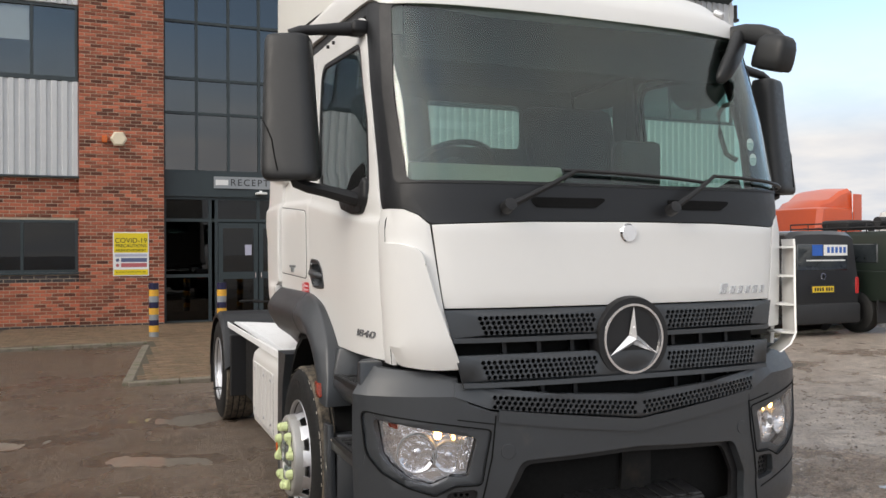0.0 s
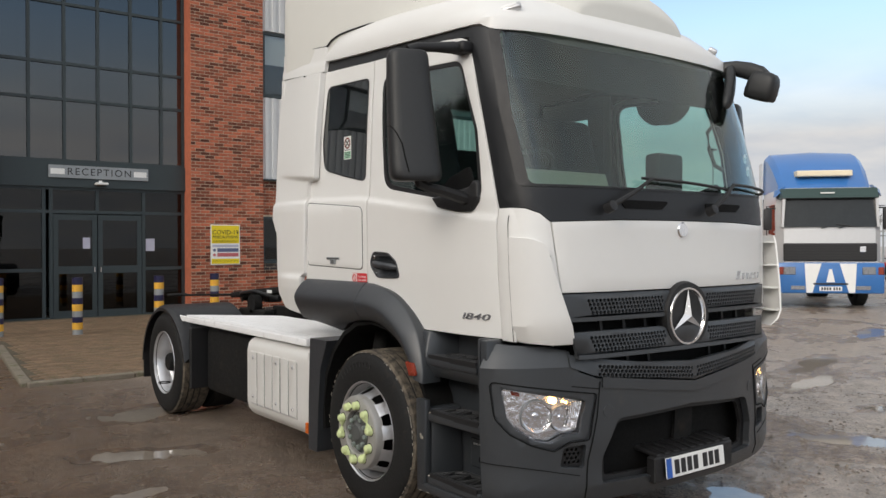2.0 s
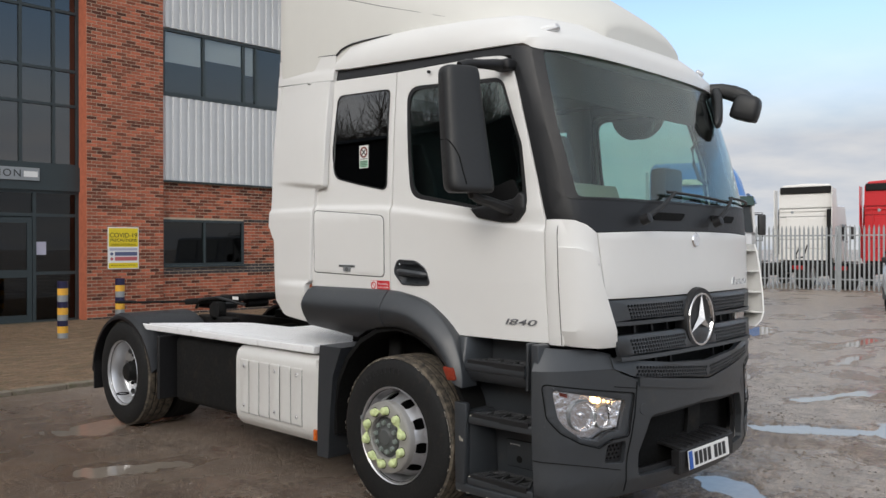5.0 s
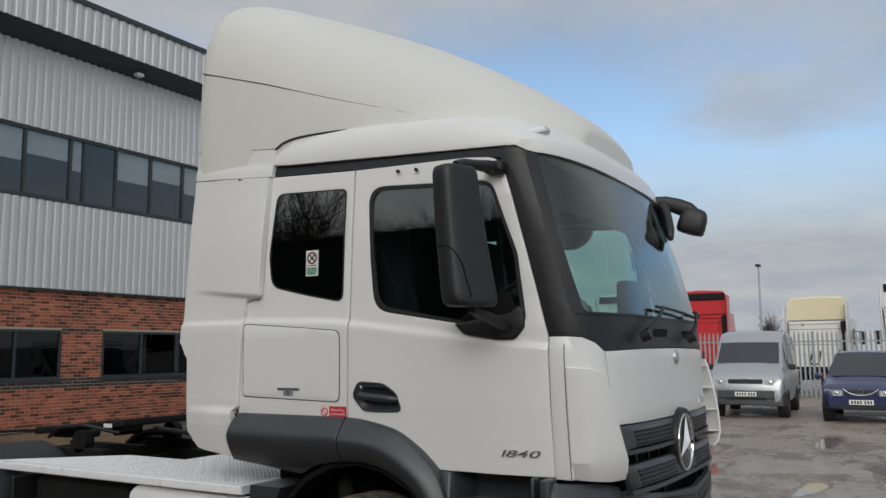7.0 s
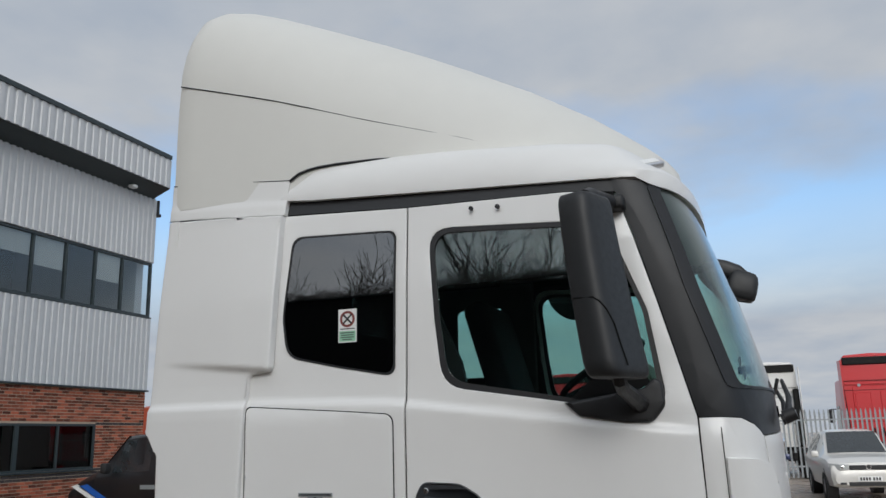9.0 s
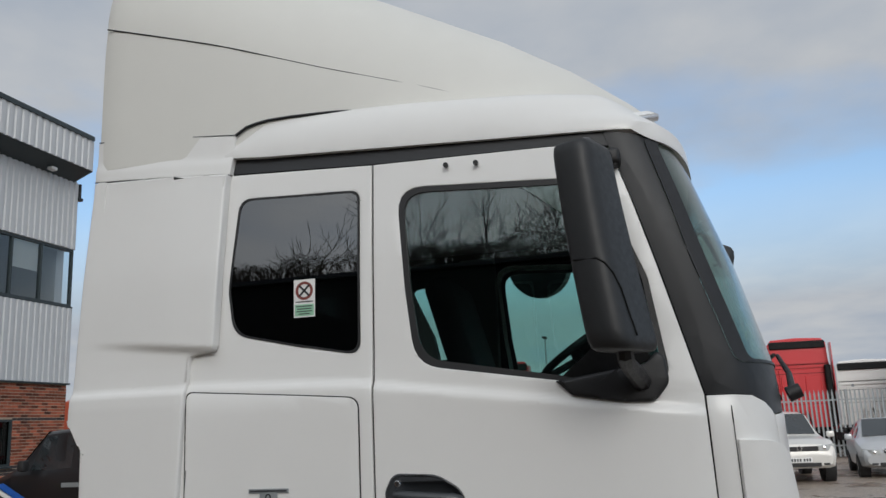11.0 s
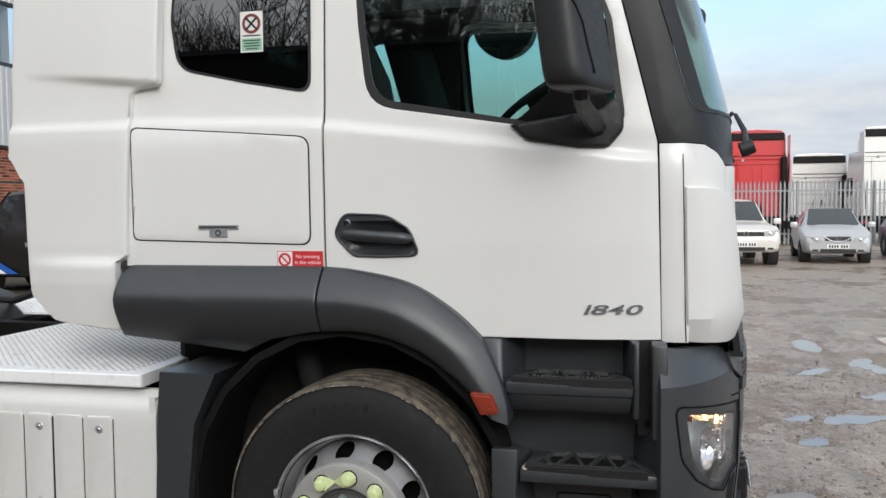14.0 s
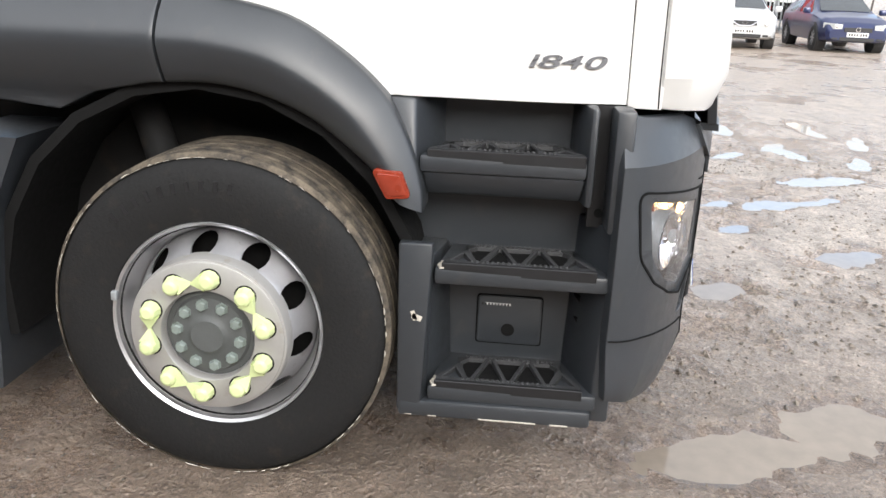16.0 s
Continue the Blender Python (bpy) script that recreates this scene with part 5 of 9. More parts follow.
def spoiler():
    tops = [(-1.04, 3.0), (-1.035, 3.03), (-1.01, 3.075), (-0.97, 3.12), (-0.88, 3.195), (-0.65, 3.36), (-0.35, 3.545), (0.0, 3.735), (0.25, 3.845), (0.5, 3.945), (1.0, 4.125), (1.14, 4.168), (1.22, 4.185), (1.30, 4.19), (1.36, 4.17), (1.40, 4.13), (1.42, 4.09)]
    wid = [(-1.04, 0.44), (-1.035, 0.46), (-1.01, 0.50), (-0.88, 0.636), (-0.65, 0.796), (-0.35, 0.918), (0.0, 0.985), (0.5, 1.05), (0.74, 1.088), (0.9, 1.096), (1.42, 1.094)]
    ys = [-1.04, -1.035, -1.02, -0.99, -0.95, -0.9, -0.8, -0.65, -0.5, -0.35, -0.2, 0.0, 0.2, 0.4, 0.6, 0.8, 1.0, 1.15, 1.28, 1.36, 1.405, 1.42]
    rings = []
    N = 40
    for y in ys:
        w, t = interp(y, wid), interp(y, tops)
        base = 2.90
        e = interp(y, [(-1.0, 2.45), (0.0, 2.6), (0.7, 3.6), (1.4, 5.2)])
        ring = []
        for k in range(N + 1):
            a = math.pi * k / N
            cx, sz = math.cos(a), math.sin(a)
            x = w * (1 if cx >= 0 else -1) * abs(cx) ** (2 / e)
            z = base + (t - base) * abs(sz) ** (2 / e)
            if z < interp(y, SEAM_Z):
                x *= 1 - 0.006 * min(max((y + 0.5) / 1.2, 0), 1)
            if y > 1.35:
                x *= 1 - 0.02 * (y - 1.35) / 0.07
            ring.append((x, y, z))
        rings.append(ring)
    sp = part("roof_spoiler", loft(rings), M_SPOILER, TRUCK, "tall white roof air deflector", 40)
    for s in (-1, 1):
        pts = []
        for y in np.linspace(-0.42, 1.40, 22):
            w, t = interp(y, wid), interp(y, tops)
            e = interp(y, [(-1.0, 2.45), (0.0, 2.6), (0.7, 3.6), (1.4, 5.2)])
            z = interp(y, SEAM_Z)
            r = min((z - 2.90) / (t - 2.90), 0.999)
            pts.append((s * (w * (1 - r ** e) ** (1 / e) - 0.003), y, z))
        edge = []
        for y in np.linspace(-0.36, 0.735, 24):
            w, t = interp(y, wid), interp(y, tops)
            e = interp(y, [(-1.0, 2.45), (0.0, 2.6), (0.7, 3.6), (1.4, 5.2)])
            z = interp(y, [(-0.40, 3.000), (-0.231, 3.018), (0.033, 3.036), (0.311, 3.046), (0.5, 3.042), (0.603, 3.033), (0.68, 3.015), (0.735, 2.975)])
            r = (z - 2.90) / (t - 2.90)
            edge.append((s * (w * (1 - r ** e) ** (1 / e) * 0.997 + 0.001), y, z))
        # thin dark tube paints the shadow line where the deflector meets the roof
        part("roof_gap", tube(edge, [0.0012 + 0.0052 * min(k / 14, 1.0) for k in range(24)], 6), M_PILLAR, sp, "dark tube for the shadowed gap between deflector and roof")
        part("spoiler_seam", tube(pts, [0.0006 + 0.0028 * (k / 21) ** 0.7 for k in range(22)], 6), M_MIRROR, sp)


def side_deflector(sgn):
    """The fairing behind the cab, in two steps with rounded edges."""
    def F(off, swage=False):
        def f(y, z, d):
            x = side_w(0.5, min(z, 2.78)) + off - 0.012 * min(max((z - 2.3) / 0.7, 0.0), 1.0) ** 1.5 - 0.018 * max(0, (y - 0.95) / 0.5) ** 2
            if swage:                      # the shoulder under the upper fairing fades out to the rear
                k = min(max((1.38 - y) / 0.4, 0.0), 1.0)
                e = min(max((z - (2.07 + 0.10 * (y - 0.9))) / 0.026 + 0.5, 0.0), 1.0)
                x += 0.026 * k * e * e * (3 - 2 * e)
                x += 0.022 * min(max((1.405 - z) / 0.035, 0.0), 1.0) * min(max((1.40 - y) / 0.25, 0), 1) - 0.02 * min(max((1.30 - z) / 0.17, 0.0), 1.0)
            return (sgn * (x - d), y, z)
        return f
    lo = rpoly([(0.752, 2.796, 0), (0.775, 2.06, 0.03), (0.895, 2.045, 0.03), (0.925, 1.41, 0.01), (0.955, 1.390, 0), (0.968, 1.385, 0.004), (0.962, 1.112, 0.02), (1.28, 1.145, 0.12), (1.375, 1.25, 0.08), (1.38, 1.695, 0.03), (1.45, 1.80, 0.05), (1.445, 2.09, 0), (1.430, 2.846, 0)])
    fair = part("side_fairing", panel(F(0.026, True), lo, (), 0.045, (0.05, 0.0125), 0.0, 0.010, 3), M_WHITE, TRUCK, "white side fairing, chipped at the rear edge", 60)
    def band(y, z, d):                     # the upper band stands out along its foot
        low = 2.798 + 0.072 * (y - 0.755)
        k = min(max((z - low - 0.045) / 0.05, 0.0), 1.0)
        q = F(0.026)(y, z, d)
        return (q[0] - sgn * (0.004 + 0.008 * k * k * (3 - 2 * k)) * (1 if z > low else 0), q[1], q[2])
    part("fairing_band", panel(band, [(0.750, 2.802), (1.428, 2.851), (1.426, 3.036), (0.732, 2.976)], (), 0.04, (0.08, 0.0125), 0.0, 0.003), M_WHITE, fair, "white upper band of the fairing", 60)
    line_strip(F(0.026), [(0.753, 2.799), (1.10, 2.824), (1.427, 2.8485)], 0.0035, M_GREY, "fairing_joint", fair, 0.0)
    line_strip(F(0.014), [(0.735, 2.979), (1.08, 3.010), (1.424, 3.040)], 0.0035, M_GREY, "fairing_joint", fair, 0.001)
    part("return_panel", bx(sgn * 1.0 if sgn > 0 else -1.10, sgn * 1.10 if sgn > 0 else -1.0, 1.36, 1.40, 1.25, 2.84), M_WHITE, fair)
    flakes("chip", [moved(bx(-0.0015, 0.0015, -a, a, -b, b), Matrix.Translation((sgn * (side_w(0.5, z) + 0.0008), y, z)) @ Matrix.Rotation(r, 4, "X")) for y, z, a, b, r in ((1.372, 1.705, 0.004, 0.030, 0.25), (1.362, 1.672, 0.003, 0.018, -0.5), (1.380, 1.735, 0.012, 0.003, 0.3), (1.366, 1.30, 0.003, 0.012, 0.1))], M_STONE, fair, "cracked paint chip")


def rounder(pts, n=4):
    """A smooth curve through points."""
    out = []
    for k in range(len(pts) - 1):
        p0, p1, p2, p3 = (Vector(pts[max(min(k + o, len(pts) - 1), 0)]) for o in (-1, 0, 1, 2))
        for j in range(n):
            t = j / n
            q = 0.5 * (2 * p1 + (p2 - p0) * t + (2 * p0 - 5 * p1 + 4 * p2 - p3) * t * t + (3 * p1 - p0 - 3 * p2 + p3) * t ** 3)
            out.append((q.x, q.y))
    return out + [tuple(pts[-1])]


def skirts_and_arch(sgn):
    def S(y, z, d):
        # fold line along the skirt and round the arch: sloped above it, drawn in below it
        if y > 0.118:
            t = (z - 1.137) / 0.237
        else:
            ang = math.atan2(0.03 - y, z - 0.5)
            t = (math.hypot(y - 0.03, z - 0.5) - 0.638) / interp(ang, [(-0.1, 0.238), (0.26, 0.214), (0.65, 0.165), (0.98, 0.085), (1.2, 0.07)])
        e = t - 0.46
        bulge = -0.16 * max(-e, 0) ** 1.5 - 0.085 * (min(max(e, 0), 0.6) / 0.54) ** 1.6 * interp(y, [(-0.56, 0.25), (-0.3, 0.7), (0.0, 1.0)])
        return (sgn * (1.240 + max(bulge, -0.10) - d), y, z)
    # wheel arch: inner edge round the wheel, outer edge against the door
    inner = [(0.56, 1.005), (0.475, 1.035), (0.33, 1.10), (0.16, 1.135), (0.0, 1.14), (-0.12, 1.12), (-0.25, 1.07), (-0.35, 1.00), (-0.43, 0.93), (-0.465, 0.88)]
    outer = [(-0.565, 0.835), (-0.56, 0.90), (-0.53, 1.0), (-0.485, 1.09), (-0.45, 1.14), (-0.35, 1.23), (-0.2, 1.318), (0.0, 1.362), (0.118, 1.372)]
    # the arch is drawn along the wheel, so that its fold runs true
    ri = rounder([(0.118, 1.137)] + inner[4:], 6)
    ro = rounder([(0.118, 1.372)] + outer[::-1][1:], 6)

    def along(pts, n):
        acc = [0.0]
        for a, b in zip(pts, pts[1:]):
            acc.append(acc[-1] + math.hypot(b[0] - a[0], b[1] - a[1]))
        return [(float(np.interp(t, acc, [p[0] for p in pts])), float(np.interp(t, acc, [p[1] for p in pts]))) for t in np.linspace(0, acc[-1], n)]
    rings = []
    for k, (a, b) in enumerate(zip(along(ri, 40), along(ro, 40))):
        deep = interp(k / 39, [(0, 1.0), (0.6, 0.75), (1.0, 0.30)])
        ring = []
        for t in (0.0, 0.04, 0.15, 0.30, 0.42, 0.47, 0.52, 0.62, 0.74, 0.86, 0.95, 0.985, 1.0):
            e = t - 0.46
            out_by = -0.16 * max(-e, 0) ** 1.5 - 0.085 * (max(e, 0) / 0.54) ** 1.6 * deep - (0.006 if t in (0.0, 1.0) else 0.0)
            ring.append((sgn * (1.240 + out_by), a[0] + (b[0] - a[0]) * t, a[1] + (b[1] - a[1]) * t))
        ring += [(sgn * 1.09, b[0], b[1]), (sgn * 1.15, a[0], a[1])]
        rings.append(ring)
    part("wheel_arch", loft(rings), M_GREY, TRUCK, "grey plastic wheel arch", 50)
    part("skirt", panel(S, [(0.126, 1.136), (0.126, 1.374), (0.905, 1.374), (0.938, 1.345), (0.948, 1.10), (0.45, 1.045), (0.33, 1.10), (0.16, 1.135)], (), 0.10, (0.08, 0.025), 0.0, 0.005), M_GREY, TRUCK, "grey plastic side skirt", 40)
    part("arch_top", bx(min(sgn * 1.10, sgn * 1.18), max(sgn * 1.10, sgn * 1.18), 0.14, 0.90, 1.325, 1.345), M_GREY, TRUCK)
    mo = rpoly([(-0.431, 0.952, 0.012), (-0.512, 0.947, 0.012), (-0.538, 0.878, 0.012), (-0.473, 0.873, 0.012)])
    mi_o = [(-0.489 + (u + 0.489) * 0.80, 0.9125 + (v - 0.9125) * 0.76) for u, v in mo]
    def out_flat(y, z, d):
        return (sgn * (1.238 - d), y, z)
    mk = part("side_marker", panel(out_flat, mo, (), 0.03, (0, 0), 0.006, 0.003), M_AMBER, TRUCK, "red-brown amber side marker lamp")
    part("marker_lens", panel(out_flat, mi_o, (), 0.01, (0, 0), 0.010, 0.003), M_AMBER2, mk, "amber lens")
    part("marker_bulb", cyl((sgn * 1.225, -0.505, 0.905), (sgn * 1.2495, -0.505, 0.905), 0.009, 12), M_AMBER, mk)
    # liner over the wheel
    rings = []
    for k in range(13):
        a = radians(-12 + 204 * k / 12)
        rings.append([(sgn * x, 0.60 * math.cos(a) * 1.0 + 0.05, 0.50 + 0.62 * math.sin(a)) for x in (1.16, 0.80)] + [(sgn * x, 0.63 * math.cos(a) + 0.05, 0.50 + 0.65 * math.sin(a)) for x in (0.80, 1.16)])
    part("arch_liner", loft(rings), M_SEAM_RECESS, TRUCK, "black arch liner")
    # mud flap behind the front wheel
    part("mud_guard", loft([[(sgn * 1.20, y0, z), (sgn * 1.20, y1, z), (sgn * 0.86, y1, z), (sgn * 0.86, y0, z)] for z, y0, y1 in ((0.205, 0.688, 0.803), (0.23, 0.682, 0.804), (0.5, 0.665, 0.802), (0.775, 0.635, 0.79), (0.97, 0.545, 0.775))]), M_GREY, TRUCK, "grey mudguard")


def step_tread(sgn, parent, x0, x1, y0, y1, z):
    """A black tread, narrower at the back, with pierced angled bars."""
    def T(v, u, d):
        return (sgn * u, v, z + 0.014 - d)
    c, hw = (y0 + y1) / 2, (y1 - y0) / 2
    def half(u):
        return hw - 0.10 * ((x1 - u) / (x1 - x0)) ** 1.6
    edge = rpoly([(c - half(x0), x0, 0.03), (c + half(x0), x0, 0.03), (c + half(x0 + 0.06), x0 + 0.06, 0.03), (c + hw, x1 - 0.03, 0.01), (c + hw, x1, 0.004), (c - hw, x1, 0.004), (c - hw, x1 - 0.03, 0.01), (c - half(x0 + 0.06), x0 + 0.06, 0.03)])
    holes = []
    u0, u1 = x0 + 0.020, x1 - 0.030
    n, w = 5, 0.040
    for k in range(n):
        m = c + (k - (n - 1) / 2) * 0.0555
        holes.append([(m - w, u1), (m + w, u1), (m + 0.004, u0 + 0.004), (m - 0.004, u0 + 0.004)] if k % 2 else [(m - w, u0), (m + w, u0), (m + 0.004, u1 - 0.004), (m - 0.004, u1 - 0.004)])
    for e in (-1, 1):
        holes.append([(c + e * (hw - 0.075), u1), (c + e * (hw - 0.018), u1), (c + e * (hw - 0.050), (u0 + u1) / 2)])
    tr = part("tread", panel(T, edge, holes, 0.016, (0, 0), 0.0, 0.0015, 1), M_TREADPLATE, parent, "black perforated tread")
    part("tread_well", bx(min(sgn * (x0 + 0.01), sgn * (x1 - 0.01)), max(sgn * (x0 + 0.01), sgn * (x1 - 0.01)), y0 + 0.07, y1 - 0.07, z - 0.003, z + 0.001), M_SEAM_RECESS, tr, smooth=0)
    studs = [bx(min(sgn * u, sgn * (u + 0.007)), max(sgn * u, sgn * (u + 0.007)), c + v - 0.0035, c + v + 0.0035, z + 0.012, z + 0.0185) for u in (x1 - 0.024, x0 + 0.008) for v in np.linspace(-hw * 0.62, hw * 0.62, 19)]
    tagged(part("tread_studs", join(*studs), M_TREADPLATE, tr, smooth=0), kind="stuff")
    part("tread_nosing", bx(min(sgn * (x1 - 0.010), sgn * (x1 + 0.004)), max(sgn * (x1 - 0.010), sgn * (x1 + 0.004)), y0 - 0.002, y1 + 0.002, z - 0.016, z + 0.015, 0.002), M_DARK, tr)


def boarding_steps(sgn):
    def prism(pts, z0, z1, top=None, soft_edge=0.01):
        a = [(sgn * x, y, z0) for x, y in pts]
        b = [(sgn * x, y, z1) for x, y in (top or pts)]
        bm = loft([a, b])
        bmesh.ops.bevel(bm, geom=bm.edges[:], offset=soft_edge, segments=2, affect="EDGES", profile=0.5)
        return bm
    st = part("step_well", bx(min(sgn * 0.86, sgn * 0.98), max(sgn * 0.86, sgn * 0.98), -1.10, -0.50, 0.25, 1.13), M_GREY, TRUCK, "grey moulded boarding steps, scuffed white at the corners")
    part("rear_cheek", prism([(1.212, -0.505), (1.214, -0.572), (1.165, -0.585), (1.165, -0.505)], 0.25, 0.752, [(1.218, -0.505), (1.218, -0.597), (1.185, -0.600), (1.185, -0.505)], 0.008), M_GREY, st)
    part("inner_cheek", prism([(1.17, -0.505), (1.17, -0.583), (0.985, -0.645), (0.965, -0.505)], 0.25, 0.70, [(1.17, -0.52), (1.17, -0.59), (0.985, -0.62), (0.965, -0.52)]), M_GREY, st)
    part("front_cheek", prism([(1.19, -1.10), (1.19, -1.045), (0.98, -0.965), (0.96, -1.10)], 0.25, 0.80, [(1.175, -1.10), (1.175, -1.07), (0.98, -0.985), (0.96, -1.10)]), M_GREY, st)
    part("upper_cheek", prism([(1.20, -0.50), (1.205, -0.548), (0.98, -0.60), (0.96, -0.50)], 0.86, 1.122, [(1.14, -0.46), (1.14, -0.53), (0.98, -0.60), (0.96, -0.46)]), M_GREY, st)
    part("upper_cheek", prism([(1.165, -1.005), (1.165, -0.985), (0.985, -0.945), (0.965, -1.005)], 0.86, 1.122), M_GREY, st)
    part("post", prism([(1.195, -1.095), (1.195, -1.045), (1.09, -1.04), (1.09, -1.095)], 0.80, 1.122), M_GREY, st, "grey post beside a dark recess")
    part("recess", bx(min(sgn * 1.03, sgn * 1.09), max(sgn * 1.03, sgn * 1.09), -1.06, -1.0, 0.79, 1.12), M_DARK, st)
    part("recess_hole", cyl((sgn * 1.088, -1.03, 0.83), (sgn * 1.094, -1.03, 0.83), 0.012, 12), M_SEAM_RECESS, st)
    for k, (z, x1, y0, y1) in enumerate(((0.935, 1.178, -0.985, -0.548), (0.635, 1.205, -1.066, -0.60), (0.285, 1.205, -1.062, -0.59))):
        s = part("step", prism([(x1, y1), (x1 - 0.004, y0), (0.95, y0 + 0.03), (0.95, y1 - 0.03)], z, z + 0.048), M_GREY, TRUCK, "grey step")
        step_tread(sgn, s, 1.02, x1 - 0.006, y1 - 0.43, y1 - 0.022, z + 0.0475)
        if k:
            flakes("chip", [moved(bx(-a, a, -b, b, -0.002, 0.002), pose(sgn * (x1 - 0.012 - e), y1 - 0.016 - f, z + 0.0485, 0, 0, r)) for a, b, e, f, r in ((0.014, 0.006, 0.0, 0.0, 20), (0.008, 0.012, 0.02, 0.006, -30), (0.006, 0.004, 0.04, 0.002, 10))], M_CRUST, s, "scuff worn to white")
    flakes("chip", [moved(bx(-0.0012, 0.0012, -a, a, -b, b), pose(sgn * 1.2155, y, z, r)) for y, z, a, b, r in ((-0.558, 0.54, 0.014, 0.008, 20), (-0.55, 0.545, 0.006, 0.014, -20), (-0.568, 0.70, 0.002, 0.03, 4))], M_CRUST, st, "scuff worn to white")
    ap = part("step_apron", prism([(1.215, -0.51), (1.208, -1.05), (1.06, -1.05), (1.06, -0.51)], 0.235, 0.286), M_GREY, TRUCK, "grey lower lip of the steps, scraped")
    flakes("scrape", [bx(min(sgn * 1.21, sgn * 1.214), max(sgn * 1.21, sgn * 1.214), y, y + w, 0.240, 0.2425) for y, w in ((-0.99, 0.05), (-0.90, 0.16), (-0.62, 0.025), (-0.55, 0.02))], M_CRUST, ap, "")
    part("step_fascia", prism([(1.13, -0.565), (1.13, -0.975), (1.0, -0.975), (1.0, -0.565)], 0.868, 0.936, [(1.172, -0.555), (1.172, -0.982), (1.0, -0.982), (1.0, -0.555)]), M_GREY, TRUCK)
    hz = rrect(-0.903, -0.713, 0.38, 0.53, 0.012)
    ht = part("hatch", panel(lambda y, z, d: (sgn * (0.984 - d), y, z), hz, (), 0.006, (0, 0), 0.006, 0.003), M_GREY, TRUCK, "small grey hatch with a label")
    part("hatch_gap", panel(lambda y, z, d: (sgn * (0.9825 - d), y, z), [(-0.808 + (u + 0.808) * 1.04, 0.455 + (v - 0.455) * 1.05) for u, v in hz], (), 0.002, (0, 0), 0.001), M_SEAM_RECESS, ht, "", 0)
    part("hatch_hole", cyl((sgn * 0.988, -0.805, 0.425), (sgn * 0.9915, -0.805, 0.425), 0.020, 16), M_SEAM_RECESS, ht)
    part("hatch_label", bx(min(sgn * 0.990, sgn * 0.991), max(sgn * 0.990, sgn * 0.991), -0.81, -0.735, 0.502, 0.509), M_SIGNWHITE, ht, smooth=0)
    part("label_bars", join(*[bx(min(sgn * 0.991, sgn * 0.9915), max(sgn * 0.991, sgn * 0.9915), -0.806 + 0.0095 * k, -0.800 + 0.0095 * k, 0.502, 0.508) for k in range(9)]), M_INK, ht, smooth=0)
    for zz in (0.50, 0.565):
        part("bolt_hole", cyl((sgn * 1.01, -1.0, zz), (sgn * 1.055, -1.01, zz), 0.011, 12), M_SEAM_RECESS, TRUCK)


def perforated(u0, u1, v0, v1, du, dv, slope=0.0, r=0.0105, taper=0.0):
    """Rows of round holes as loops."""
    loops, row = [], 0
    v = v0
    while v <= v1:
        u = u0 + taper * (v1 - v) / max(v1 - v0, 1e-6) + (du / 2 if row % 2 else 0)
        while u <= u1 - taper * (v1 - v) / max(v1 - v0, 1e-6):
            loops.append([(u + r * math.cos(math.pi * k / 3), v + slope * abs(u) + r * math.sin(math.pi * k / 3)) for k in range(6)])
            u += du
        v += dv
        row += 1
    return loops


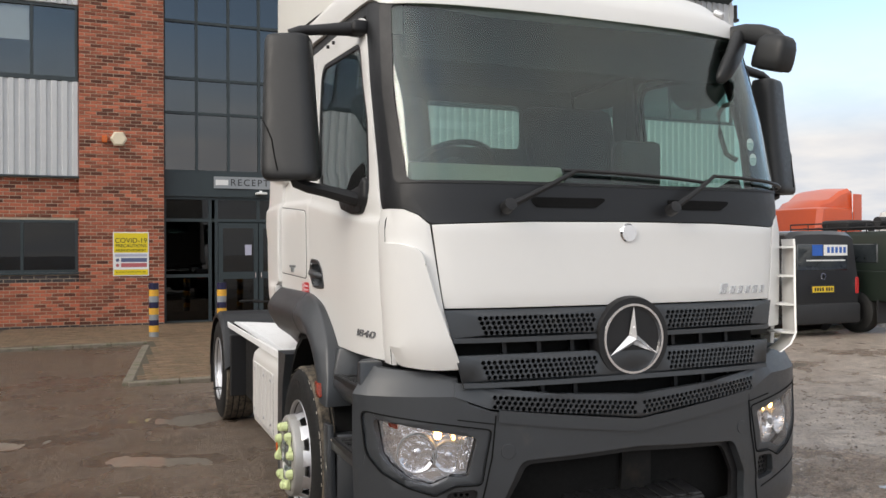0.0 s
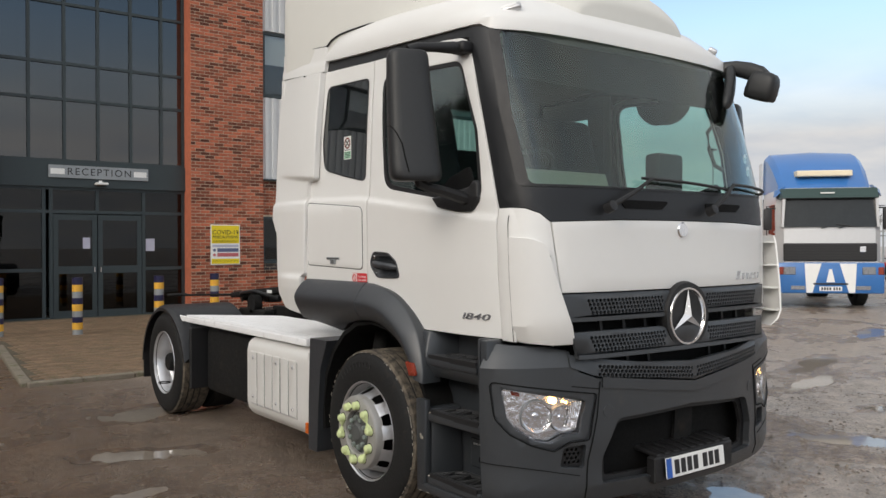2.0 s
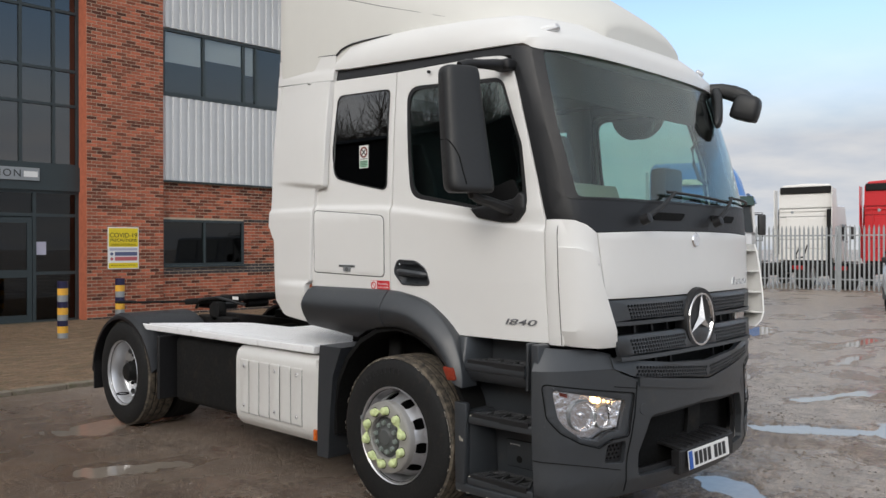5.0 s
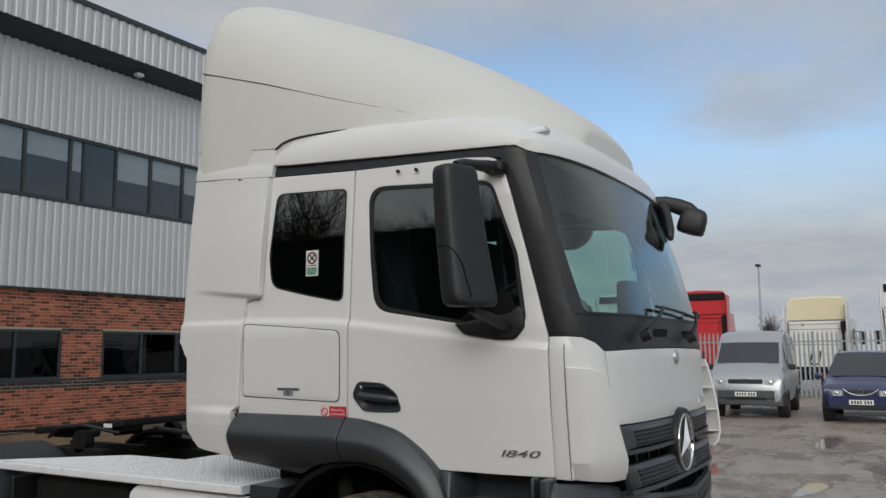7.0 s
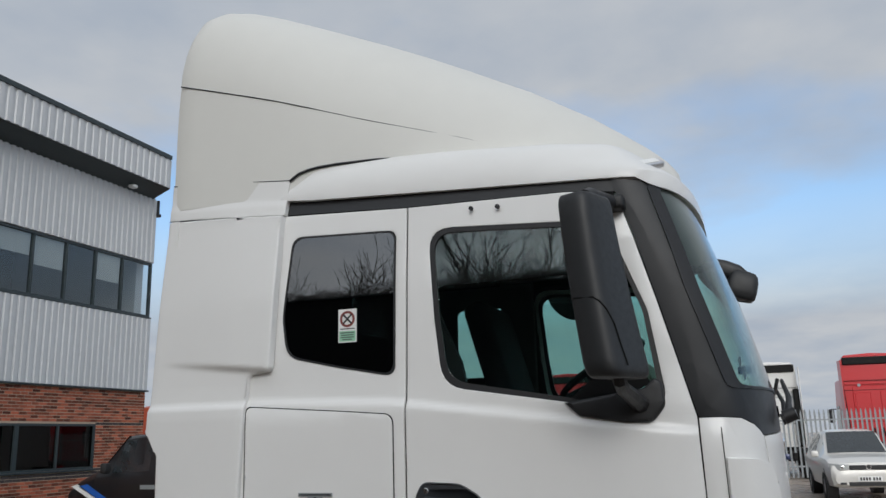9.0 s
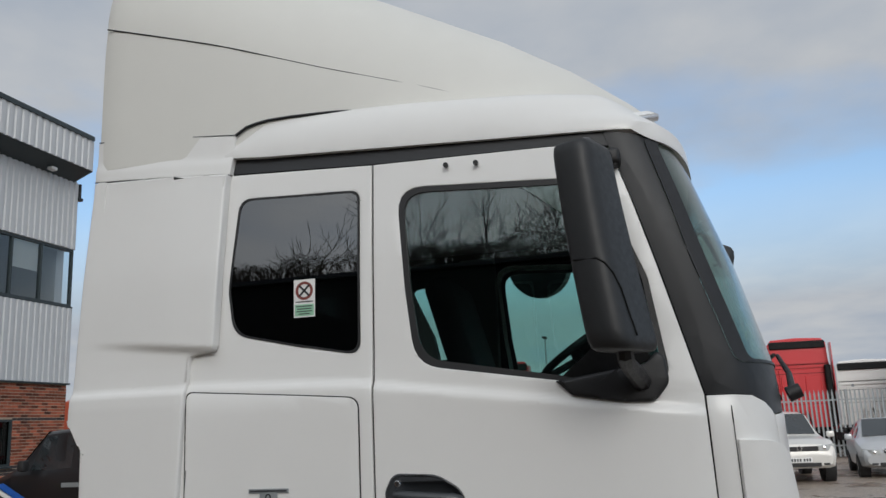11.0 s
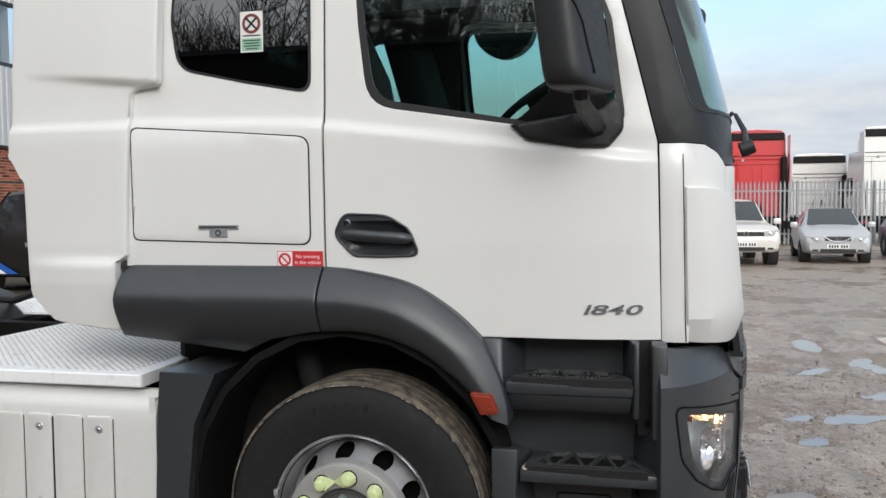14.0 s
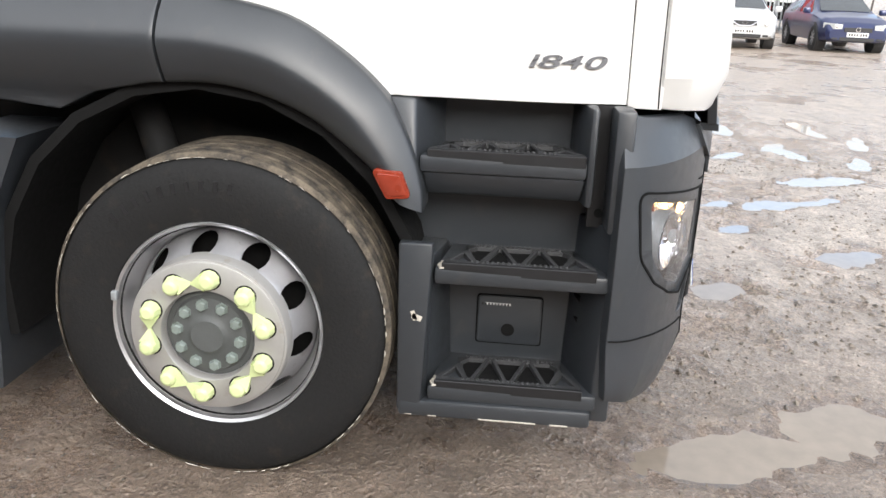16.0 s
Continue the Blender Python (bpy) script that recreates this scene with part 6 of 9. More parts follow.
def grille():
    # near-black sheet behind everything, with the recess's shade put into its colour
    part("grille_well", panel(front_map, [(-p_of_x(0.90), 0.80), (p_of_x(0.90), 0.80), (p_of_x(0.90), 1.358), (-p_of_x(0.90), 1.358)], (), 0.03, (0.12, 0.12), -0.10), M_SEAM_RECESS, TRUCK)
    def bar(v0, v1, x1, lift, name="grille_bar", slope=0.0):
        out = [(-p_of_x(x1), v0 + slope * x1), (0, v0), (p_of_x(x1), v0 + slope * x1), (p_of_x(x1 + 0.02), v1 + slope * x1), (0, v1), (-p_of_x(x1 + 0.02), v1 + slope * x1)]
        h = []
        for s in (-1, 1):
            for lp in perforated(0.19, 0.755, v0 + 0.022, v1 - 0.018, 0.0255, 0.0207, slope, 0.0106, 0.02):
                h.append([(s * u, v) for u, v in lp])
        return part(name, panel(front_map, out, h, 0.025, (0, 0), lift), M_GREY, TRUCK, "grey perforated grille bar", 30)
    bar(1.235, 1.355, 0.865, 0.012)
    bar(1.045, 1.16, 0.835, 0.012)
    # wide solid rims of the two bars
    for z0, z1, x in ((1.215, 1.236, 0.86), (1.025, 1.046, 0.83)):
        part("grille_rim", panel(front_map, [(-p_of_x(x), z0), (0, z0 - 0.0), (p_of_x(x), z0), (p_of_x(x), z1), (-p_of_x(x), z1)], (), 0.05, (0.12, 0.12), 0.018), M_GREY, TRUCK)
    for x in (-0.45, -0.28, 0.28, 0.45, -0.62, 0.62):
        part("radiator_bar", panel(front_map, [(x - 0.01, 0.86), (x + 0.01, 0.86), (x + 0.01, 1.22), (x - 0.01, 1.22)], (), 0.02, (0.12, 0.12), -0.05), M_DARK, TRUCK)
    # emblem
    em = part("emblem", moved(lathe([(0, 0.012), (0.150, 0.012), (0.155, 0.022), (0.178, 0.022), (0.185, 0.0), (0.185, -0.05), (0, -0.05)], 48), pose(0, -1.405, 1.207, 90) @ Matrix.Scale(1.05, 4)), M_DARK, TRUCK, "round black front emblem with a chrome star")
    part("ring", moved(lathe([(0.136, 0.012), (0.142, 0.026), (0.152, 0.026), (0.158, 0.012)], 48), pose(0, -1.405, 1.207, 90) @ Matrix.Scale(1.05, 4)), M_CHROME, em, "chrome ring")
    star = bmesh.new()
    c = star.verts.new((0, 0, 0.045))
    rim_v = []
    for k in range(3):
        a = math.pi / 2 + 2 * math.pi * k / 3
        tip = star.verts.new((0.142 * math.cos(a), 0.142 * math.sin(a), 0.024))
        b = a + math.pi / 3
        inn = star.verts.new((0.026 * math.cos(b), 0.026 * math.sin(b), 0.016))
        rim_v += [tip, inn]
    for k in range(6):
        star.faces.new((c, rim_v[k], rim_v[(k + 1) % 6]))
    part("star", moved(star, pose(0, -1.405, 1.207, 90) @ Matrix.Scale(1.05, 4)), M_STAR, em, "chrome three-pointed star", 0)


def bumper():
    # lower grille apron and bumper skin with its openings
    win = rpoly([(-0.66, 0.37, 0.03), (0.66, 0.37, 0.03), (0.66, 0.52, 0.05), (0.57, 0.685, 0.06), (0, 0.725), (-0.565, 0.70, 0.06), (-0.665, 0.50, 0.08)])
    def fog(s):
        return rpoly([(s * 0.775, 0.46, 0.02), (s * 0.915, 0.475, 0.02), (s * 0.895, 0.575, 0.03), (s * 0.765, 0.585, 0.02)])
    def lampo(s):
        return rpoly([(s * 0.70, 0.84, 0.02), (s * 0.745, 0.605, 0.03), (s * 0.86, 0.60, 0.02), (s * 0.95, 0.56, 0.03), (s * 1.07, 0.595, 0.10), (s * 1.185, 0.655, 0.08), (s * 1.262, 0.735, 0.08), (s * 1.292, 0.92, 0.03)])
    out = [(-BPM + 0.06, 0.33), (-BPM + 0.16, 0.30), (-0.9, 0.275), (0.9, 0.275), (BPM - 0.16, 0.30), (BPM - 0.06, 0.33), (BPM - 0.045, 0.5), (BPM - 0.045, 1.112), (1.27, 1.098), (1.0, 1.085), (0.87, 1.06), (0.84, 1.0), (0.80, 0.955), (0.70, 0.92), (0.3, 0.875), (0, 0.83), (-0.3, 0.875), (-0.70, 0.92), (-0.80, 0.955), (-0.84, 1.0), (-0.87, 1.06), (-1.0, 1.085), (-1.27, 1.098), (-BPM + 0.045, 1.112), (-BPM + 0.045, 0.5)]
    bp = part("bumper", panel(bumper_map, out, [win, fog(-1), fog(1), lampo(-1), lampo(1)], 0.04, (0.05, 0.06156), 0.0, 0.003), M_GREY, TRUCK, "dark grey plastic front bumper", 22)
    win2 = [(u * 0.94, 0.535 + (v - 0.535) * 0.84) for u, v in win]
    part("opening_frame", panel(bumper_map, [(u * 1.01, 0.535 + (v - 0.535) * 1.02) for u, v in win], [win2], 0.02, (0.1, 0.1), -0.045), M_DARK, bp, "black inner frame")
    part("opening_post", panel(bumper_map, [(-0.02, 0.36), (0.16, 0.36), (0.15, 0.72), (-0.01, 0.72)], (), 0.02, (0.1, 0.1), -0.115), M_CHASSIS, bp)
    # a second near-black sheet gives the opening its inner shade by colour
    part("bumper_core", panel(bumper_map, [(-1.0, 0.30), (1.0, 0.30), (1.0, 0.80), (-1.0, 0.80)], (), 0.05, (0.12, 0.12), -0.14), M_SEAM_RECESS, bp)
    for s in (-1, 1):
        line_strip(bumper_map, [(s * 0.682, 0.90), (s * 0.70, 0.72), (s * 0.754, 0.50), (s * 0.76, 0.30)], 0.006, M_SEAM_RECESS, "bumper_seam", bp, 0.0035)
        line_strip(bumper_map, [(s * 0.80, 0.425), (s * 0.90, 0.445), (s * 1.0, 0.465), (s * 1.1, 0.482), (s * 1.2, 0.496), (s * 1.3, 0.505), (s * (BPM - 0.05), 0.510)], 0.0035, M_SEAM_RECESS, "bumper_seam", bp, 0.0035)
        q = bumper_map(s * 0.628, 0.745, -0.002)
        nq = (q - bumper_map(s * 0.628, 0.745, 0.02)).normalized()
        part("towing_cap", moved(lathe([(0.0, 0.0012), (0.031, 0.0012), (0.032, 0.0), (0.034, 0.0), (0.034, -0.001)], 24), Matrix.Translation(q) @ nq.to_track_quat("Z", "Y").to_matrix().to_4x4()), M_GREY, bp)
        # chin line across the corner
        line_strip(bumper_map, [(s * 0.69, 0.865), (s * 0.85, 0.886)], 0.004, M_SEAM_RECESS, "crease", bp, 0.0035)
        headlamp(s, lampo(s), bp)
        part("fog_mesh", panel(bumper_map, fog(s), perforated(0.795, 0.88, 0.49, 0.56, 0.026, 0.022, 0, 0.009) if s > 0 else [[(-u, v) for u, v in lp] for lp in perforated(0.795, 0.88, 0.49, 0.56, 0.026, 0.022, 0, 0.009)], 0.01, (0, 0), -0.03), M_DARK, bp)
    # lower lip of the grille with its holes
    lip = [(-0.86, 0.985), (-0.72, 0.935), (0, 0.858), (0.72, 0.935), (0.86, 0.985), (0.88, 1.045), (0.78, 1.025), (0.4, 0.985), (0, 0.962), (-0.4, 0.985), (-0.78, 1.025), (-0.88, 1.045)]
    holes = []
    for s in (-1, 1):
        for lp in perforated(0.0, 0.69, 0.880, 0.942, 0.0255, 0.0207, 0.085, 0.0106, 0.0):
            if all(u > 0.012 for u, v in lp):
                holes.append([(s * u, v) for u, v in lp])
    part("grille_lip", panel(bumper_map, lip, holes, 0.03, (0, 0), 0.012), M_GREY, TRUCK, "grey perforated lower grille lip", 30)
    # chevron crease of the bumper front
    part("bumper_chevron", panel(bumper_map, [(-0.67, 0.872), (-0.3, 0.828), (0, 0.795), (0.3, 0.828), (0.67, 0.872), (0.67, 0.925), (0, 0.851), (-0.67, 0.925)], (), 0.03, (0.10, 0), 0.012), M_GREY, TRUCK)
    # bumper step and number plate
    stp = part("bumper_step", join(moved(bx(-0.30, 0.36, -0.07, 0.12, -0.012, 0.012, 0.006), pose(0.0, -1.385, 0.475, 8))), M_DARK, TRUCK, "black ribbed bumper step")
    part("rib", join(*[moved(bx(-0.33 + 0.075 * k, -0.30 + 0.075 * k, -0.08, 0.10, 0.012, 0.020, 0.002), pose(0.0, -1.385, 0.475, 8, 0, 0)) for k in range(1, 9)]), M_DARK, stp)
    part("plate_holder", bx(-0.33, 0.37, -1.462, -1.40, 0.325, 0.465, 0.008), M_DARK, TRUCK, "black plate holder")
    pl = part("number_plate", bx(-0.262, 0.262, -0.006, 0.0, -0.055, 0.055, 0.003), M_PLATE_W, TRUCK, "white number plate with a blue end band")
    pl.matrix_basis = pose(0.0, -1.475, 0.40, -6)
    part("plate_band", bx(-0.260, -0.215, -0.008, -0.0062, -0.052, 0.052), M_BLUE_S, pl, smooth=0)
    for x in (-0.19, -0.135, -0.08, -0.025, 0.06, 0.115, 0.17):
        part("plate_mark", bx(x, x + 0.040, -0.008, -0.0062, -0.038, 0.038), M_INK, pl, smooth=0)


def headlamp(s, outline, parent):
    inner = rpoly([(s * 0.765, 0.805, 0.015), (s * 0.805, 0.642, 0.02), (s * 0.88, 0.638, 0.02), (s * 0.965, 0.60, 0.03), (s * 1.065, 0.622, 0.08), (s * 1.155, 0.685, 0.06), (s * 1.195, 0.735, 0.05), (s * 1.230, 0.885, 0.02)])
    hl = part("headlamp", panel(bumper_map, outline, [inner], 0.04, (0.06, 0.06), -0.006, 0.005), M_GREY, parent, "clear headlamp unit with its sidelight lit")
    gap = [(u, v) for u, v in outline]
    line_strip(bumper_map, gap + gap[:1], 0.0055, M_SEAM_RECESS, "lamp_gap", hl, 0.0032)
    part("lamp_bowl", panel(bumper_map, [(u * 0.998, v) for u, v in outline], (), 0.01, (0.06, 0.06), -0.055), M_REFL, hl, "bright reflector bowl")
    ln = part("lens", panel(bumper_map, inner, (), 0.004, (0.06, 0.06), -0.008), M_LENS, hl, "clear lens")
    ln.visible_shadow = False
    for x, z, r in ((1.030, 0.735, 0.082), (0.885, 0.72, 0.066)):
        q = bumper_map(s * x, z, 0.062)
        n = (bumper_map(s * x, z, 0.0) - q).normalized()
        rot = Matrix.Translation(q) @ n.to_track_quat("Z", "Y").to_matrix().to_4x4()
        bowl = part("reflector", moved(lathe([(0.012, -0.026), (r * 0.35, -0.022), (r * 0.7, -0.008), (r * 0.93, 0.018), (r * 0.97, 0.034), (r, 0.034), (r, 0.02), (r * 0.9, -0.015)], 32), rot), M_REFL, hl, "round bright reflector")
        part("reflector_ring", moved(lathe([(r * 1.0, 0.028), (r * 1.04, 0.030), (r * 1.06, 0.024), (r * 1.06, 0.0), (r, 0.0)], 32), rot), M_STEEL, hl)
        part("bulb_shield", moved(lathe([(0, 0.030), (0.012, 0.028), (0.016, 0.018), (0.016, -0.022), (0, -0.022)], 16), rot), M_CHROME, bowl)
    for k in range(5):                     # fluted side bowl of the indicator
        q0, q1 = bumper_map(s * (0.775 + 0.014 * k), 0.80, 0.035), bumper_map(s * (0.815 + 0.010 * k), 0.66, 0.035)
        part("flute", cyl(q0, q1, 0.007, 8), M_REFL, hl)
    for x, z, r in ((0.935, 0.812, 0.017), (0.865, 0.80, 0.007)):
        q = bumper_map(s * x, z, 0.035)
        n = (bumper_map(s * x, z, 0.0) - q).normalized()
        part("sidelight", moved(lathe([(0, 0.7 * r), (0.7 * r, 0.45 * r), (r, 0), (0, -0.004)], 14), Matrix.Translation(q) @ n.to_track_quat("Z", "Y").to_matrix().to_4x4()), M_LAMP, hl, "lit warm sidelight")
    q = [bumper_map(s * x, z, 0.05) for x, z in ((1.165, 0.845), (1.125, 0.835), (1.125, 0.855), (1.170, 0.865))]
    part("indicator", loft([q, [v + Vector((0, 0.01, 0)) for v in q]]), M_AMBER, hl, "amber indicator")


def wheel_parts(parent, rear=False):
    """Wheel about +x outward at the origin; outer face at x = 0."""
    M = pose(0, 0, 0, 0, 90, 0)
    r = RT + 0.010
    wid = 0.30
    proud = 0.0 if rear else 0.078         # the steered wheels carry their bolting face outwards
    prof = [(0.292, -0.012), (0.305, 0.004), (0.33, 0.010), (0.37, 0.014), (0.41, 0.012), (0.442, 0.004), (0.462, -0.006)]
    ty = part("tyre", moved(lathe([(0.285, -wid + 0.012)] + [(a, -wid - b) for a, b in prof] + [(r - 0.006, -wid + 0.03), (r, -wid * 0.5), (r - 0.006, -0.03)] + prof[::-1] + [(0.285, -0.012), (0.285, -wid + 0.012)], 72), M), M_RUBBER, parent, "black tyre")
    grooves = [(r - 0.012, -0.014), (r + 0.001, -0.026), (r + 0.002, -0.072), (r - 0.010, -0.075), (r - 0.010, -0.083), (r + 0.003, -0.086), (r + 0.003, -0.128), (r - 0.010, -0.131), (r - 0.010, -0.139), (r + 0.003, -0.142), (r + 0.003, -0.185), (r - 0.010, -0.188), (r - 0.010, -0.196), (r + 0.002, -0.199), (r + 0.001, -0.270), (r - 0.012, -0.286)]
    part("tread", moved(lathe(grooves, 96), M), M_TREAD, ty, "muddy worn tread")
    if not rear:
        rnd = random.Random(8)
        verts, faces, a = [], [], 0.0
        while a < 6.283:
            span_a = rnd.uniform(0.015, 0.09)
            w = rnd.uniform(0.0012, 0.0045)
            i = len(verts)
            for q in range(5):
                b = a + span_a * q / 4
                for rr, xx in ((0.4735 + rnd.uniform(-0.001, 0.001), -0.0095), (0.4735 + w * math.sin(math.pi * (q + 0.4) / 4.8), -0.0098), (0.4735 + w * 0.5, -0.0075)):
                    verts.append((xx, rr * math.cos(b), rr * math.sin(b)))
            for q in range(4):
                for e in range(3):
                    n = (e + 1) % 3
                    faces.append((i + 3 * q + e, i + 3 * q + n, i + 3 * q + 3 + n, i + 3 * q + 3 + e))
            a += span_a + (rnd.uniform(0.0, 0.06) if rnd.random() < 0.7 else rnd.uniform(0.1, 0.3))
        me = bpy.data.meshes.new("crust")
        me.from_pydata(verts, [], faces)
        me.materials.append(M_CRUST)
        cr = new("crust", me)
        cr.parent = ty
        tagged(cr, kind="stuff", label="dried pale mud along the tyre shoulder")
    if not rear:
        for k in range(10):
            a = radians(132 - 5.6 * k)
            part("sidewall_mark", moved(bx(-0.0055, 0.0055, -0.014, 0.014, -0.002, 0.0016), Matrix.Rotation(a - math.pi / 2, 4, "X") @ pose(0.0128, 0, 0.402, 0, 90, 0) @ pose(0, 0, 0, 0, 0, 90)), M_DARK, ty, "raised black sidewall mark", 0)
    # rim: flange and barrel
    part("rim", moved(lathe([(0.286, -0.03), (0.292, 0.002), (0.300, 0.008), (0.302, 0.002), (0.297, -0.006), (0.288, -0.012), (0.280, -0.03), (0.272, -0.06), (0.262, -0.10), (0.258, -0.16), (0.270, -0.25), (0.285, -0.28), (0.29, -0.25), (0.286, -0.03)], 64), M), M_SILVER, parent, "silver steel rim, scratched")
    if not rear:
        dish = [(0.0, 0.045), (0.19, 0.048), (0.214, 0.046), (0.226, 0.022), (0.244, -0.030), (0.262, -0.085)]
    else:
        dish = [(0.0, -0.15), (0.12, -0.15), (0.21, -0.165), (0.235, -0.155), (0.255, -0.14), (0.262, -0.13)]
    outer = [(0.2625 * math.cos(2 * math.pi * k / 64 + 0.021), 0.2625 * math.sin(2 * math.pi * k / 64 + 0.021)) for k in range(64)]
    hub_hole = [(0.128 * math.cos(2 * math.pi * k / 40 + 0.047), 0.128 * math.sin(2 * math.pi * k / 40 + 0.047)) for k in range(40)]
    holes = [hub_hole]
    for k in range(10):
        a = 2 * math.pi * (k + 0.70) / 10
        cx, cy = 0.236 * math.cos(a), 0.236 * math.sin(a)
        lp = []
        for j in range(14):
            b = 2 * math.pi * j / 14
            u, v = 0.0215 * math.cos(b), 0.035 * math.sin(b)
            lp.append((cx + u * math.cos(a) - v * math.sin(a), cy + u * math.sin(a) + v * math.cos(a)))
        holes.append(lp)
    def dish_map(u, v, d):
        return (interp(math.hypot(u, v), dish) - d, u, v)
    part("disc", panel(dish_map, outer, holes, 0.010, (0.0313, 0.0287)), M_SILVER, parent, "silver wheel disc with round hand holes", 40)
    x_face = -0.004 + proud if not rear else -0.165
    if not rear:
        part("nut_ring", moved(lathe([(0.1285, proud - 0.10), (0.1285, proud - 0.009), (0.132, proud - 0.004), (0.209, proud - 0.004), (0.212, proud - 0.0055), (0.213, proud - 0.009), (0.218, proud - 0.010), (0.221, proud - 0.016), (0.223, proud - 0.06)], 64), M), M_RING, parent, "pale worn bolting face of the wheel")
        part("balance_weight", moved(bx(-0.014, 0.014, -0.009, 0.009, -0.008, 0.012, 0.004, 2), pose(0.004, -0.289, 0.072, 0, 90, 0)), M_STEEL, parent, "small clipped balance weight")
    part("backing", moved(lathe([(0, -0.13 if not rear else -0.21), (0.26, -0.13 if not rear else -0.21), (0.26, -0.14 if not rear else -0.22), (0, -0.14 if not rear else -0.22)], 40), M), M_SEAM_RECESS, parent)
    hb = part("hub", moved(lathe([(a, h + proud) for a, h in ((0, 0.0), (0.045, 0.0), (0.05, -0.006), (0.062, -0.012), (0.105, -0.016), (0.112, -0.03), (0.128, -0.036), (0.128, -0.10), (0, -0.10))] if not rear else [(0, -0.03), (0.07, -0.03), (0.085, -0.05), (0.09, -0.12), (0.12, -0.13), (0.12, -0.2), (0, -0.2)], 40), M), M_HUB if not rear else M_CHASSIS, parent, "dark grey hub")
    for k in range(10):
        a = 2 * math.pi * (k + 0.75) / 10
        if not rear:
            part("hub_bolt", moved(lathe([(0, 0.012), (0.012, 0.012), (0.0155, 0.008), (0.0155, -0.003), (0.018, -0.003), (0.018, -0.012)], 6), Matrix.Translation((proud - 0.010, 0.088 * math.cos(a), 0.088 * math.sin(a))) @ M), M_BOLT, hb, "", 0)
        a2 = 2 * math.pi * (k + 0.35) / 10
        p = Vector((x_face, 0.166 * math.cos(a2), 0.166 * math.sin(a2)))
        if not rear:
            cap = lathe([(0, 0.036), (0.013, 0.035), (0.0205, 0.030), (0.0245, 0.019), (0.0255, 0.004), (0.028, 0.0)], 10)
            # raised dark disc; its colour stands for shade in the nut's recess
            part("nut_recess", moved(lathe([(0, 0.0014), (0.030, 0.0014), (0.031, 0.0)], 20), Matrix.Translation(p) @ M), M_CHASSIS, parent)
            tri = bmesh.new()
            vv = [tri.verts.new(q) for q in ((0.014, -0.024, 0.002), (0.014, 0.024, 0.002), (0.056, 0.0, 0.006), (0.014, -0.024, 0.024), (0.014, 0.024, 0.024), (0.056, 0.0, 0.012))]
            for f in ((0, 1, 2), (3, 5, 4), (0, 3, 4, 1), (1, 4, 5, 2), (2, 5, 3, 0)):
                tri.faces.new([vv[i] for i in f])
            tri.transform(Matrix.Rotation(a2 + (math.pi + 0.314 if k % 2 == 0 else -0.314), 4, "Z"))
            part("nut_cap", moved(join(cap, tri), Matrix.Translation(p) @ M), M_LIME, parent, "lime-green wheel nut pointer", 30)
        else:
            part("nut", moved(lathe([(0, 0.03), (0.013, 0.03), (0.016, 0.02), (0.016, 0.0), (0, 0)], 6), Matrix.Translation(p) @ M), M_CHASSIS, parent, "", 0)


def wheels():
    for s in (-1, 1):
        w = part("wheel", lathe([(0.05, -0.2), (0.06, -0.2), (0.06, -0.19), (0.05, -0.19)], 8), M_CHASSIS, TRUCK, "front wheel with lime-green nut pointers")
        wheel_parts(w)
        w.matrix_basis = pose(s * 1.228, 0, RT, 0, 0, 180 if s < 0 else 0)
        w2 = part("wheel", lathe([(0.05, -0.2), (0.06, -0.2), (0.06, -0.19), (0.05, -0.19)], 8), M_CHASSIS, TRUCK, "rear wheel with a deep silver rim")
        wheel_parts(w2, True)
        w2.matrix_basis = pose(s * 1.225, AXLE_R, RT, 0, 0, 180 if s < 0 else 0)
        ins = part("inner_tyre", moved(lathe([(0.28, -0.29), (0.40, -0.30), (0.45, -0.29), (RT, -0.26), (RT, -0.04), (0.45, -0.01), (0.40, 0), (0.28, -0.01)], 48), pose(0, 0, 0, 0, 90, 0)), M_RUBBER, TRUCK, "inner twin tyre")
        ins.matrix_basis = pose(s * 0.885, AXLE_R, RT, 0, 0, 180 if s < 0 else 0)


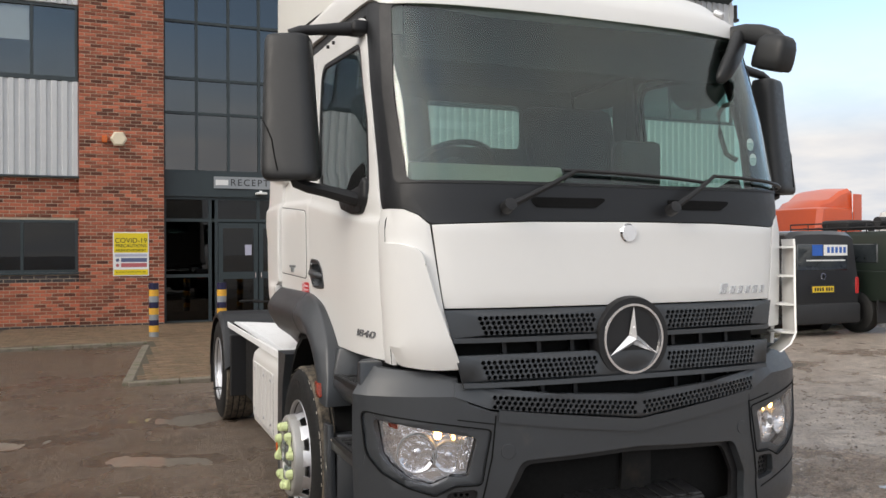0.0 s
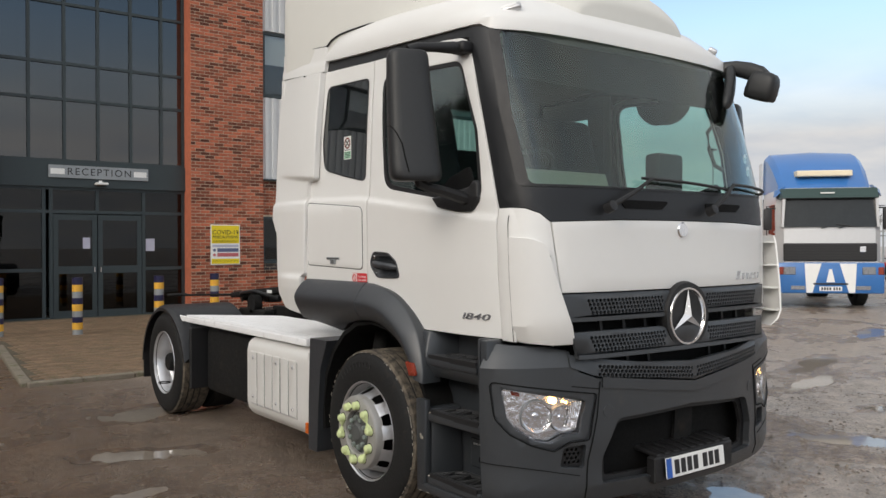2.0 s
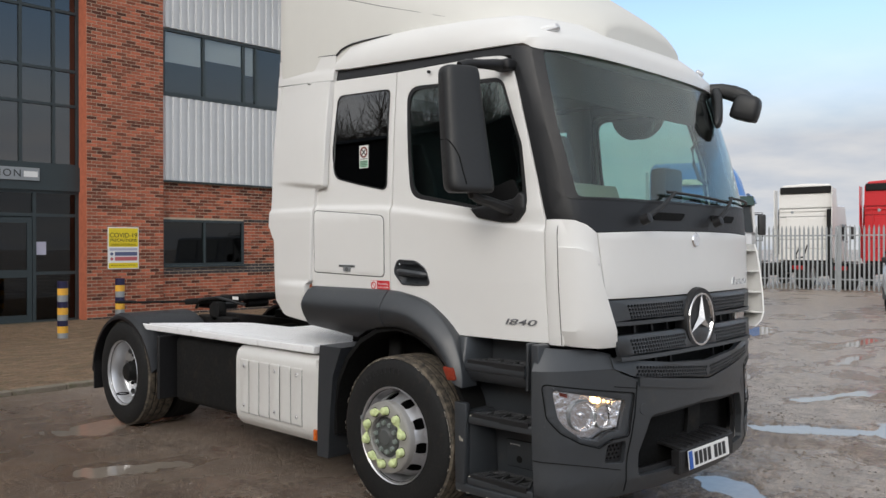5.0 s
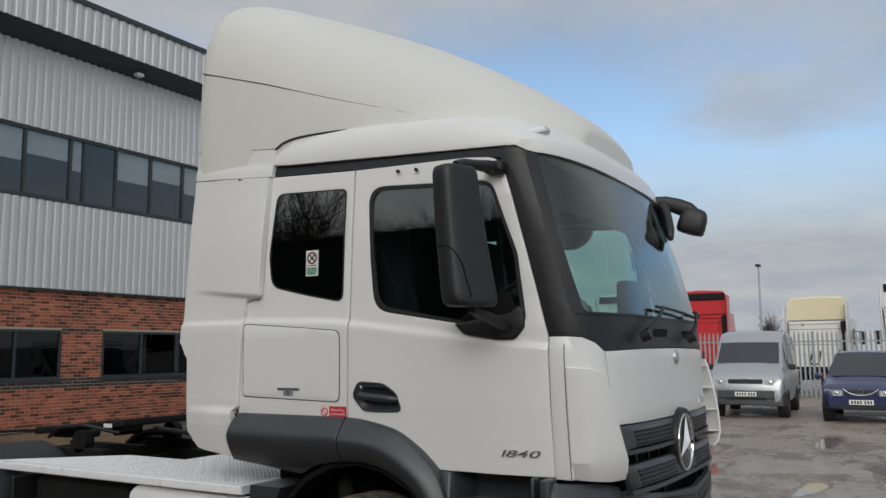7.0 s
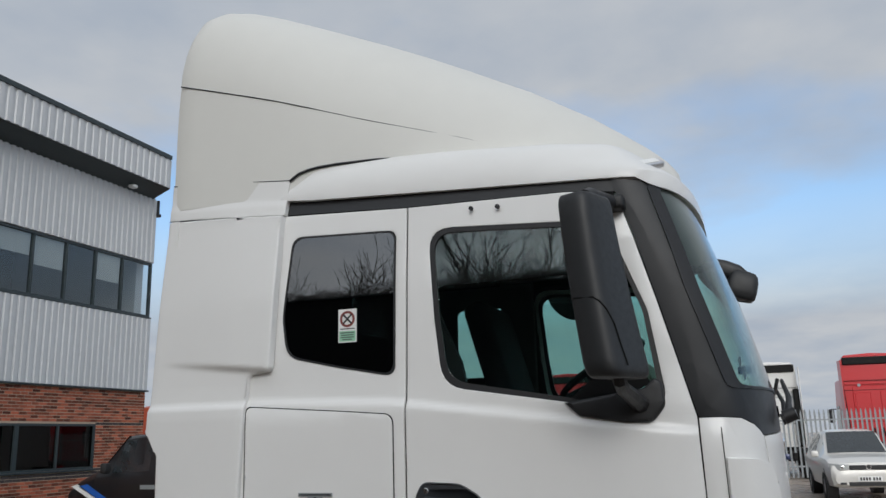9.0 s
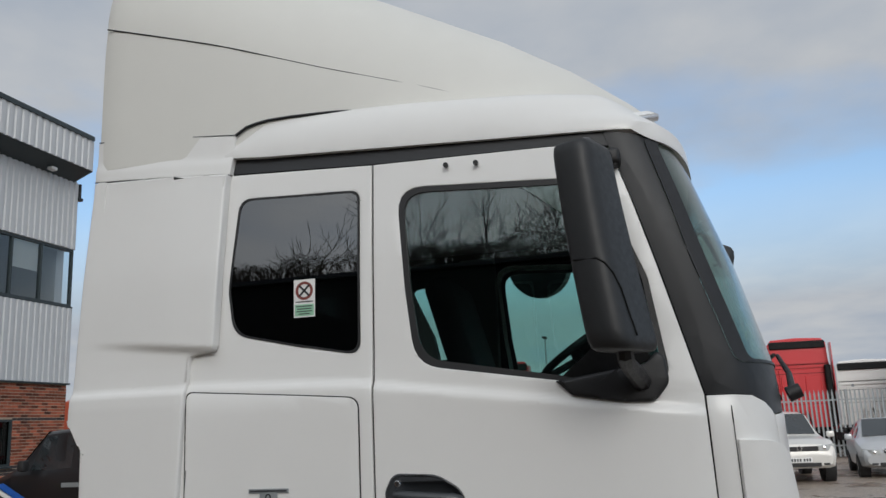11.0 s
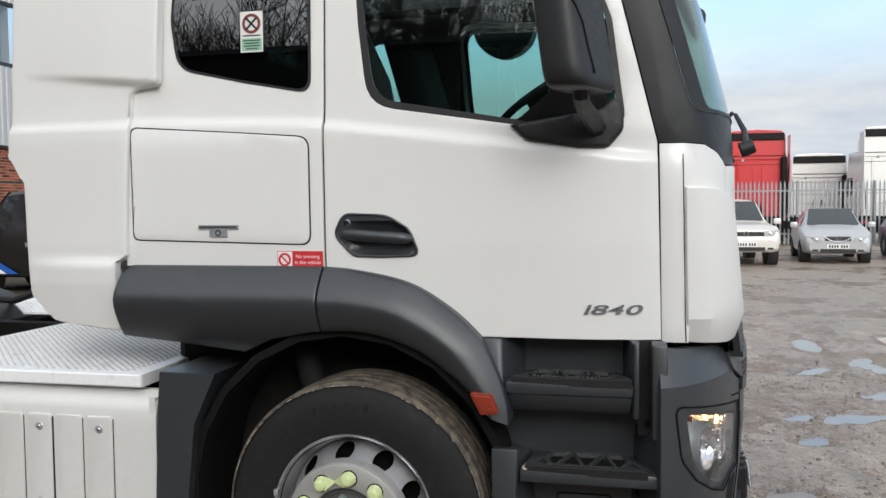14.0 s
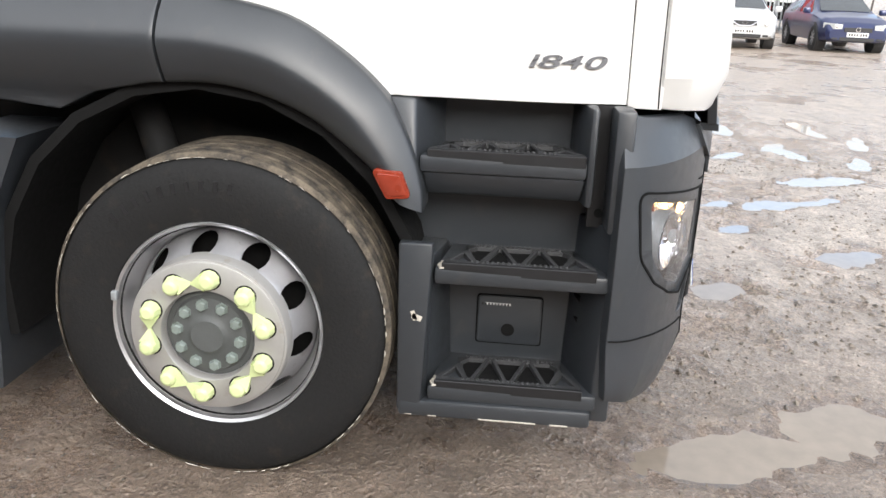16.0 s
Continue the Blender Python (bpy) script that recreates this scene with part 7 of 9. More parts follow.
def chassis():
    for s in (-1, 1):
        part("chassis_rail", bx(s * 0.40 - 0.04, s * 0.40 + 0.04, -0.9, 4.65, 0.62, 0.90, 0.006), M_CHASSIS, TRUCK, "black chassis rail")
        # rear wing over the twin wheels
        rings = []
        for k in range(15):
            a = radians(14 + 162 * k / 14)
            c, n = math.cos(a), math.sin(a)
            y0, z0 = AXLE_R - 0.60 * c, 0.42 + 0.585 * n
            y1, z1 = AXLE_R - 0.625 * c, 0.42 + 0.612 * n
            rings.append([(s * 1.245, y0, z0 - 0.03), (s * 1.245, y1, z1 - 0.03), (s * 1.21, y1, z1), (s * 0.58, y1, z1), (s * 0.58, y0, z0), (s * 1.21, y0, z0)])
        part("rear_wing", loft(rings), M_PILLAR, TRUCK, "black plastic rear wing")
        part("wing_panel", bx(min(s * 0.58, s * 1.20), max(s * 0.58, s * 1.20), AXLE_R - 0.64, AXLE_R - 0.60, 0.30, 0.86, 0.01), M_DARK, TRUCK, "black front mud flap")
        part("rear_flap", bx(min(s * 0.60, s * 1.24), max(s * 0.60, s * 1.24), AXLE_R + 0.585, AXLE_R + 0.605, 0.26, 0.62, 0.005), M_DARK, TRUCK, "black rubber mud flap")
        # tank and its boxes, dark, behind the side panel
        part("fuel_tank", bx(min(s * 0.50, s * 1.08), max(s * 0.50, s * 1.08), 0.95, 3.0, 0.29, 0.86, 0.05, 3), M_CHASSIS, TRUCK, "black tank")
        # tail lamp
        part("tail_lamp", bx(min(s * 0.60, s * 0.92), max(s * 0.60, s * 0.92), AXLE_R + 0.66, AXLE_R + 0.74, 0.70, 0.84, 0.01), M_RED, TRUCK, "red tail lamp")
    for y in (0.3, 1.5, 2.4, 3.2, 4.6):
        part("cross_member", bx(-0.37, 0.37, y - 0.05, y + 0.05, 0.66, 0.86), M_CHASSIS, TRUCK)
    part("engine", bx(-0.80, 0.80, -0.95, 0.95, 0.45, 1.12, 0.05), M_CHASSIS, TRUCK, "dark engine block under the cab")
    part("front_axle", join(cyl((-0.95, 0, 0.45), (0.95, 0, 0.45), 0.07, 12)), M_CHASSIS, TRUCK)
    part("rear_axle", join(cyl((-0.9, AXLE_R, RT), (0.9, AXLE_R, RT), 0.09, 12), bx(-0.25, 0.25, AXLE_R - 0.25, AXLE_R + 0.25, 0.28, 0.70, 0.1, 2)), M_CHASSIS, TRUCK)
    part("air_duct", tube([(-0.78, 0.42, 1.15), (-0.92, 0.30, 1.02), (-1.0, 0.22, 0.88)], 0.05, 12), M_CHASSIS, TRUCK, "ribbed rubber hose")
    # fifth wheel coupling
    def tilted(bm):
        return moved(bm, pose(0, 3.3, 1.15, -5))
    fw = part("coupling", join(tilted(bx(-0.42, 0.42, -0.42, 0.18, -0.03, 0.03, 0.02, 2)), tilted(bx(-0.42, -0.10, 0.17, 0.75, -0.035, 0.025, 0.02, 2)), tilted(bx(0.10, 0.42, 0.17, 0.75, -0.035, 0.025, 0.02, 2))), M_CHASSIS, TRUCK, "greasy black fifth-wheel coupling")
    for s in (-1, 1):
        part("coupling_pedestal", join(bx(s * 0.45 - 0.05, s * 0.45 + 0.05, 3.02, 3.62, 0.88, 0.98, 0.01), cyl((s * 0.42, 3.32, 1.03), (s * 0.50, 3.32, 1.03), 0.09, 18)), M_CHASSIS, fw)
    part("coupling_jaw", join(cyl((-0.12, 3.36, 1.09), (0.12, 3.36, 1.09), 0.05, 14), bx(-0.30, -0.16, 3.75, 4.02, 1.02, 1.09, 0.015), bx(-0.10, 0.06, 3.78, 3.98, 1.00, 1.07, 0.015)), M_DARK, fw)
    part("coupling_hose", tube([(-0.36, 3.0, 1.10), (-0.48, 3.3, 1.16), (-0.44, 3.7, 1.12), (-0.30, 4.0, 1.02)], 0.016, 8), M_DARK, fw)
    part("coupling_label", bx(-0.425, -0.4215, 3.02, 3.12, 1.145, 1.175), M_SIGNWHITE, fw, "small pale label", 0)
    part("release_handle", join(tube([(-0.34, 3.9, 1.09), (-0.60, 4.25, 1.08), (-0.80, 4.52, 1.07)], 0.012, 8), tube([(-0.80 + 0.10 * math.cos(a), 4.55 + 0.07 * math.sin(a), 1.075) for a in np.linspace(0, 6.28, 15)], 0.012, 8)), M_CHASSIS, fw, "steel pull handle of the coupling")
    part("air_line", tube([(-0.15, 1.45, 1.75), (-0.2, 1.8, 1.25), (-0.15, 2.3, 1.10), (-0.1, 2.9, 1.12)], 0.02, 8), M_DARK, TRUCK, "black coiled air line")
    part("exhaust_box", bx(0.25, 0.95, 1.05, 1.5, 0.6, 1.05, 0.04, 2), M_STEEL, TRUCK)


def deck(sgn):
    z = 0.950
    outer = 1.17

    def plate_of(pts):
        top = [(sgn * x, y, z) for x, y in pts]
        return loft([[(a, b, e - 0.012) for a, b, e in top], top])
    dk = part("deck_plate", plate_of([(outer, 0.875), (0.45, 0.905), (0.45, 2.75), (outer - 0.05, 3.42)]), M_ALU, TRUCK, "punched aluminium deck plate", 0)
    if sgn < 0:
        part("catwalk_plate", plate_of([(0.449, 0.905), (-0.449, 0.92), (-0.449, 2.15), (0.449, 2.15)]), M_ALU, dk, "punched plate over the frame rails", 0)
    part("deck_lip", bx(min(sgn * 1.168, sgn * 1.185), max(sgn * 1.168, sgn * 1.185), 0.868, 3.44, z - 0.050, z + 0.002, 0.006), M_ALU, dk)
    edge = [(1.168, 0.868), (1.168, 0.880), (0.46, 0.910), (0.46, 0.898)]
    part("deck_nose", loft([[(sgn * x, y, z - 0.05) for x, y in edge], [(sgn * x, y, z - 0.001) for x, y in edge]]), M_ALU, dk, smooth=0)
    # rows of turned-up rims; a dark disc paints the shade of each hole
    verts, faces = [], []
    y, row = 0.95, 0
    while y < 3.3:
        x = (-0.42 if sgn < 0 and 0.97 < y < 2.12 else 0.50) + (0.0175 if row % 2 else 0)
        lim = outer - 0.04 - 0.05 * (y - 0.9) / 2.5
        while x < lim:
            if y < 2.75 or x > 0.45 + (y - 2.75) * 1.0:
                i = len(verts)
                zz = z
                for r, h in ((0.0125, 0.0002), (0.0098, 0.0022), (0.0085, 0.0008)):
                    verts += [(sgn * (x + r * math.cos(math.pi * q / 4)), y + r * math.sin(math.pi * q / 4), zz + h) for q in range(8)]
                for q in range(8):
                    n = (q + 1) % 8
                    faces += [(i + q, i + n, i + 8 + n, i + 8 + q), (i + 8 + q, i + 8 + n, i + 16 + n, i + 16 + q)]
                faces.append(tuple(i + 16 + q for q in range(8)))
            x += 0.035
        y += 0.0175
        row += 1
    me = bpy.data.meshes.new("deck_perforation")
    me.from_pydata(verts, [], faces)
    me.materials.append(M_ALU)
    me.materials.append(M_CHASSIS)
    for p in me.polygons:
        p.material_index = 1 if len(p.vertices) == 8 else 0
    st = new("deck_perforation", me)
    st.parent = dk
    tagged(st, kind="stuff", label="rows of turned-up rims with dark discs painted as shaded holes")


def side_box():
    """The ribbed silver panel over the tank, on the driver's side."""
    y0, y1, z0, z1 = 0.80, 1.83, 0.275, 0.885
    def S(y, z, d):
        c = interp(z, [(z0, -0.06), (z0 + 0.05, -0.012), (z0 + 0.12, 0.0), (z1 - 0.10, 0.0), (z1 - 0.04, -0.014), (z1, -0.06)])
        return (-(1.195 + c - d), y, z)
    bxp = part("side_panel", panel(S, rrect(y0, y1, z0, z1, 0.03), (), 0.03, (0.2, 0.03)), M_BOXWHITE, TRUCK, "silver-white ribbed side panel")
    part("side_panel_end", bx(-1.19, -0.95, y0 + 0.004, y0 + 0.03, z0 + 0.02, z1 - 0.02), M_BOXWHITE, bxp)
    n = 6
    for k in range(n):
        a = y0 + 0.190 + k * 0.134
        part("rib", panel(S, rrect(a, a + 0.108, z0 + 0.10, z1 - 0.10, 0.012, 3), (), 0.02, (0.2, 0.05), 0.006, 0.004), M_BOXWHITE, bxp)
        part("rib_gap", panel(S, [(a - 0.0075, z0 + 0.10), (a - 0.0075 + (0.007 if k == 2 else 0.004), z0 + 0.10), (a - 0.0075 + (0.007 if k == 2 else 0.004), z1 - 0.11), (a - 0.0075, z1 - 0.11)], (), 0.004, (0.2, 0.1), 0.0012), M_SEAM_RECESS, bxp)
        if k in (0, 2, 5):
            for zz in (z0 + 0.16, z1 - 0.15):
                part("rivet_seat", cyl((-1.200, a + 0.054, zz), (-1.2035, a + 0.054, zz), 0.017, 18, bevel=0.002), M_SILVER, bxp)
                part("rivet", cyl((-1.202, a + 0.054, zz), (-1.2075, a + 0.054, zz), 0.0075, 12, bevel=0.002), M_CHROME, bxp)
        part("rib_foot", panel(S, [(a + 0.004, z0 + 0.103), (a + 0.104, z0 + 0.103), (a + 0.104, z0 + 0.109), (a + 0.004, z0 + 0.109)], (), 0.004, (0, 0), 0.009), M_SILVER, bxp, "", 0)
    part("side_reflector", bx(-1.205, -1.19, y0 + 0.012, y0 + 0.045, z0 + 0.03, z0 + 0.105, 0.003), M_ORANGE_R, bxp, "amber reflector")


def cab_inside():
    part("cab_floor", bx(-1.05, 1.05, -1.15, 0.86, 1.16, 1.22), M_CABIN, TRUCK, "dark cab floor")
    win = rrect(-0.14, 0.62, 2.36, 2.68, 0.06)
    part("cab_back", panel(lambda u, v, d: (u, 0.90 - d, v), [(-1.08, 1.2), (1.08, 1.2), (1.05, 2.95), (-1.05, 2.95)], [win], 0.04, (0, 0)), M_CABIN, TRUCK, "grey rear wall of the cab")
    part("rear_pane", panel(lambda u, v, d: (u, 0.88 - d, v), win, (), 0.004, (0, 0)), M_GLASS, TRUCK)
    part("headlining", bx(-1.0, 1.0, -0.80, 0.84, 2.80, 2.82), M_SEAT, TRUCK, "dark grey headlining")
    for s in (-1, 1):
        part("door_card", bx(min(s * 1.06, s * 1.09), max(s * 1.06, s * 1.09), -1.0, 0.1, 1.2, 1.80), M_CABIN, TRUCK)
        seat = part("seat", join(bx(s * 0.58 - 0.25, s * 0.58 + 0.25, -0.42, 0.10, 1.50, 1.68, 0.06, 2), bx(s * 0.58 - 0.20, s * 0.58 + 0.20, -0.35, 0.05, 1.2, 1.5)), M_SEAT, TRUCK, "dark cloth cab seat")
        part("backrest", moved(bx(-0.25, 0.25 if s < 0 else 0.41, -0.08, 0.08, 0.0, 0.98, 0.07, 3), pose(s * 0.58, 0.14 if s < 0 else 0.02, 1.62, -12 if s < 0 else -16)), M_SEAT, seat)
        part("belt_guide", moved(bx(-0.04, 0.04, -0.05, 0.05, 0.0, 0.6, 0.02, 2), pose(s * 0.84, 0.16, 1.7, -12)), M_DARK, seat)
    part("pillar_trim", bx(1.035, 1.065, 0.06, 0.30, 1.2, 2.78, 0.01), M_CABIN, TRUCK, "grey inner pillar trim")
    part("quarter_trim", panel(lambda u, v, d: (1.05 - d, u, v), [(0.12, 1.9), (0.80, 1.9), (0.80, 2.76), (0.12, 2.76)], [rpoly([(0.25, 2.14, 0.02), (0.62, 2.14, 0.06), (0.615, 2.61, 0.05), (0.25, 2.61, 0.02)])], 0.02, (0, 0)), M_CABIN, TRUCK, "grey inner quarter trim", 0)
    part("belt_pillar", panel(lambda u, v, d: (-0.93 - d, u, v), [(0.03, 2.31), (0.0, 2.232), (-0.074, 2.073), (-0.10, 1.95), (0.12, 1.95), (0.14, 2.31)], (), 0.03, (0, 0)), M_DARK, TRUCK, "black belt pillar", 0)
    # dashboard
    dash = [( -1.33, 1.86), (-1.05, 1.90), (-0.82, 1.86), (-0.72, 1.70), (-0.75, 1.25), (-1.2, 1.25), (-1.33, 1.6)]
    part("dashboard", loft([[(x, y * (1 - 0.06 * abs(x) ** 2), z) for y, z in dash] for x in np.linspace(-0.96, 0.96, 9)]), M_CABIN, TRUCK, "grey dashboard")
    part("dash_top", join(moved(bx(-0.42, 0.42, -0.02, 0.02, -0.055, 0.055, 0.015, 2), pose(-0.46, -0.86, 1.985, -20)), bx(-0.88, 0.88, -1.14, -0.86, 1.885, 1.925, 0.015, 2)), M_CABIN_LIGHT, TRUCK, "beige dashboard top")
    part("steering_wheel", moved(join(*[tube([(0.22 * math.cos(2 * math.pi * k / 32), 0.22 * math.sin(2 * math.pi * k / 32), 0) for k in range(33)], 0.016, 8), bx(-0.2, 0.2, -0.03, 0.03, -0.02, 0.02, 0.01), cyl((0, 0, -0.03), (0, 0, 0.02), 0.08, 16), cyl((0, 0, 0), (0, 0, -0.4), 0.03, 10)]), pose(-0.56, -0.63, 2.035, -32, 0, 0)), M_DARK, TRUCK, "black steering wheel")
    # dash screen, seen as a dark box on the passenger's side
    part("dash_box", bx(0.165, 0.41, -1.10, -0.98, 1.92, 2.165, 0.03, 2), M_DARK, TRUCK, "black box on the dashboard")
    # sun blind at the top of the windscreen
    part("sun_blind", bx(-0.93, 0.93, -0.93, -0.91, 2.52, 2.80, 0.008), M_SEAT, TRUCK, "dark grey sun blind")
    part("grab_rail", tube([(0.99, -0.965, 2.42), (0.965, -0.915, 2.412), (0.95, -0.885, 2.37), (0.95, -0.90, 2.25), (0.955, -0.94, 2.14), (0.985, -0.99, 2.10)], 0.014, 8), M_CABIN, TRUCK, "grey grab rail")


def front_mirror():
    """Kerb and ramp mirrors that hang before the passenger's corner of the windscreen."""
    def blade(stations, n=20):
        """A flattened arm: centre, half height and half thickness at each station."""
        rings = []
        for k, (p, hh, ht) in enumerate(stations):
            u, v = Vector(stations[max(k - 1, 0)][0]), Vector(stations[min(k + 1, len(stations) - 1)][0])
            d = (v - u).normalized()
            side = d.cross(Vector((0, 0, 1))).normalized()
            up = side.cross(d)
            rings.append([Vector(p) + side * (ht * math.copysign(abs(math.cos(t)) ** 0.7, math.cos(t))) + up * (hh * math.copysign(abs(math.sin(t)) ** 0.7, math.sin(t))) for t in [2 * math.pi * j / n for j in range(n)]])
        return loft(rings)
    part("kerb_mirror_arm", blade([((0.86, -0.97, 2.735), 0.050, 0.035), ((0.915, -1.03, 2.765), 0.052, 0.036), ((0.945, -1.11, 2.765), 0.050, 0.038), ((0.962, -1.19, 2.738), 0.056, 0.046), ((0.972, -1.26, 2.705), 0.056, 0.052), ((0.980, -1.32, 2.66), 0.040, 0.046)]), M_MIRROR, TRUCK, "black flattened mirror arm", 60)
    hd = part("kerb_mirror", loft([[(0.076 * k * math.copysign(abs(math.cos(t)) ** 0.5, math.cos(t)), 0.096 * k * math.copysign(abs(math.sin(t)) ** 0.5, math.sin(t)), z) for t in [2 * math.pi * j / 28 for j in range(28)]] for z, k in ((-0.086, 0.78), (-0.084, 0.88), (-0.072, 0.97), (-0.03, 1.0), (0.03, 0.96), (0.065, 0.86), (0.085, 0.68), (0.093, 0.40))]), M_MIRROR, TRUCK, "black kerb mirror housing", 60)
    hd.matrix_basis = pose(0.972, -1.285, 2.622, 18, 0, 10)
    part("kerb_mirror_rim", moved(lathe([(0.050, -0.090), (0.062, -0.089), (0.062, -0.084), (0.050, -0.085)], 24), pose(0, 0, 0)), M_DARK, hd)
    part("ramp_mirror", blade([((0.93, -1.075, 2.735), 0.062, 0.034), ((0.875, -1.115, 2.675), 0.068, 0.034), ((0.805, -1.155, 2.60), 0.056, 0.032), ((0.74, -1.185, 2.53), 0.046, 0.030), ((0.695, -1.20, 2.485), 0.030, 0.020), ((0.68, -1.20, 2.470), 0.010, 0.008)]), M_MIRROR, TRUCK, "black stay with the inner ramp mirror", 60)
    part("door_mirror", loft([[(1.30 + 0.02 * math.sin(math.pi * a), -0.37 + 0.39 * a, 2.70 - 0.17 * math.sin(math.pi * a) ** 0.6), (1.48, -0.37 + 0.39 * a, 2.70 - 0.15 * math.sin(math.pi * a) ** 0.6), (1.46, -0.37 + 0.39 * a, 2.72), (1.30, -0.37 + 0.39 * a, 2.72)] for a in np.linspace(0, 1, 17)]), M_DARK, TRUCK, "black kerb mirror over the passenger door")
    part("door_mirror_arm", tube([(1.09, -0.30, 2.735), (1.20, -0.26, 2.735), (1.34, -0.20, 2.715)], 0.026, 10), M_DARK, TRUCK, "black mirror arm")
    for z in (2.152, 2.072):
        q, o = front_map(p_of_x(0.86), z, 0.012), front_map(p_of_x(0.86), z, 0.03)
        part("windscreen_disc", moved(lathe([(0, 0.0), (0.032, 0.0), (0.032, 0.001), (0, 0.001)], 24), Matrix.Translation(q) @ (q - o).normalized().to_track_quat("Z", "Y").to_matrix().to_4x4()), M_PLATE_W, TRUCK, "pale paper disc behind the glass")


for sg in (-1, 1):
    cab_side(sg)
    mirror_main(sg)
    side_deflector(sg)
    skirts_and_arch(sg)
    boarding_steps(sg)
    deck(sg)
cab_front()
roof()
spoiler()
grille()
bumper()
wheels()
chassis()
side_box()
cab_inside()
front_mirror()


def lettering():
    def S(y, z):
        return side_w(y, z) + 0.0015
    for s in (-1, 1):
        rz = -90 if s < 0 else 90
        for ch, y, wd in (("1", -0.823, 2.2), ("8", -0.863, 2.5), ("4", -0.920, 2.35), ("0", -0.979, 2.5)):
            lean = math.degrees(math.atan2(side_w(y - 0.02, 1.225) - side_w(y + 0.02, 1.225), 0.04))
            text_mesh("model_number", ch, 0.046, M_DCHROME, TRUCK, pose(s * S(y, 1.227), y, 1.227, 90, 0, rz + s * lean), 0.003, shear=0.22, label="chrome model number", wide=wd, bold=0.0006)
    for x, h, w in ((0.545, 0.050, 0.026), (0.606, 0.036, 0.020), (0.660, 0.036, 0.018), (0.712, 0.036, 0.020), (0.768, 0.036, 0.020), (0.822, 0.036, 0.018)):
        q = [(x - w, 1.396), (x + w * 0.7, 1.396), (x + w * 0.7 + 0.35 * h, 1.396 + h), (x - w + 0.35 * h, 1.396 + h)]
        part("name_mark", panel(front_map, q, (), 0.004, (0, 0), 0.004, 0.001, 1), M_BADGE, TRUCK, "slanted chrome name mark", 0)
    # stickers on the driver's side
    st = part("no_smoking_sticker", bx(-0.001, 0.001, -0.09, 0.09, -0.032, 0.032), M_SIGNRED, TRUCK, "red and white no-smoking sticker", 0)
    st.matrix_basis = pose(-1.1435, 0.218, 1.397)
    part("sticker_white", bx(-0.0018, 0.0008, 0.03, 0.088, -0.03, 0.03), M_SIGNWHITE, st, smooth=0)
    part("sticker_ring", moved(lathe([(0.017, 0), (0.025, 0), (0.025, 0.001), (0.017, 0.001)], 20), pose(-0.0019, 0.06, 0, 0, -90, 0)), M_SIGNRED, st)
    part("sticker_bar", moved(bx(-0.0006, 0.0004, -0.02, 0.02, -0.003, 0.003), pose(-0.0024, 0.06, 0, 45)), M_SIGNRED, st, smooth=0)
    for k, line in enumerate(("No smoking", "in this vehicle")):
        text_mesh("sticker_text", line, 0.019, M_SIGNWHITE, st, pose(-0.0016, -0.03, 0.012 - 0.022 * k, 90, 0, -90), 0.0003)
    w = part("window_sticker", bx(-0.001, 0.001, -0.045, 0.045, -0.075, 0.075), M_SIGNWHITE, TRUCK, "white no-smoking window sticker", 0)
    w.matrix_basis = pose(-side_w(0.40, 2.24) - 0.003, 0.405, 2.245)
    part("window_sticker_ring", moved(lathe([(0.026, 0), (0.037, 0), (0.037, 0.001), (0.026, 0.001)], 24), pose(-0.0012, 0, 0.03, 0, -90, 0)), M_RINGINK, w)
    part("window_sticker_cross", moved(join(moved(bx(-0.0005, 0.0005, -0.03, 0.03, -0.004, 0.004), pose(0, 0, 0, 45)), moved(bx(-0.0005, 0.0005, -0.03, 0.03, -0.004, 0.004), pose(0, 0, 0, -45))), pose(-0.002, 0, 0.03)), M_INK, w, smooth=0)
    part("window_sticker_foot", bx(-0.0015, 0, -0.04, 0.04, -0.07, -0.024), M_SIGNGREEN, w, smooth=0)
    for k, (zz, hw) in enumerate(((-0.014, 0.036), (-0.032, 0.034), (-0.042, 0.030), (-0.052, 0.033), (-0.062, 0.024))):
        part("text_bar", bx(-0.002, -0.0005, -hw, hw, zz - 0.0022, zz + 0.0022), M_INK if k == 0 else M_GREY, w, smooth=0)


lettering()

# ---- yard fence ----
def fence():
    A, B = Vector((26.0, 12.0, 0)), Vector((29.6, -12.0, 0))
    d = (B - A).normalized()
    L = (B - A).length
    f = thing("palisade_fence", "galvanised steel palisade fence with pointed pales", "fence", Matrix.Translation(A) @ Matrix.Rotation(math.atan2(d.y, d.x), 4, "Z"), kind="structure")
    pale = bmesh.new()
    prof = [(-0.034, 0.0), (-0.012, 0.012), (0.012, 0.012), (0.034, 0.0)]
    def ring(z, k=1.0):
        return [(x * k, y, z) for x, y in prof] + [(x * k, y - 0.004, z) for x, y in prof[::-1]]
    pale = loft([ring(0.06), ring(2.28), ring(2.42, 0.15)])
    me = None
    n = int(L / 0.155)
    for k in range(n):
        if me is None:
            ob = part("pale", pale, M_STEEL, f, smooth=0)
            me = ob.data
        else:
            ob = new("pale", me)
            ob.parent = f
        ob.matrix_basis = pose(0.155 * k, 0, 0)
    for z in (0.42, 2.02):
        part("rail", bx(0, L, 0.015, 0.055, z, z + 0.05), M_STEEL, f, smooth=0)
    for k in range(int(L / 2.75) + 1):
        part("post", bx(2.75 * k - 0.05, 2.75 * k + 0.05, 0.06, 0.12, -0.1, 2.4), M_STEEL, f, smooth=0)


fence()

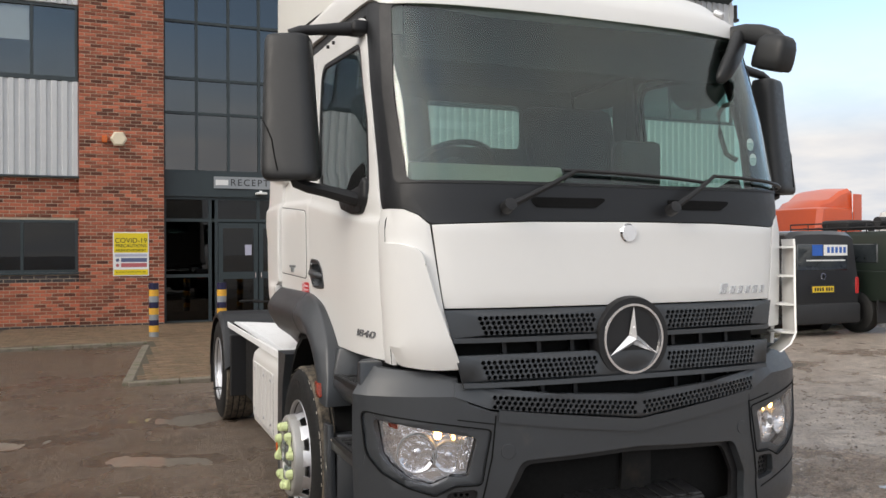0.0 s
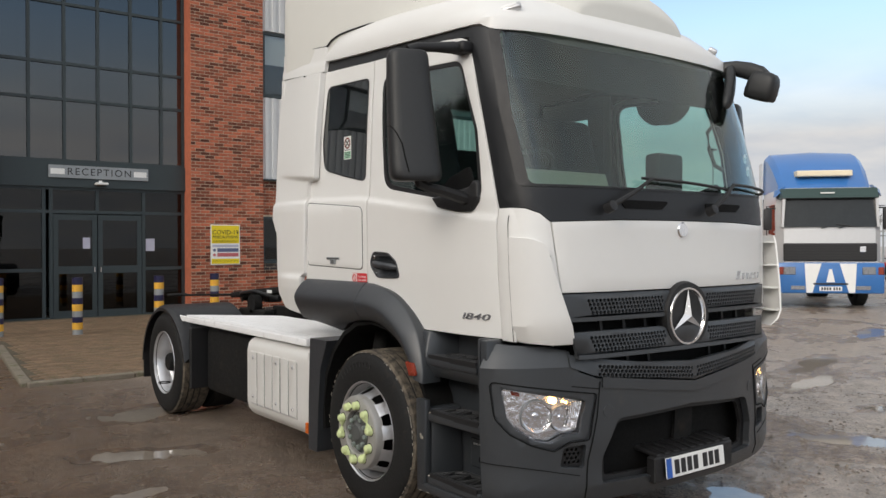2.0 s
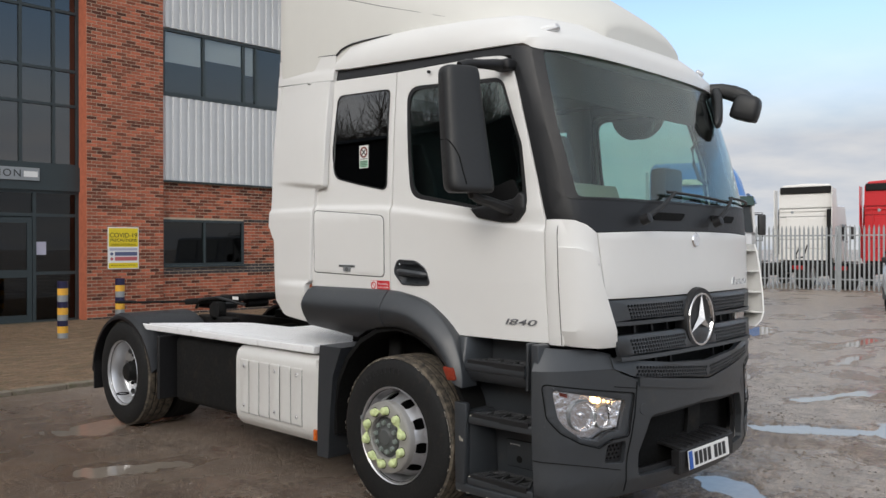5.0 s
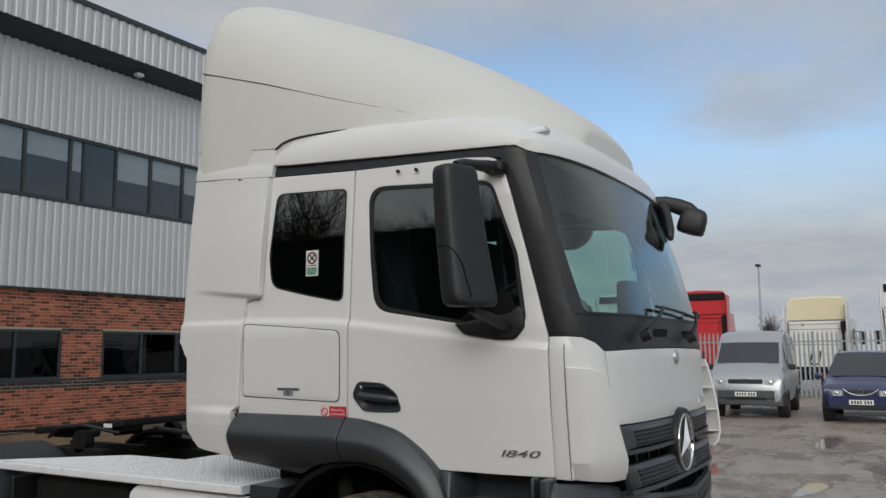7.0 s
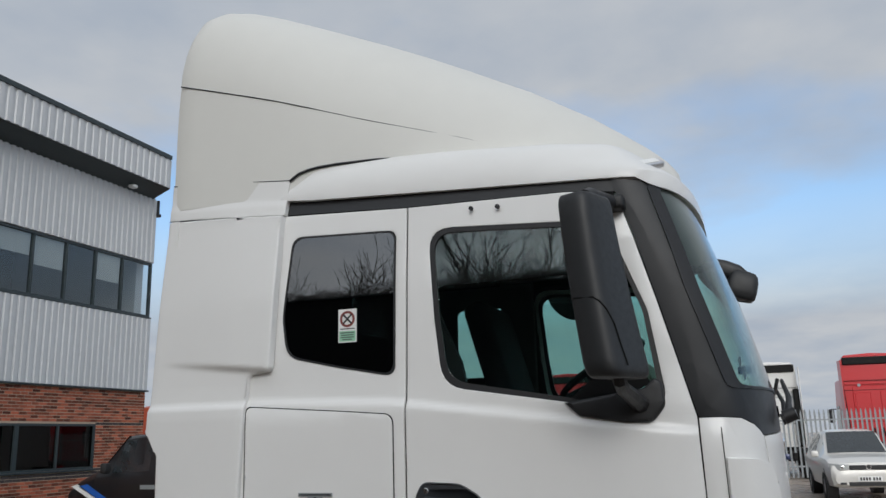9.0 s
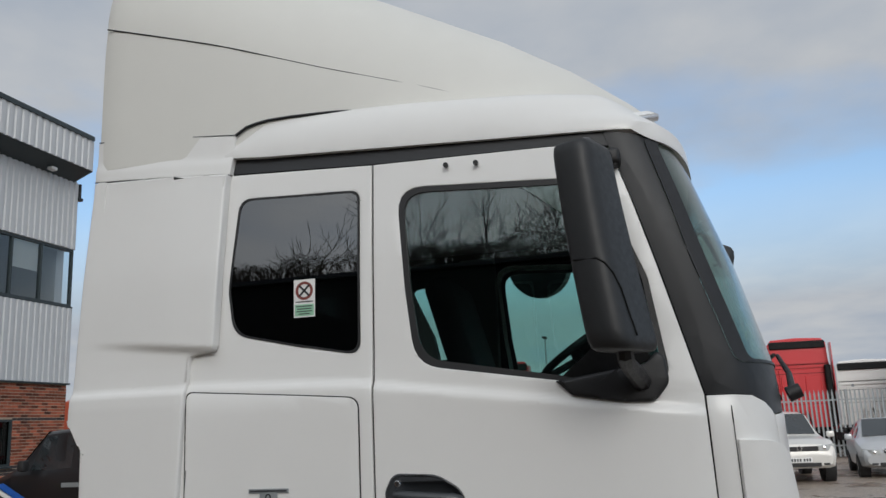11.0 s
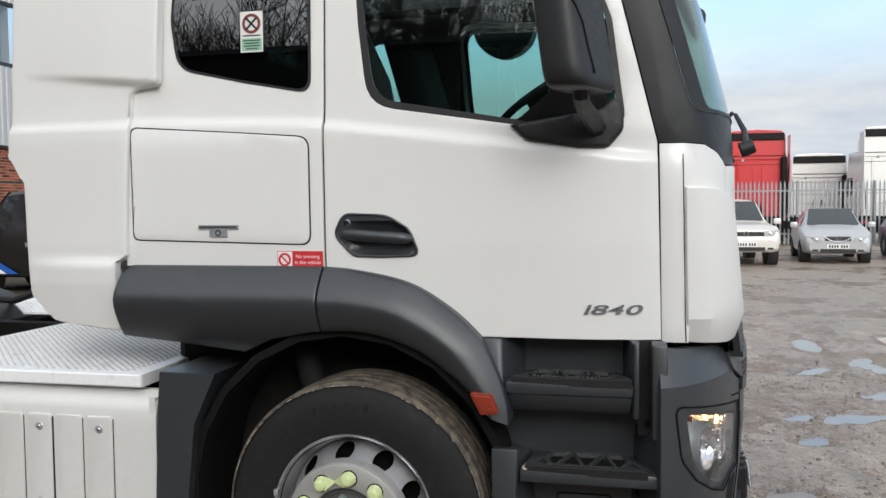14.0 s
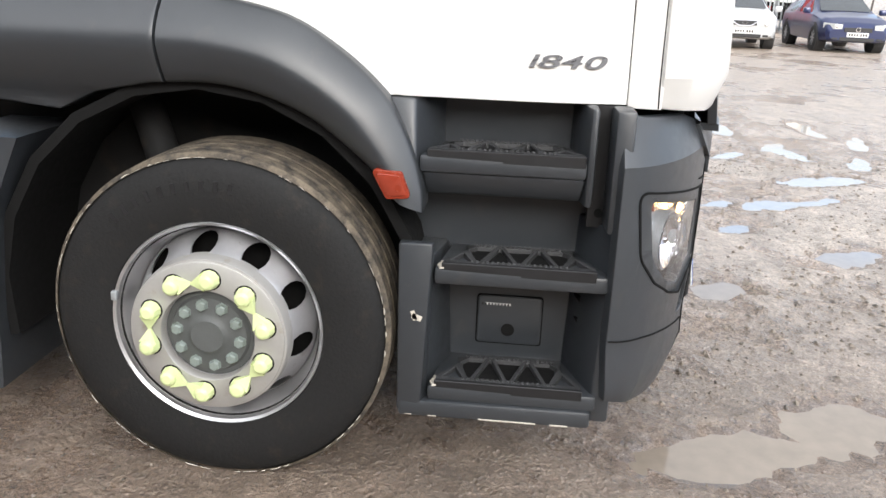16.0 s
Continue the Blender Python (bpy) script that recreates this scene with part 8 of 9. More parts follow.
# ---- vehicles in the yard; each is built with its nose towards +x ----
M_TYRE2 = material("car_tyre", (0.018, 0.018, 0.017), 0.8, vary=0.2)
M_ALLOY = material("alloy_rim", (0.45, 0.46, 0.47), 0.35, metal=0.8, vary=0.06)
M_LAMPC = material("car_lamp_clear", (0.46, 0.47, 0.46), 0.2, vary=0.15, scale=20, coat=0.4)
M_TRIMGREY = material("van_bumper_grey", (0.06, 0.063, 0.068), 0.55, vary=0.08)
M_TRIM = material("car_trim_black", (0.02, 0.02, 0.021), 0.6, vary=0.1)


def paint(name, color, metal=0.0, rough=0.3):
    return material(name, color, rough, metal=metal, vary=0.03, scale=1.2, coat=0.5, gloss_vary=0.015)


def heading(dx, dy):
    return math.degrees(math.atan2(dy, dx))


def road_wheel(parent, x, y, r, w, side, rim=M_ALLOY, spokes=8):
    """A car or lorry wheel; side is +1 for the left flank."""
    M = pose(x, y, r, -90 if side > 0 else 90)
    ty = part("wheel", moved(lathe([(r * 0.60, -w), (r * 0.88, -w), (r, -w + 0.03), (r, -0.03), (r * 0.88, 0.0), (r * 0.62, 0.0), (r * 0.60, -0.02)], 28), M), M_TYRE2, parent, "black-tyred wheel")
    part("rim", moved(lathe([(r * 0.62, -0.004), (r * 0.60, 0.0), (r * 0.57, -0.02), (r * 0.52, -0.05), (0, -0.055)], 28), M), M_TRIM if spokes else rim, ty)
    if spokes:
        out = []
        for k in range(spokes):
            b = bx(r * 0.10, r * 0.58, -r * 0.055, r * 0.055, -0.045, -0.012)
            out.append(moved(b, M @ Matrix.Rotation(2 * math.pi * k / spokes, 4, "Z")))
        out.append(moved(lathe([(0, -0.008), (r * 0.16, -0.01), (r * 0.16, -0.05)], 14), M))
        out.append(moved(lathe([(r * 0.56, -0.03), (r * 0.61, -0.004), (r * 0.61, -0.03)], 28), M))
        part("spokes", join(*out), rim, ty)


def plate(parent, m, yellow=False, two_rows=False):
    w, h = (0.26, 0.055) if not two_rows else (0.15, 0.10)
    p = part("number_plate", bx(-0.006, 0.0, -w, w, -h, h, 0.002), M_PLATE_Y if yellow else M_PLATE_W, parent, "yellow number plate" if yellow else "white number plate", 0)
    p.matrix_basis = m
    for z in ((0,) if not two_rows else (-0.045, 0.045)):
        n = 7 if not two_rows else 4
        for k in range(n):
            y = (k - (n - 1) / 2) * (0.062 if not two_rows else 0.065) + (0.02 if k >= n - 3 and not two_rows else -0.01)
            part("plate_mark", bx(0.0005, 0.002, y - 0.02, y + 0.02, z - 0.034, z + 0.034), M_INK, p, smooth=0)


def ring_of(x, zl, zb, zt, wb, wt):
    half = [(wb * 0.80, zl), (wb * 0.95, zl + 0.04), (wb, zl + 0.5 * (zb - zl)), (wb * 0.985, zb - 0.05), (wb * 0.955, zb), (wt + (wb * 0.955 - wt) * 0.08, zt - 0.08 * min(1, (zt - zb) * 3)), (wt * 0.86, zt - 0.012), (wt * 0.5, zt + 0.008)]
    pts = [(x, y, z) for y, z in half] + [(x, 0, zt + 0.014)] + [(x, -y, z) for y, z in reversed(half)]
    return pts


def body_at(stations, x):
    cols = list(zip(*stations))
    return [float(np.interp(x, cols[0], c)) for c in cols[1:]]


def car(name, label, category, m, stations, color_mat, windows, screen, wheels, wheel_r, face, group="cars parked along the fence", rear_screen=None):
    """stations: x, low z, belt z, top z, half width at belt, half width at top, from tail to nose."""
    c = thing(name, label, category, m, group=group)
    xs = sorted(set([s[0] for s in stations] + list(np.linspace(stations[0][0], stations[-1][0], 26))))
    body = part("body", loft([ring_of(x, *body_at(stations, x)) for x in xs]), color_mat, c, "", 28)

    def side_quad(poly, sgn, off=0.006):
        pts = []
        for x, f in poly:
            zl, zb, zt, wb, wt = body_at(stations, x)
            z = zb + 0.02 + f * (zt - 0.10 - zb)
            y = wb * 0.955 + (wt + (wb * 0.955 - wt) * 0.08 - wb * 0.955) * min(1, (z - zb) / max(zt - 0.08 - zb, 0.02))
            pts.append((x, sgn * (y + off), z))
        return pts

    for poly in windows:
        for sgn in (-1, 1):
            q = side_quad(poly, sgn)
            part("side_window", loft([q, [(x, y - sgn * 0.03, z) for x, y, z in q]]), M_GLASS_BLACK, c, "dark side window", 0)
    for x0, x1 in [screen] + ([rear_screen] if rear_screen else []):
        a, b = body_at(stations, x0), body_at(stations, x1)
        n = Vector((abs(a[2] - b[2]), 0, abs(x1 - x0))).normalized() * 0.012
        if x0 < x1:
            n.x = -n.x
        rows = []
        for t in np.linspace(0, 1, 5):
            x = x0 + (x1 - x0) * t
            d = body_at(stations, x)
            rows.append([(x + n.x, y, d[2] + 0.012 * (1 - (y / max(d[4], 0.1)) ** 2) + n.z + zz) for y in np.linspace(-d[4] * 0.92, d[4] * 0.92, 7) for zz in (0,)])
        top = rows
        bm = bmesh.new()
        vv = [[bm.verts.new(p) for p in r] for r in top]
        for r0, r1 in zip(vv, vv[1:]):
            for k in range(len(r0) - 1):
                bm.faces.new((r0[k], r0[k + 1], r1[k + 1], r1[k]))
        part("windscreen", bm, M_GLASS_BLACK, c, "dark windscreen")
    for x in wheels:
        zl, zb, zt, wb, wt = body_at(stations, x)
        for sgn in (-1, 1):
            part("wheel_arch", moved(lathe([(0, 0), (wheel_r * 1.16, 0), (wheel_r * 1.16, -0.25), (0, -0.25)], 28), pose(x, sgn * (wb * 0.995), wheel_r * 1.02, -90 if sgn > 0 else 90)), M_TRIM, c)
            road_wheel(c, x, sgn * (wb + 0.012), wheel_r, 0.20, sgn)
    face(c, stations)
    return c


M_GLASS_BLACK = material("car_window_dark", (0.030, 0.036, 0.040), 0.03, vary=0.3, scale=1.5, gloss_vary=0.0, spec=0.9)


def basic_face(lamp_z, grille_z, lamp_y, plate_z, grille_w=0.35, trim=True, mirror_x=None, yellow_lamps=False, bumper_mat=None, badge=True, skirt=False, rails=None, smile=False):
    def build(c, st):
        nose = st[-1][0]
        zl, zb, zt, wb, wt = body_at(st, nose)
        def fx(y, z):                      # the nose rounds back towards the flanks
            return nose + 0.004 - 0.0 * y
        for s in (-1, 1):
            part("headlamp", loft([[(nose - 0.20, s * (lamp_y + 0.24), lamp_z + 0.075), (nose - 0.20, s * (lamp_y + 0.24), lamp_z - 0.05), (nose + 0.012, s * (lamp_y + 0.02), lamp_z - 0.075), (nose + 0.012, s * (lamp_y + 0.02), lamp_z + 0.05)], [(nose - 0.02, s * (lamp_y - 0.17), lamp_z + 0.05), (nose - 0.02, s * (lamp_y - 0.17), lamp_z - 0.07), (nose + 0.016, s * (lamp_y - 0.17), lamp_z - 0.07), (nose + 0.016, s * (lamp_y - 0.17), lamp_z + 0.04)]]), M_LAMPC, c, "clear headlamp")
            part("fog_lamp", bx(nose - 0.02, nose + 0.014, s * (lamp_y - 0.02) - 0.07, s * (lamp_y - 0.02) + 0.07, plate_z - 0.13, plate_z - 0.08, 0.006), M_TRIM, c)
            mx = mirror_x if mirror_x is not None else nose - 1.25
            d = body_at(st, mx)
            part("door_mirror", bx(mx - 0.06, mx + 0.08, s * (d[3] + 0.10) - 0.09, s * (d[3] + 0.10) + 0.09, d[1] + 0.02, d[1] + 0.17, 0.035, 2), bumper_mat or M_TRIM, c, "door mirror")
        part("grille", bx(nose - 0.02, nose + 0.018, -grille_w, grille_w, grille_z - 0.055, grille_z + 0.055, 0.01), M_TRIM, c, "black grille")
        if skirt:
            part("bumper", loft([[(nose - 0.30, y, z) for y, z in ((-0.945, 0.34), (0.945, 0.34), (0.945, 0.66), (-0.945, 0.66))], [(nose - 0.06, y, z) for y, z in ((-0.88, 0.33), (0.88, 0.33), (0.88, 0.69), (-0.88, 0.69))], [(nose + 0.012, y, z) for y, z in ((-0.66, 0.36), (0.66, 0.36), (0.66, 0.71), (-0.66, 0.71))]]), M_TRIMGREY, c, "grey unpainted bumper")
            part("upper_slot", bx(nose - 0.02, nose + 0.020, -0.40, 0.40, grille_z - 0.03, grille_z - 0.022), M_CHROME, c, "thin chrome grille bar", 0)
        for s in (-1, 1):
            part("lamp_glass", moved(lathe([(0, 0.012), (0.05, 0.006), (0.058, 0.0), (0, 0.0)], 18), pose(nose + 0.006, s * (lamp_y - 0.04), lamp_z - 0.012, 0, 90)), M_CHROME, c, "round lamp reflector")
        if rails:
            x0, x1 = rails
            for s in (-1, 1):
                pts = []
                for x in np.linspace(x0, x1, 9):
                    d = body_at(st, x)
                    pts.append((x, s * (d[4] * 0.90), d[2] + (0.055 if x0 < x < x1 else 0.0)))
                part("roof_rail", tube(pts, 0.014, 8), M_ALLOY, c, "silver roof rail")
        if smile:
            part("grille_frame", tube([(nose + 0.020, y, grille_z + 0.075 - 0.15 * (1 - min(abs(y) / (grille_w + 0.04), 1) ** 2.5)) for y in np.linspace(-grille_w - 0.04, grille_w + 0.04, 17)], 0.012, 6), M_CHROME, c, "curved chrome grille frame")
            for k in range(3):
                part("grille_bar", bx(nose + 0.016, nose + 0.024, -grille_w + 0.05, grille_w - 0.05, grille_z - 0.04 + 0.035 * k, grille_z - 0.028 + 0.035 * k), M_TRIMGREY, c, smooth=0)
        if badge:
            part("badge", moved(lathe([(0.045, 0), (0.06, 0), (0.06, 0.006), (0.045, 0.006)], 18), pose(nose + 0.016, 0, grille_z + 0.01, 0, 90)), M_CHROME, c, "round chrome badge")
        part("bumper_intake", bx(nose - 0.02, nose + 0.012, -wb * 0.62, wb * 0.62, plate_z - 0.16, plate_z - 0.07, 0.01), M_TRIM, c)
        plate(c, pose(nose + 0.022, 0, plate_z))
    return build


CAR_P = dict(
    silver=paint("paint_silver", (0.40, 0.415, 0.43), 0.35), silver2=paint("paint_pale_silver", (0.50, 0.51, 0.52), 0.3),
    navy=paint("paint_navy", (0.022, 0.035, 0.10), 0.2), blue=paint("paint_deep_blue", (0.014, 0.022, 0.075), 0.3), suv=paint("paint_pearl_white", (0.68, 0.66, 0.62), 0.1),
    black=paint("paint_black", (0.012, 0.013, 0.015), 0.1), green=paint("paint_dark_green", (0.014, 0.022, 0.016), 0.0, 0.45))

# silver panel van
VAN = [(-2.45, 0.42, 1.15, 1.88, 0.90, 0.74), (-2.35, 0.36, 1.18, 1.95, 0.94, 0.78), (0.6, 0.34, 1.20, 1.97, 0.95, 0.79), (1.0, 0.34, 1.20, 1.94, 0.95, 0.77), (1.62, 0.34, 1.17, 1.28, 0.95, 0.80), (2.05, 0.36, 1.02, 1.10, 0.93, 0.80), (2.33, 0.38, 0.86, 0.93, 0.86, 0.74), (2.42, 0.42, 0.70, 0.80, 0.78, 0.66)]
VAN_W = [[(1.25, 0.05), (1.0, 0.95), (0.35, 0.98), (0.35, 0.05)], [(0.2, 0.05), (0.2, 0.98), (-0.9, 0.98), (-0.9, 0.05)], [(-1.05, 0.05), (-1.05, 0.98), (-2.15, 0.95), (-2.15, 0.05)]]
VAN_TALL = [(-2.45, 0.42, 1.15, 2.12, 0.90, 0.76), (-2.35, 0.36, 1.18, 2.22, 0.94, 0.80), (0.45, 0.34, 1.20, 2.26, 0.95, 0.80), (0.80, 0.34, 1.20, 2.17, 0.95, 0.80), (1.08, 0.34, 1.20, 1.95, 0.95, 0.80), (1.74, 0.34, 1.20, 1.38, 0.95, 0.85), (2.12, 0.36, 1.14, 1.24, 0.94, 0.84), (2.34, 0.38, 0.98, 1.06, 0.90, 0.78), (2.43, 0.42, 0.72, 0.86, 0.84, 0.70)]
car("van", "silver panel van with dark grey bumper, parked nose-out by the fence", "van", pose(20.0, 1.75, 0, 0, 0, heading(-1, -0.06)), VAN_TALL, CAR_P["silver"], VAN_W, (1.72, 1.10), (-1.45, 1.55), 0.33, basic_face(0.93, 0.94, 0.64, 0.62, 0.42, mirror_x=1.3, skirt=True))
# blue people carrier
MPV = [(-2.25, 0.40, 0.95, 1.30, 0.80, 0.60), (-2.1, 0.32, 0.98, 1.55, 0.86, 0.62), (-0.2, 0.28, 0.98, 1.70, 0.89, 0.64), (0.3, 0.28, 0.98, 1.66, 0.89, 0.62), (1.22, 0.28, 0.98, 1.06, 0.89, 0.74), (1.9, 0.30, 0.86, 0.92, 0.86, 0.70), (2.2, 0.32, 0.72, 0.78, 0.76, 0.62), (2.26, 0.36, 0.60, 0.68, 0.70, 0.56)]
MPV_W = [[(0.95, 0.05), (0.45, 0.92), (-0.25, 0.97), (-0.25, 0.05)], [(-0.4, 0.05), (-0.4, 0.97), (-1.2, 0.95), (-1.2, 0.05)], [(-1.3, 0.08), (-1.3, 0.93), (-1.9, 0.85), (-1.95, 0.15)]]
car("people_carrier", "dark blue people carrier parked nose-out by the fence", "car", pose(19.3, -1.02, 0, 0, 0, heading(-1, -0.03)), MPV, CAR_P["navy"], MPV_W, (1.20, 0.34), (-1.4, 1.4), 0.32, basic_face(0.72, 0.74, 0.56, 0.50, 0.34, bumper_mat=CAR_P["navy"], rails=(-1.9, 0.15), smile=True))
# pearl white off-roader
SUV = [(-2.3, 0.42, 1.0, 1.35, 0.82, 0.62), (-2.15, 0.34, 1.05, 1.58, 0.87, 0.64), (-0.5, 0.32, 1.05, 1.70, 0.90, 0.64), (0.2, 0.32, 1.05, 1.66, 0.90, 0.62), (0.98, 0.32, 1.03, 1.10, 0.90, 0.74), (1.85, 0.34, 0.98, 1.03, 0.88, 0.74), (2.25, 0.36, 0.84, 0.92, 0.82, 0.66), (2.34, 0.42, 0.66, 0.74, 0.74, 0.58)]
car("off_roader", "muddy pearl-white off-roader parked by the fence", "car", pose(20.2, -3.68, 0, 0, 0, heading(-1, -0.05)), SUV, CAR_P["suv"], MPV_W, (0.95, 0.24), (-1.4, 1.45), 0.36, basic_face(0.84, 0.82, 0.60, 0.56, 0.42, bumper_mat=CAR_P["suv"]))
# pale silver hatchback
HATCH = [(-2.1, 0.36, 0.85, 1.05, 0.76, 0.62), (-1.95, 0.28, 0.88, 1.22, 0.82, 0.60), (-0.7, 0.24, 0.90, 1.43, 0.86, 0.58), (0.1, 0.24, 0.90, 1.43, 0.86, 0.57), (0.98, 0.24, 0.90, 0.98, 0.86, 0.70), (1.7, 0.25, 0.80, 0.86, 0.84, 0.70), (2.0, 0.28, 0.66, 0.72, 0.76, 0.62), (2.08, 0.32, 0.54, 0.62, 0.68, 0.54)]
HATCH_W = [[(0.75, 0.05), (0.2, 0.92), (-0.4, 0.97), (-0.4, 0.05)], [(-0.5, 0.05), (-0.5, 0.97), (-1.3, 0.8), (-1.4, 0.05)]]
car("hatchback", "pale silver hatchback parked nose-out by the fence", "car", pose(21.0, -6.38, 0, 0, 0, heading(-1, 0.10)), HATCH, CAR_P["silver2"], HATCH_W, (0.96, 0.14), (-1.35, 1.25), 0.30, basic_face(0.64, 0.66, 0.55, 0.46, 0.30, bumper_mat=CAR_P["silver2"], smile=True))
car("saloon", "deep blue saloon car parked nose-out by the fence", "car", pose(21.2, -9.05, 0, 0, 0, heading(-1, 0.02)), HATCH, CAR_P["blue"], HATCH_W, (0.96, 0.14), (-1.35, 1.3), 0.33, basic_face(0.66, 0.58, 0.56, 0.46, 0.34, bumper_mat=CAR_P["blue"]))


# black van and dark green four-by-four, tails towards the lorry
def van_tail(c, st):
    tail = st[0][0]
    part("rear_window", bx(tail - 0.012, tail + 0.03, -0.62, 0.62, 1.22, 1.72, 0.02), M_GLASS_BLACK, c, "dark rear window")
    part("sign_white", bx(tail - 0.017, tail - 0.012, -0.60, -0.02, 1.50, 1.70), M_SIGNWHITE, c, "white sticker in the rear window", 0)
    part("sign_letters", join(*[bx(tail - 0.020, tail - 0.017, y, y + 0.06, 1.55, 1.66) for y in (-0.56, -0.46, -0.36, -0.26, -0.16)]), M_BLUE_S, c, "", 0)
    part("sign_mark", bx(tail - 0.017, tail - 0.012, -0.02 + 0.03, 0.26, 1.50, 1.70), M_BLUE_S, c, "", 0)
    part("text_bar", bx(tail - 0.017, tail - 0.012, -0.55, 0.40, 1.40, 1.425), M_SIGNWHITE, c, "", 0)
    part("badge", moved(lathe([(0.045, 0), (0.065, 0), (0.065, 0.006), (0.045, 0.006)], 18), pose(tail - 0.016, 0, 1.12, 0, -90)), M_CHROME, c)
    for s in (-1, 1):
        part("tail_lamp", bx(tail - 0.012, tail + 0.10, s * 0.86 - 0.05, s * 0.86 + 0.05, 0.78, 1.10, 0.02), M_RED, c, "red tail lamp")
    part("bumper", bx(tail - 0.06, tail + 0.10, -0.90, 0.90, 0.24, 0.62, 0.05, 2), M_TRIM, c)
    part("plate_holder", bx(tail - 0.014, tail, -0.30, 0.30, 0.80, 0.96, 0.01), M_TRIM, c)
    plate(c, pose(tail - 0.018, 0, 0.88, 0, 0, 180), True)
    # livery along the flank: a white and a blue sash, with a pale text band
    for s in (-1, 1):
        y = s * 0.958
        for x0, w, mt, nm in ((1.02, 0.22, M_BLUE_S, "blue sash"), (1.26, 0.16, M_SIGNWHITE, "white sash")):
            q = [(x0 + 0.75, y, 1.02), (x0 + 0.75 + w, y, 0.98), (x0 - 0.35 + w, y, 0.42), (x0 - 0.35, y, 0.42)]
            part("sash", loft([q, [(a, b + s * 0.004, e) for a, b, e in q]]), mt, c, nm, 0)
        part("text_band", bx(-1.4, 0.5, min(y, y + s * 0.004), max(y, y + s * 0.004), 0.92, 1.0), M_STEEL, c, "pale text band", 0)
        part("door_mirror", bx(1.2, 1.34, s * 1.05 - 0.09, s * 1.05 + 0.09, 1.22, 1.42, 0.04, 2), M_TRIM, c)


car("van", "black van with blue and white livery, parked with its tail out", "van", pose(9.98, 9.35, 0, 0, 0, 90), VAN, CAR_P["black"], VAN_W, (1.60, 1.02), (-1.45, 1.55), 0.33, van_tail, group="vehicles beside the office")


def four_by_four():
    g = CAR_P["green"]
    c = thing("four_by_four", "dark green boxy four-by-four with roof rack and spare wheel", "car", pose(12.1, 8.55, 0.0, 0, 0, 90), group="vehicles beside the office")
    L0, L1, w = -2.0, 1.9, 0.86
    part("tub", bx(L0, 0.75, -w, w, 0.62, 1.22, 0.03), g, c)
    part("upper", loft([[(x, -w + i, z) for x, z in ()] or [(L0 + 0.01 + j, -w + i, z), (0.60 - j * 2, -w + i, z), (0.60 - j * 2, w - i, z), (L0 + 0.01 + j, w - i, z)] for z, i, j in ((1.22, 0.01, 0.0), (1.86, 0.08, 0.06), (1.95, 0.14, 0.12), (1.97, 0.3, 0.2))]), g, c)
    part("bonnet", bx(0.70, L1, -0.70, 0.70, 0.72, 1.16, 0.04), g, c)
    for s in (-1, 1):
        part("wing", bx(0.72, L1, s * 0.78 - 0.10, s * 0.78 + 0.10, 0.78, 1.08, 0.04), M_TRIM, c)
        part("side_window", bx(-1.75, -0.75, s * 0.83 - 0.02, s * 0.83 + 0.02, 1.35, 1.72, 0.02), M_GLASS_BLACK, c)
        part("corner_window", bx(L0 + 0.02, L0 + 0.07, s * 0.68 - 0.07, s * 0.68 + 0.07, 1.38, 1.74, 0.01), M_GLASS_BLACK, c)
        for x in (-1.25, 1.25):
            road_wheel(c, x, s * 0.90, 0.41, 0.26, s, M_TRIM, 0)
        part("mud_flap", bx(L0 + 0.22, L0 + 0.25, s * 0.72 - 0.16, s * 0.72 + 0.16, 0.22, 0.66), M_TRIM, c, "black mud flap")
        part("tail_lamp", cyl((L0 - 0.02, s * 0.76, 0.92), (L0 + 0.02, s * 0.76, 0.92), 0.04, 14), M_RED, c)
        part("rack_rail", tube([(L0 + 0.1, s * 0.74, 2.14), (0.5, s * 0.74, 2.14)], 0.016, 6), M_TRIM, c)
        part("rack_rail", tube([(L0 + 0.1, s * 0.74, 2.04), (0.5, s * 0.74, 2.04)], 0.016, 6), M_TRIM, c)
        for x in np.linspace(L0 + 0.1, 0.5, 6):
            part("rack_post", cyl((x, s * 0.74, 1.93), (x, s * 0.74, 2.14), 0.012, 6), M_TRIM, c)
    for x in np.linspace(L0 + 0.1, 0.5, 8):
        part("rack_bar", cyl((x, -0.74, 2.05), (x, 0.74, 2.05), 0.012, 6), M_TRIM, c)
    part("rack_box", bx(-0.6, 0.1, -0.45, 0.3, 2.06, 2.22, 0.05, 2), M_TRIM, c, "dark box on the rack")
    part("rack_roll", cyl((-1.2, 0.2, 2.16), (-1.2, -0.5, 2.16), 0.10, 12), M_TRIM, c, "dark roll on the rack")
    part("tail_door", bx(L0 - 0.02, L0 + 0.02, -0.42, 0.42, 0.70, 1.84, 0.02), g, c)
    part("rear_window", bx(L0 - 0.026, L0 - 0.015, -0.34, 0.34, 1.36, 1.74, 0.004), M_GLASS_BLACK, c)
    part("spare_wheel", moved(lathe([(0.16, 0.0), (0.22, 0.0), (0.24, 0.05), (0.36, 0.06), (0.40, 0.02), (0.40, -0.14), (0.36, -0.18), (0.2, -0.18)], 30), pose(L0 - 0.20, -0.30, 1.12, 0, -90)), M_TYRE2, c, "spare wheel on the tail door")
    part("spare_hub", moved(lathe([(0, 0.0), (0.16, 0.0), (0.20, -0.04), (0.2, -0.16), (0, -0.16)], 20), pose(L0 - 0.20, -0.30, 1.12, 0, -90)), M_TRIM, c)
    part("rear_step", bx(L0 - 0.16, L0 + 0.1, -0.75, 0.75, 0.52, 0.60, 0.02), M_TRIM, c)
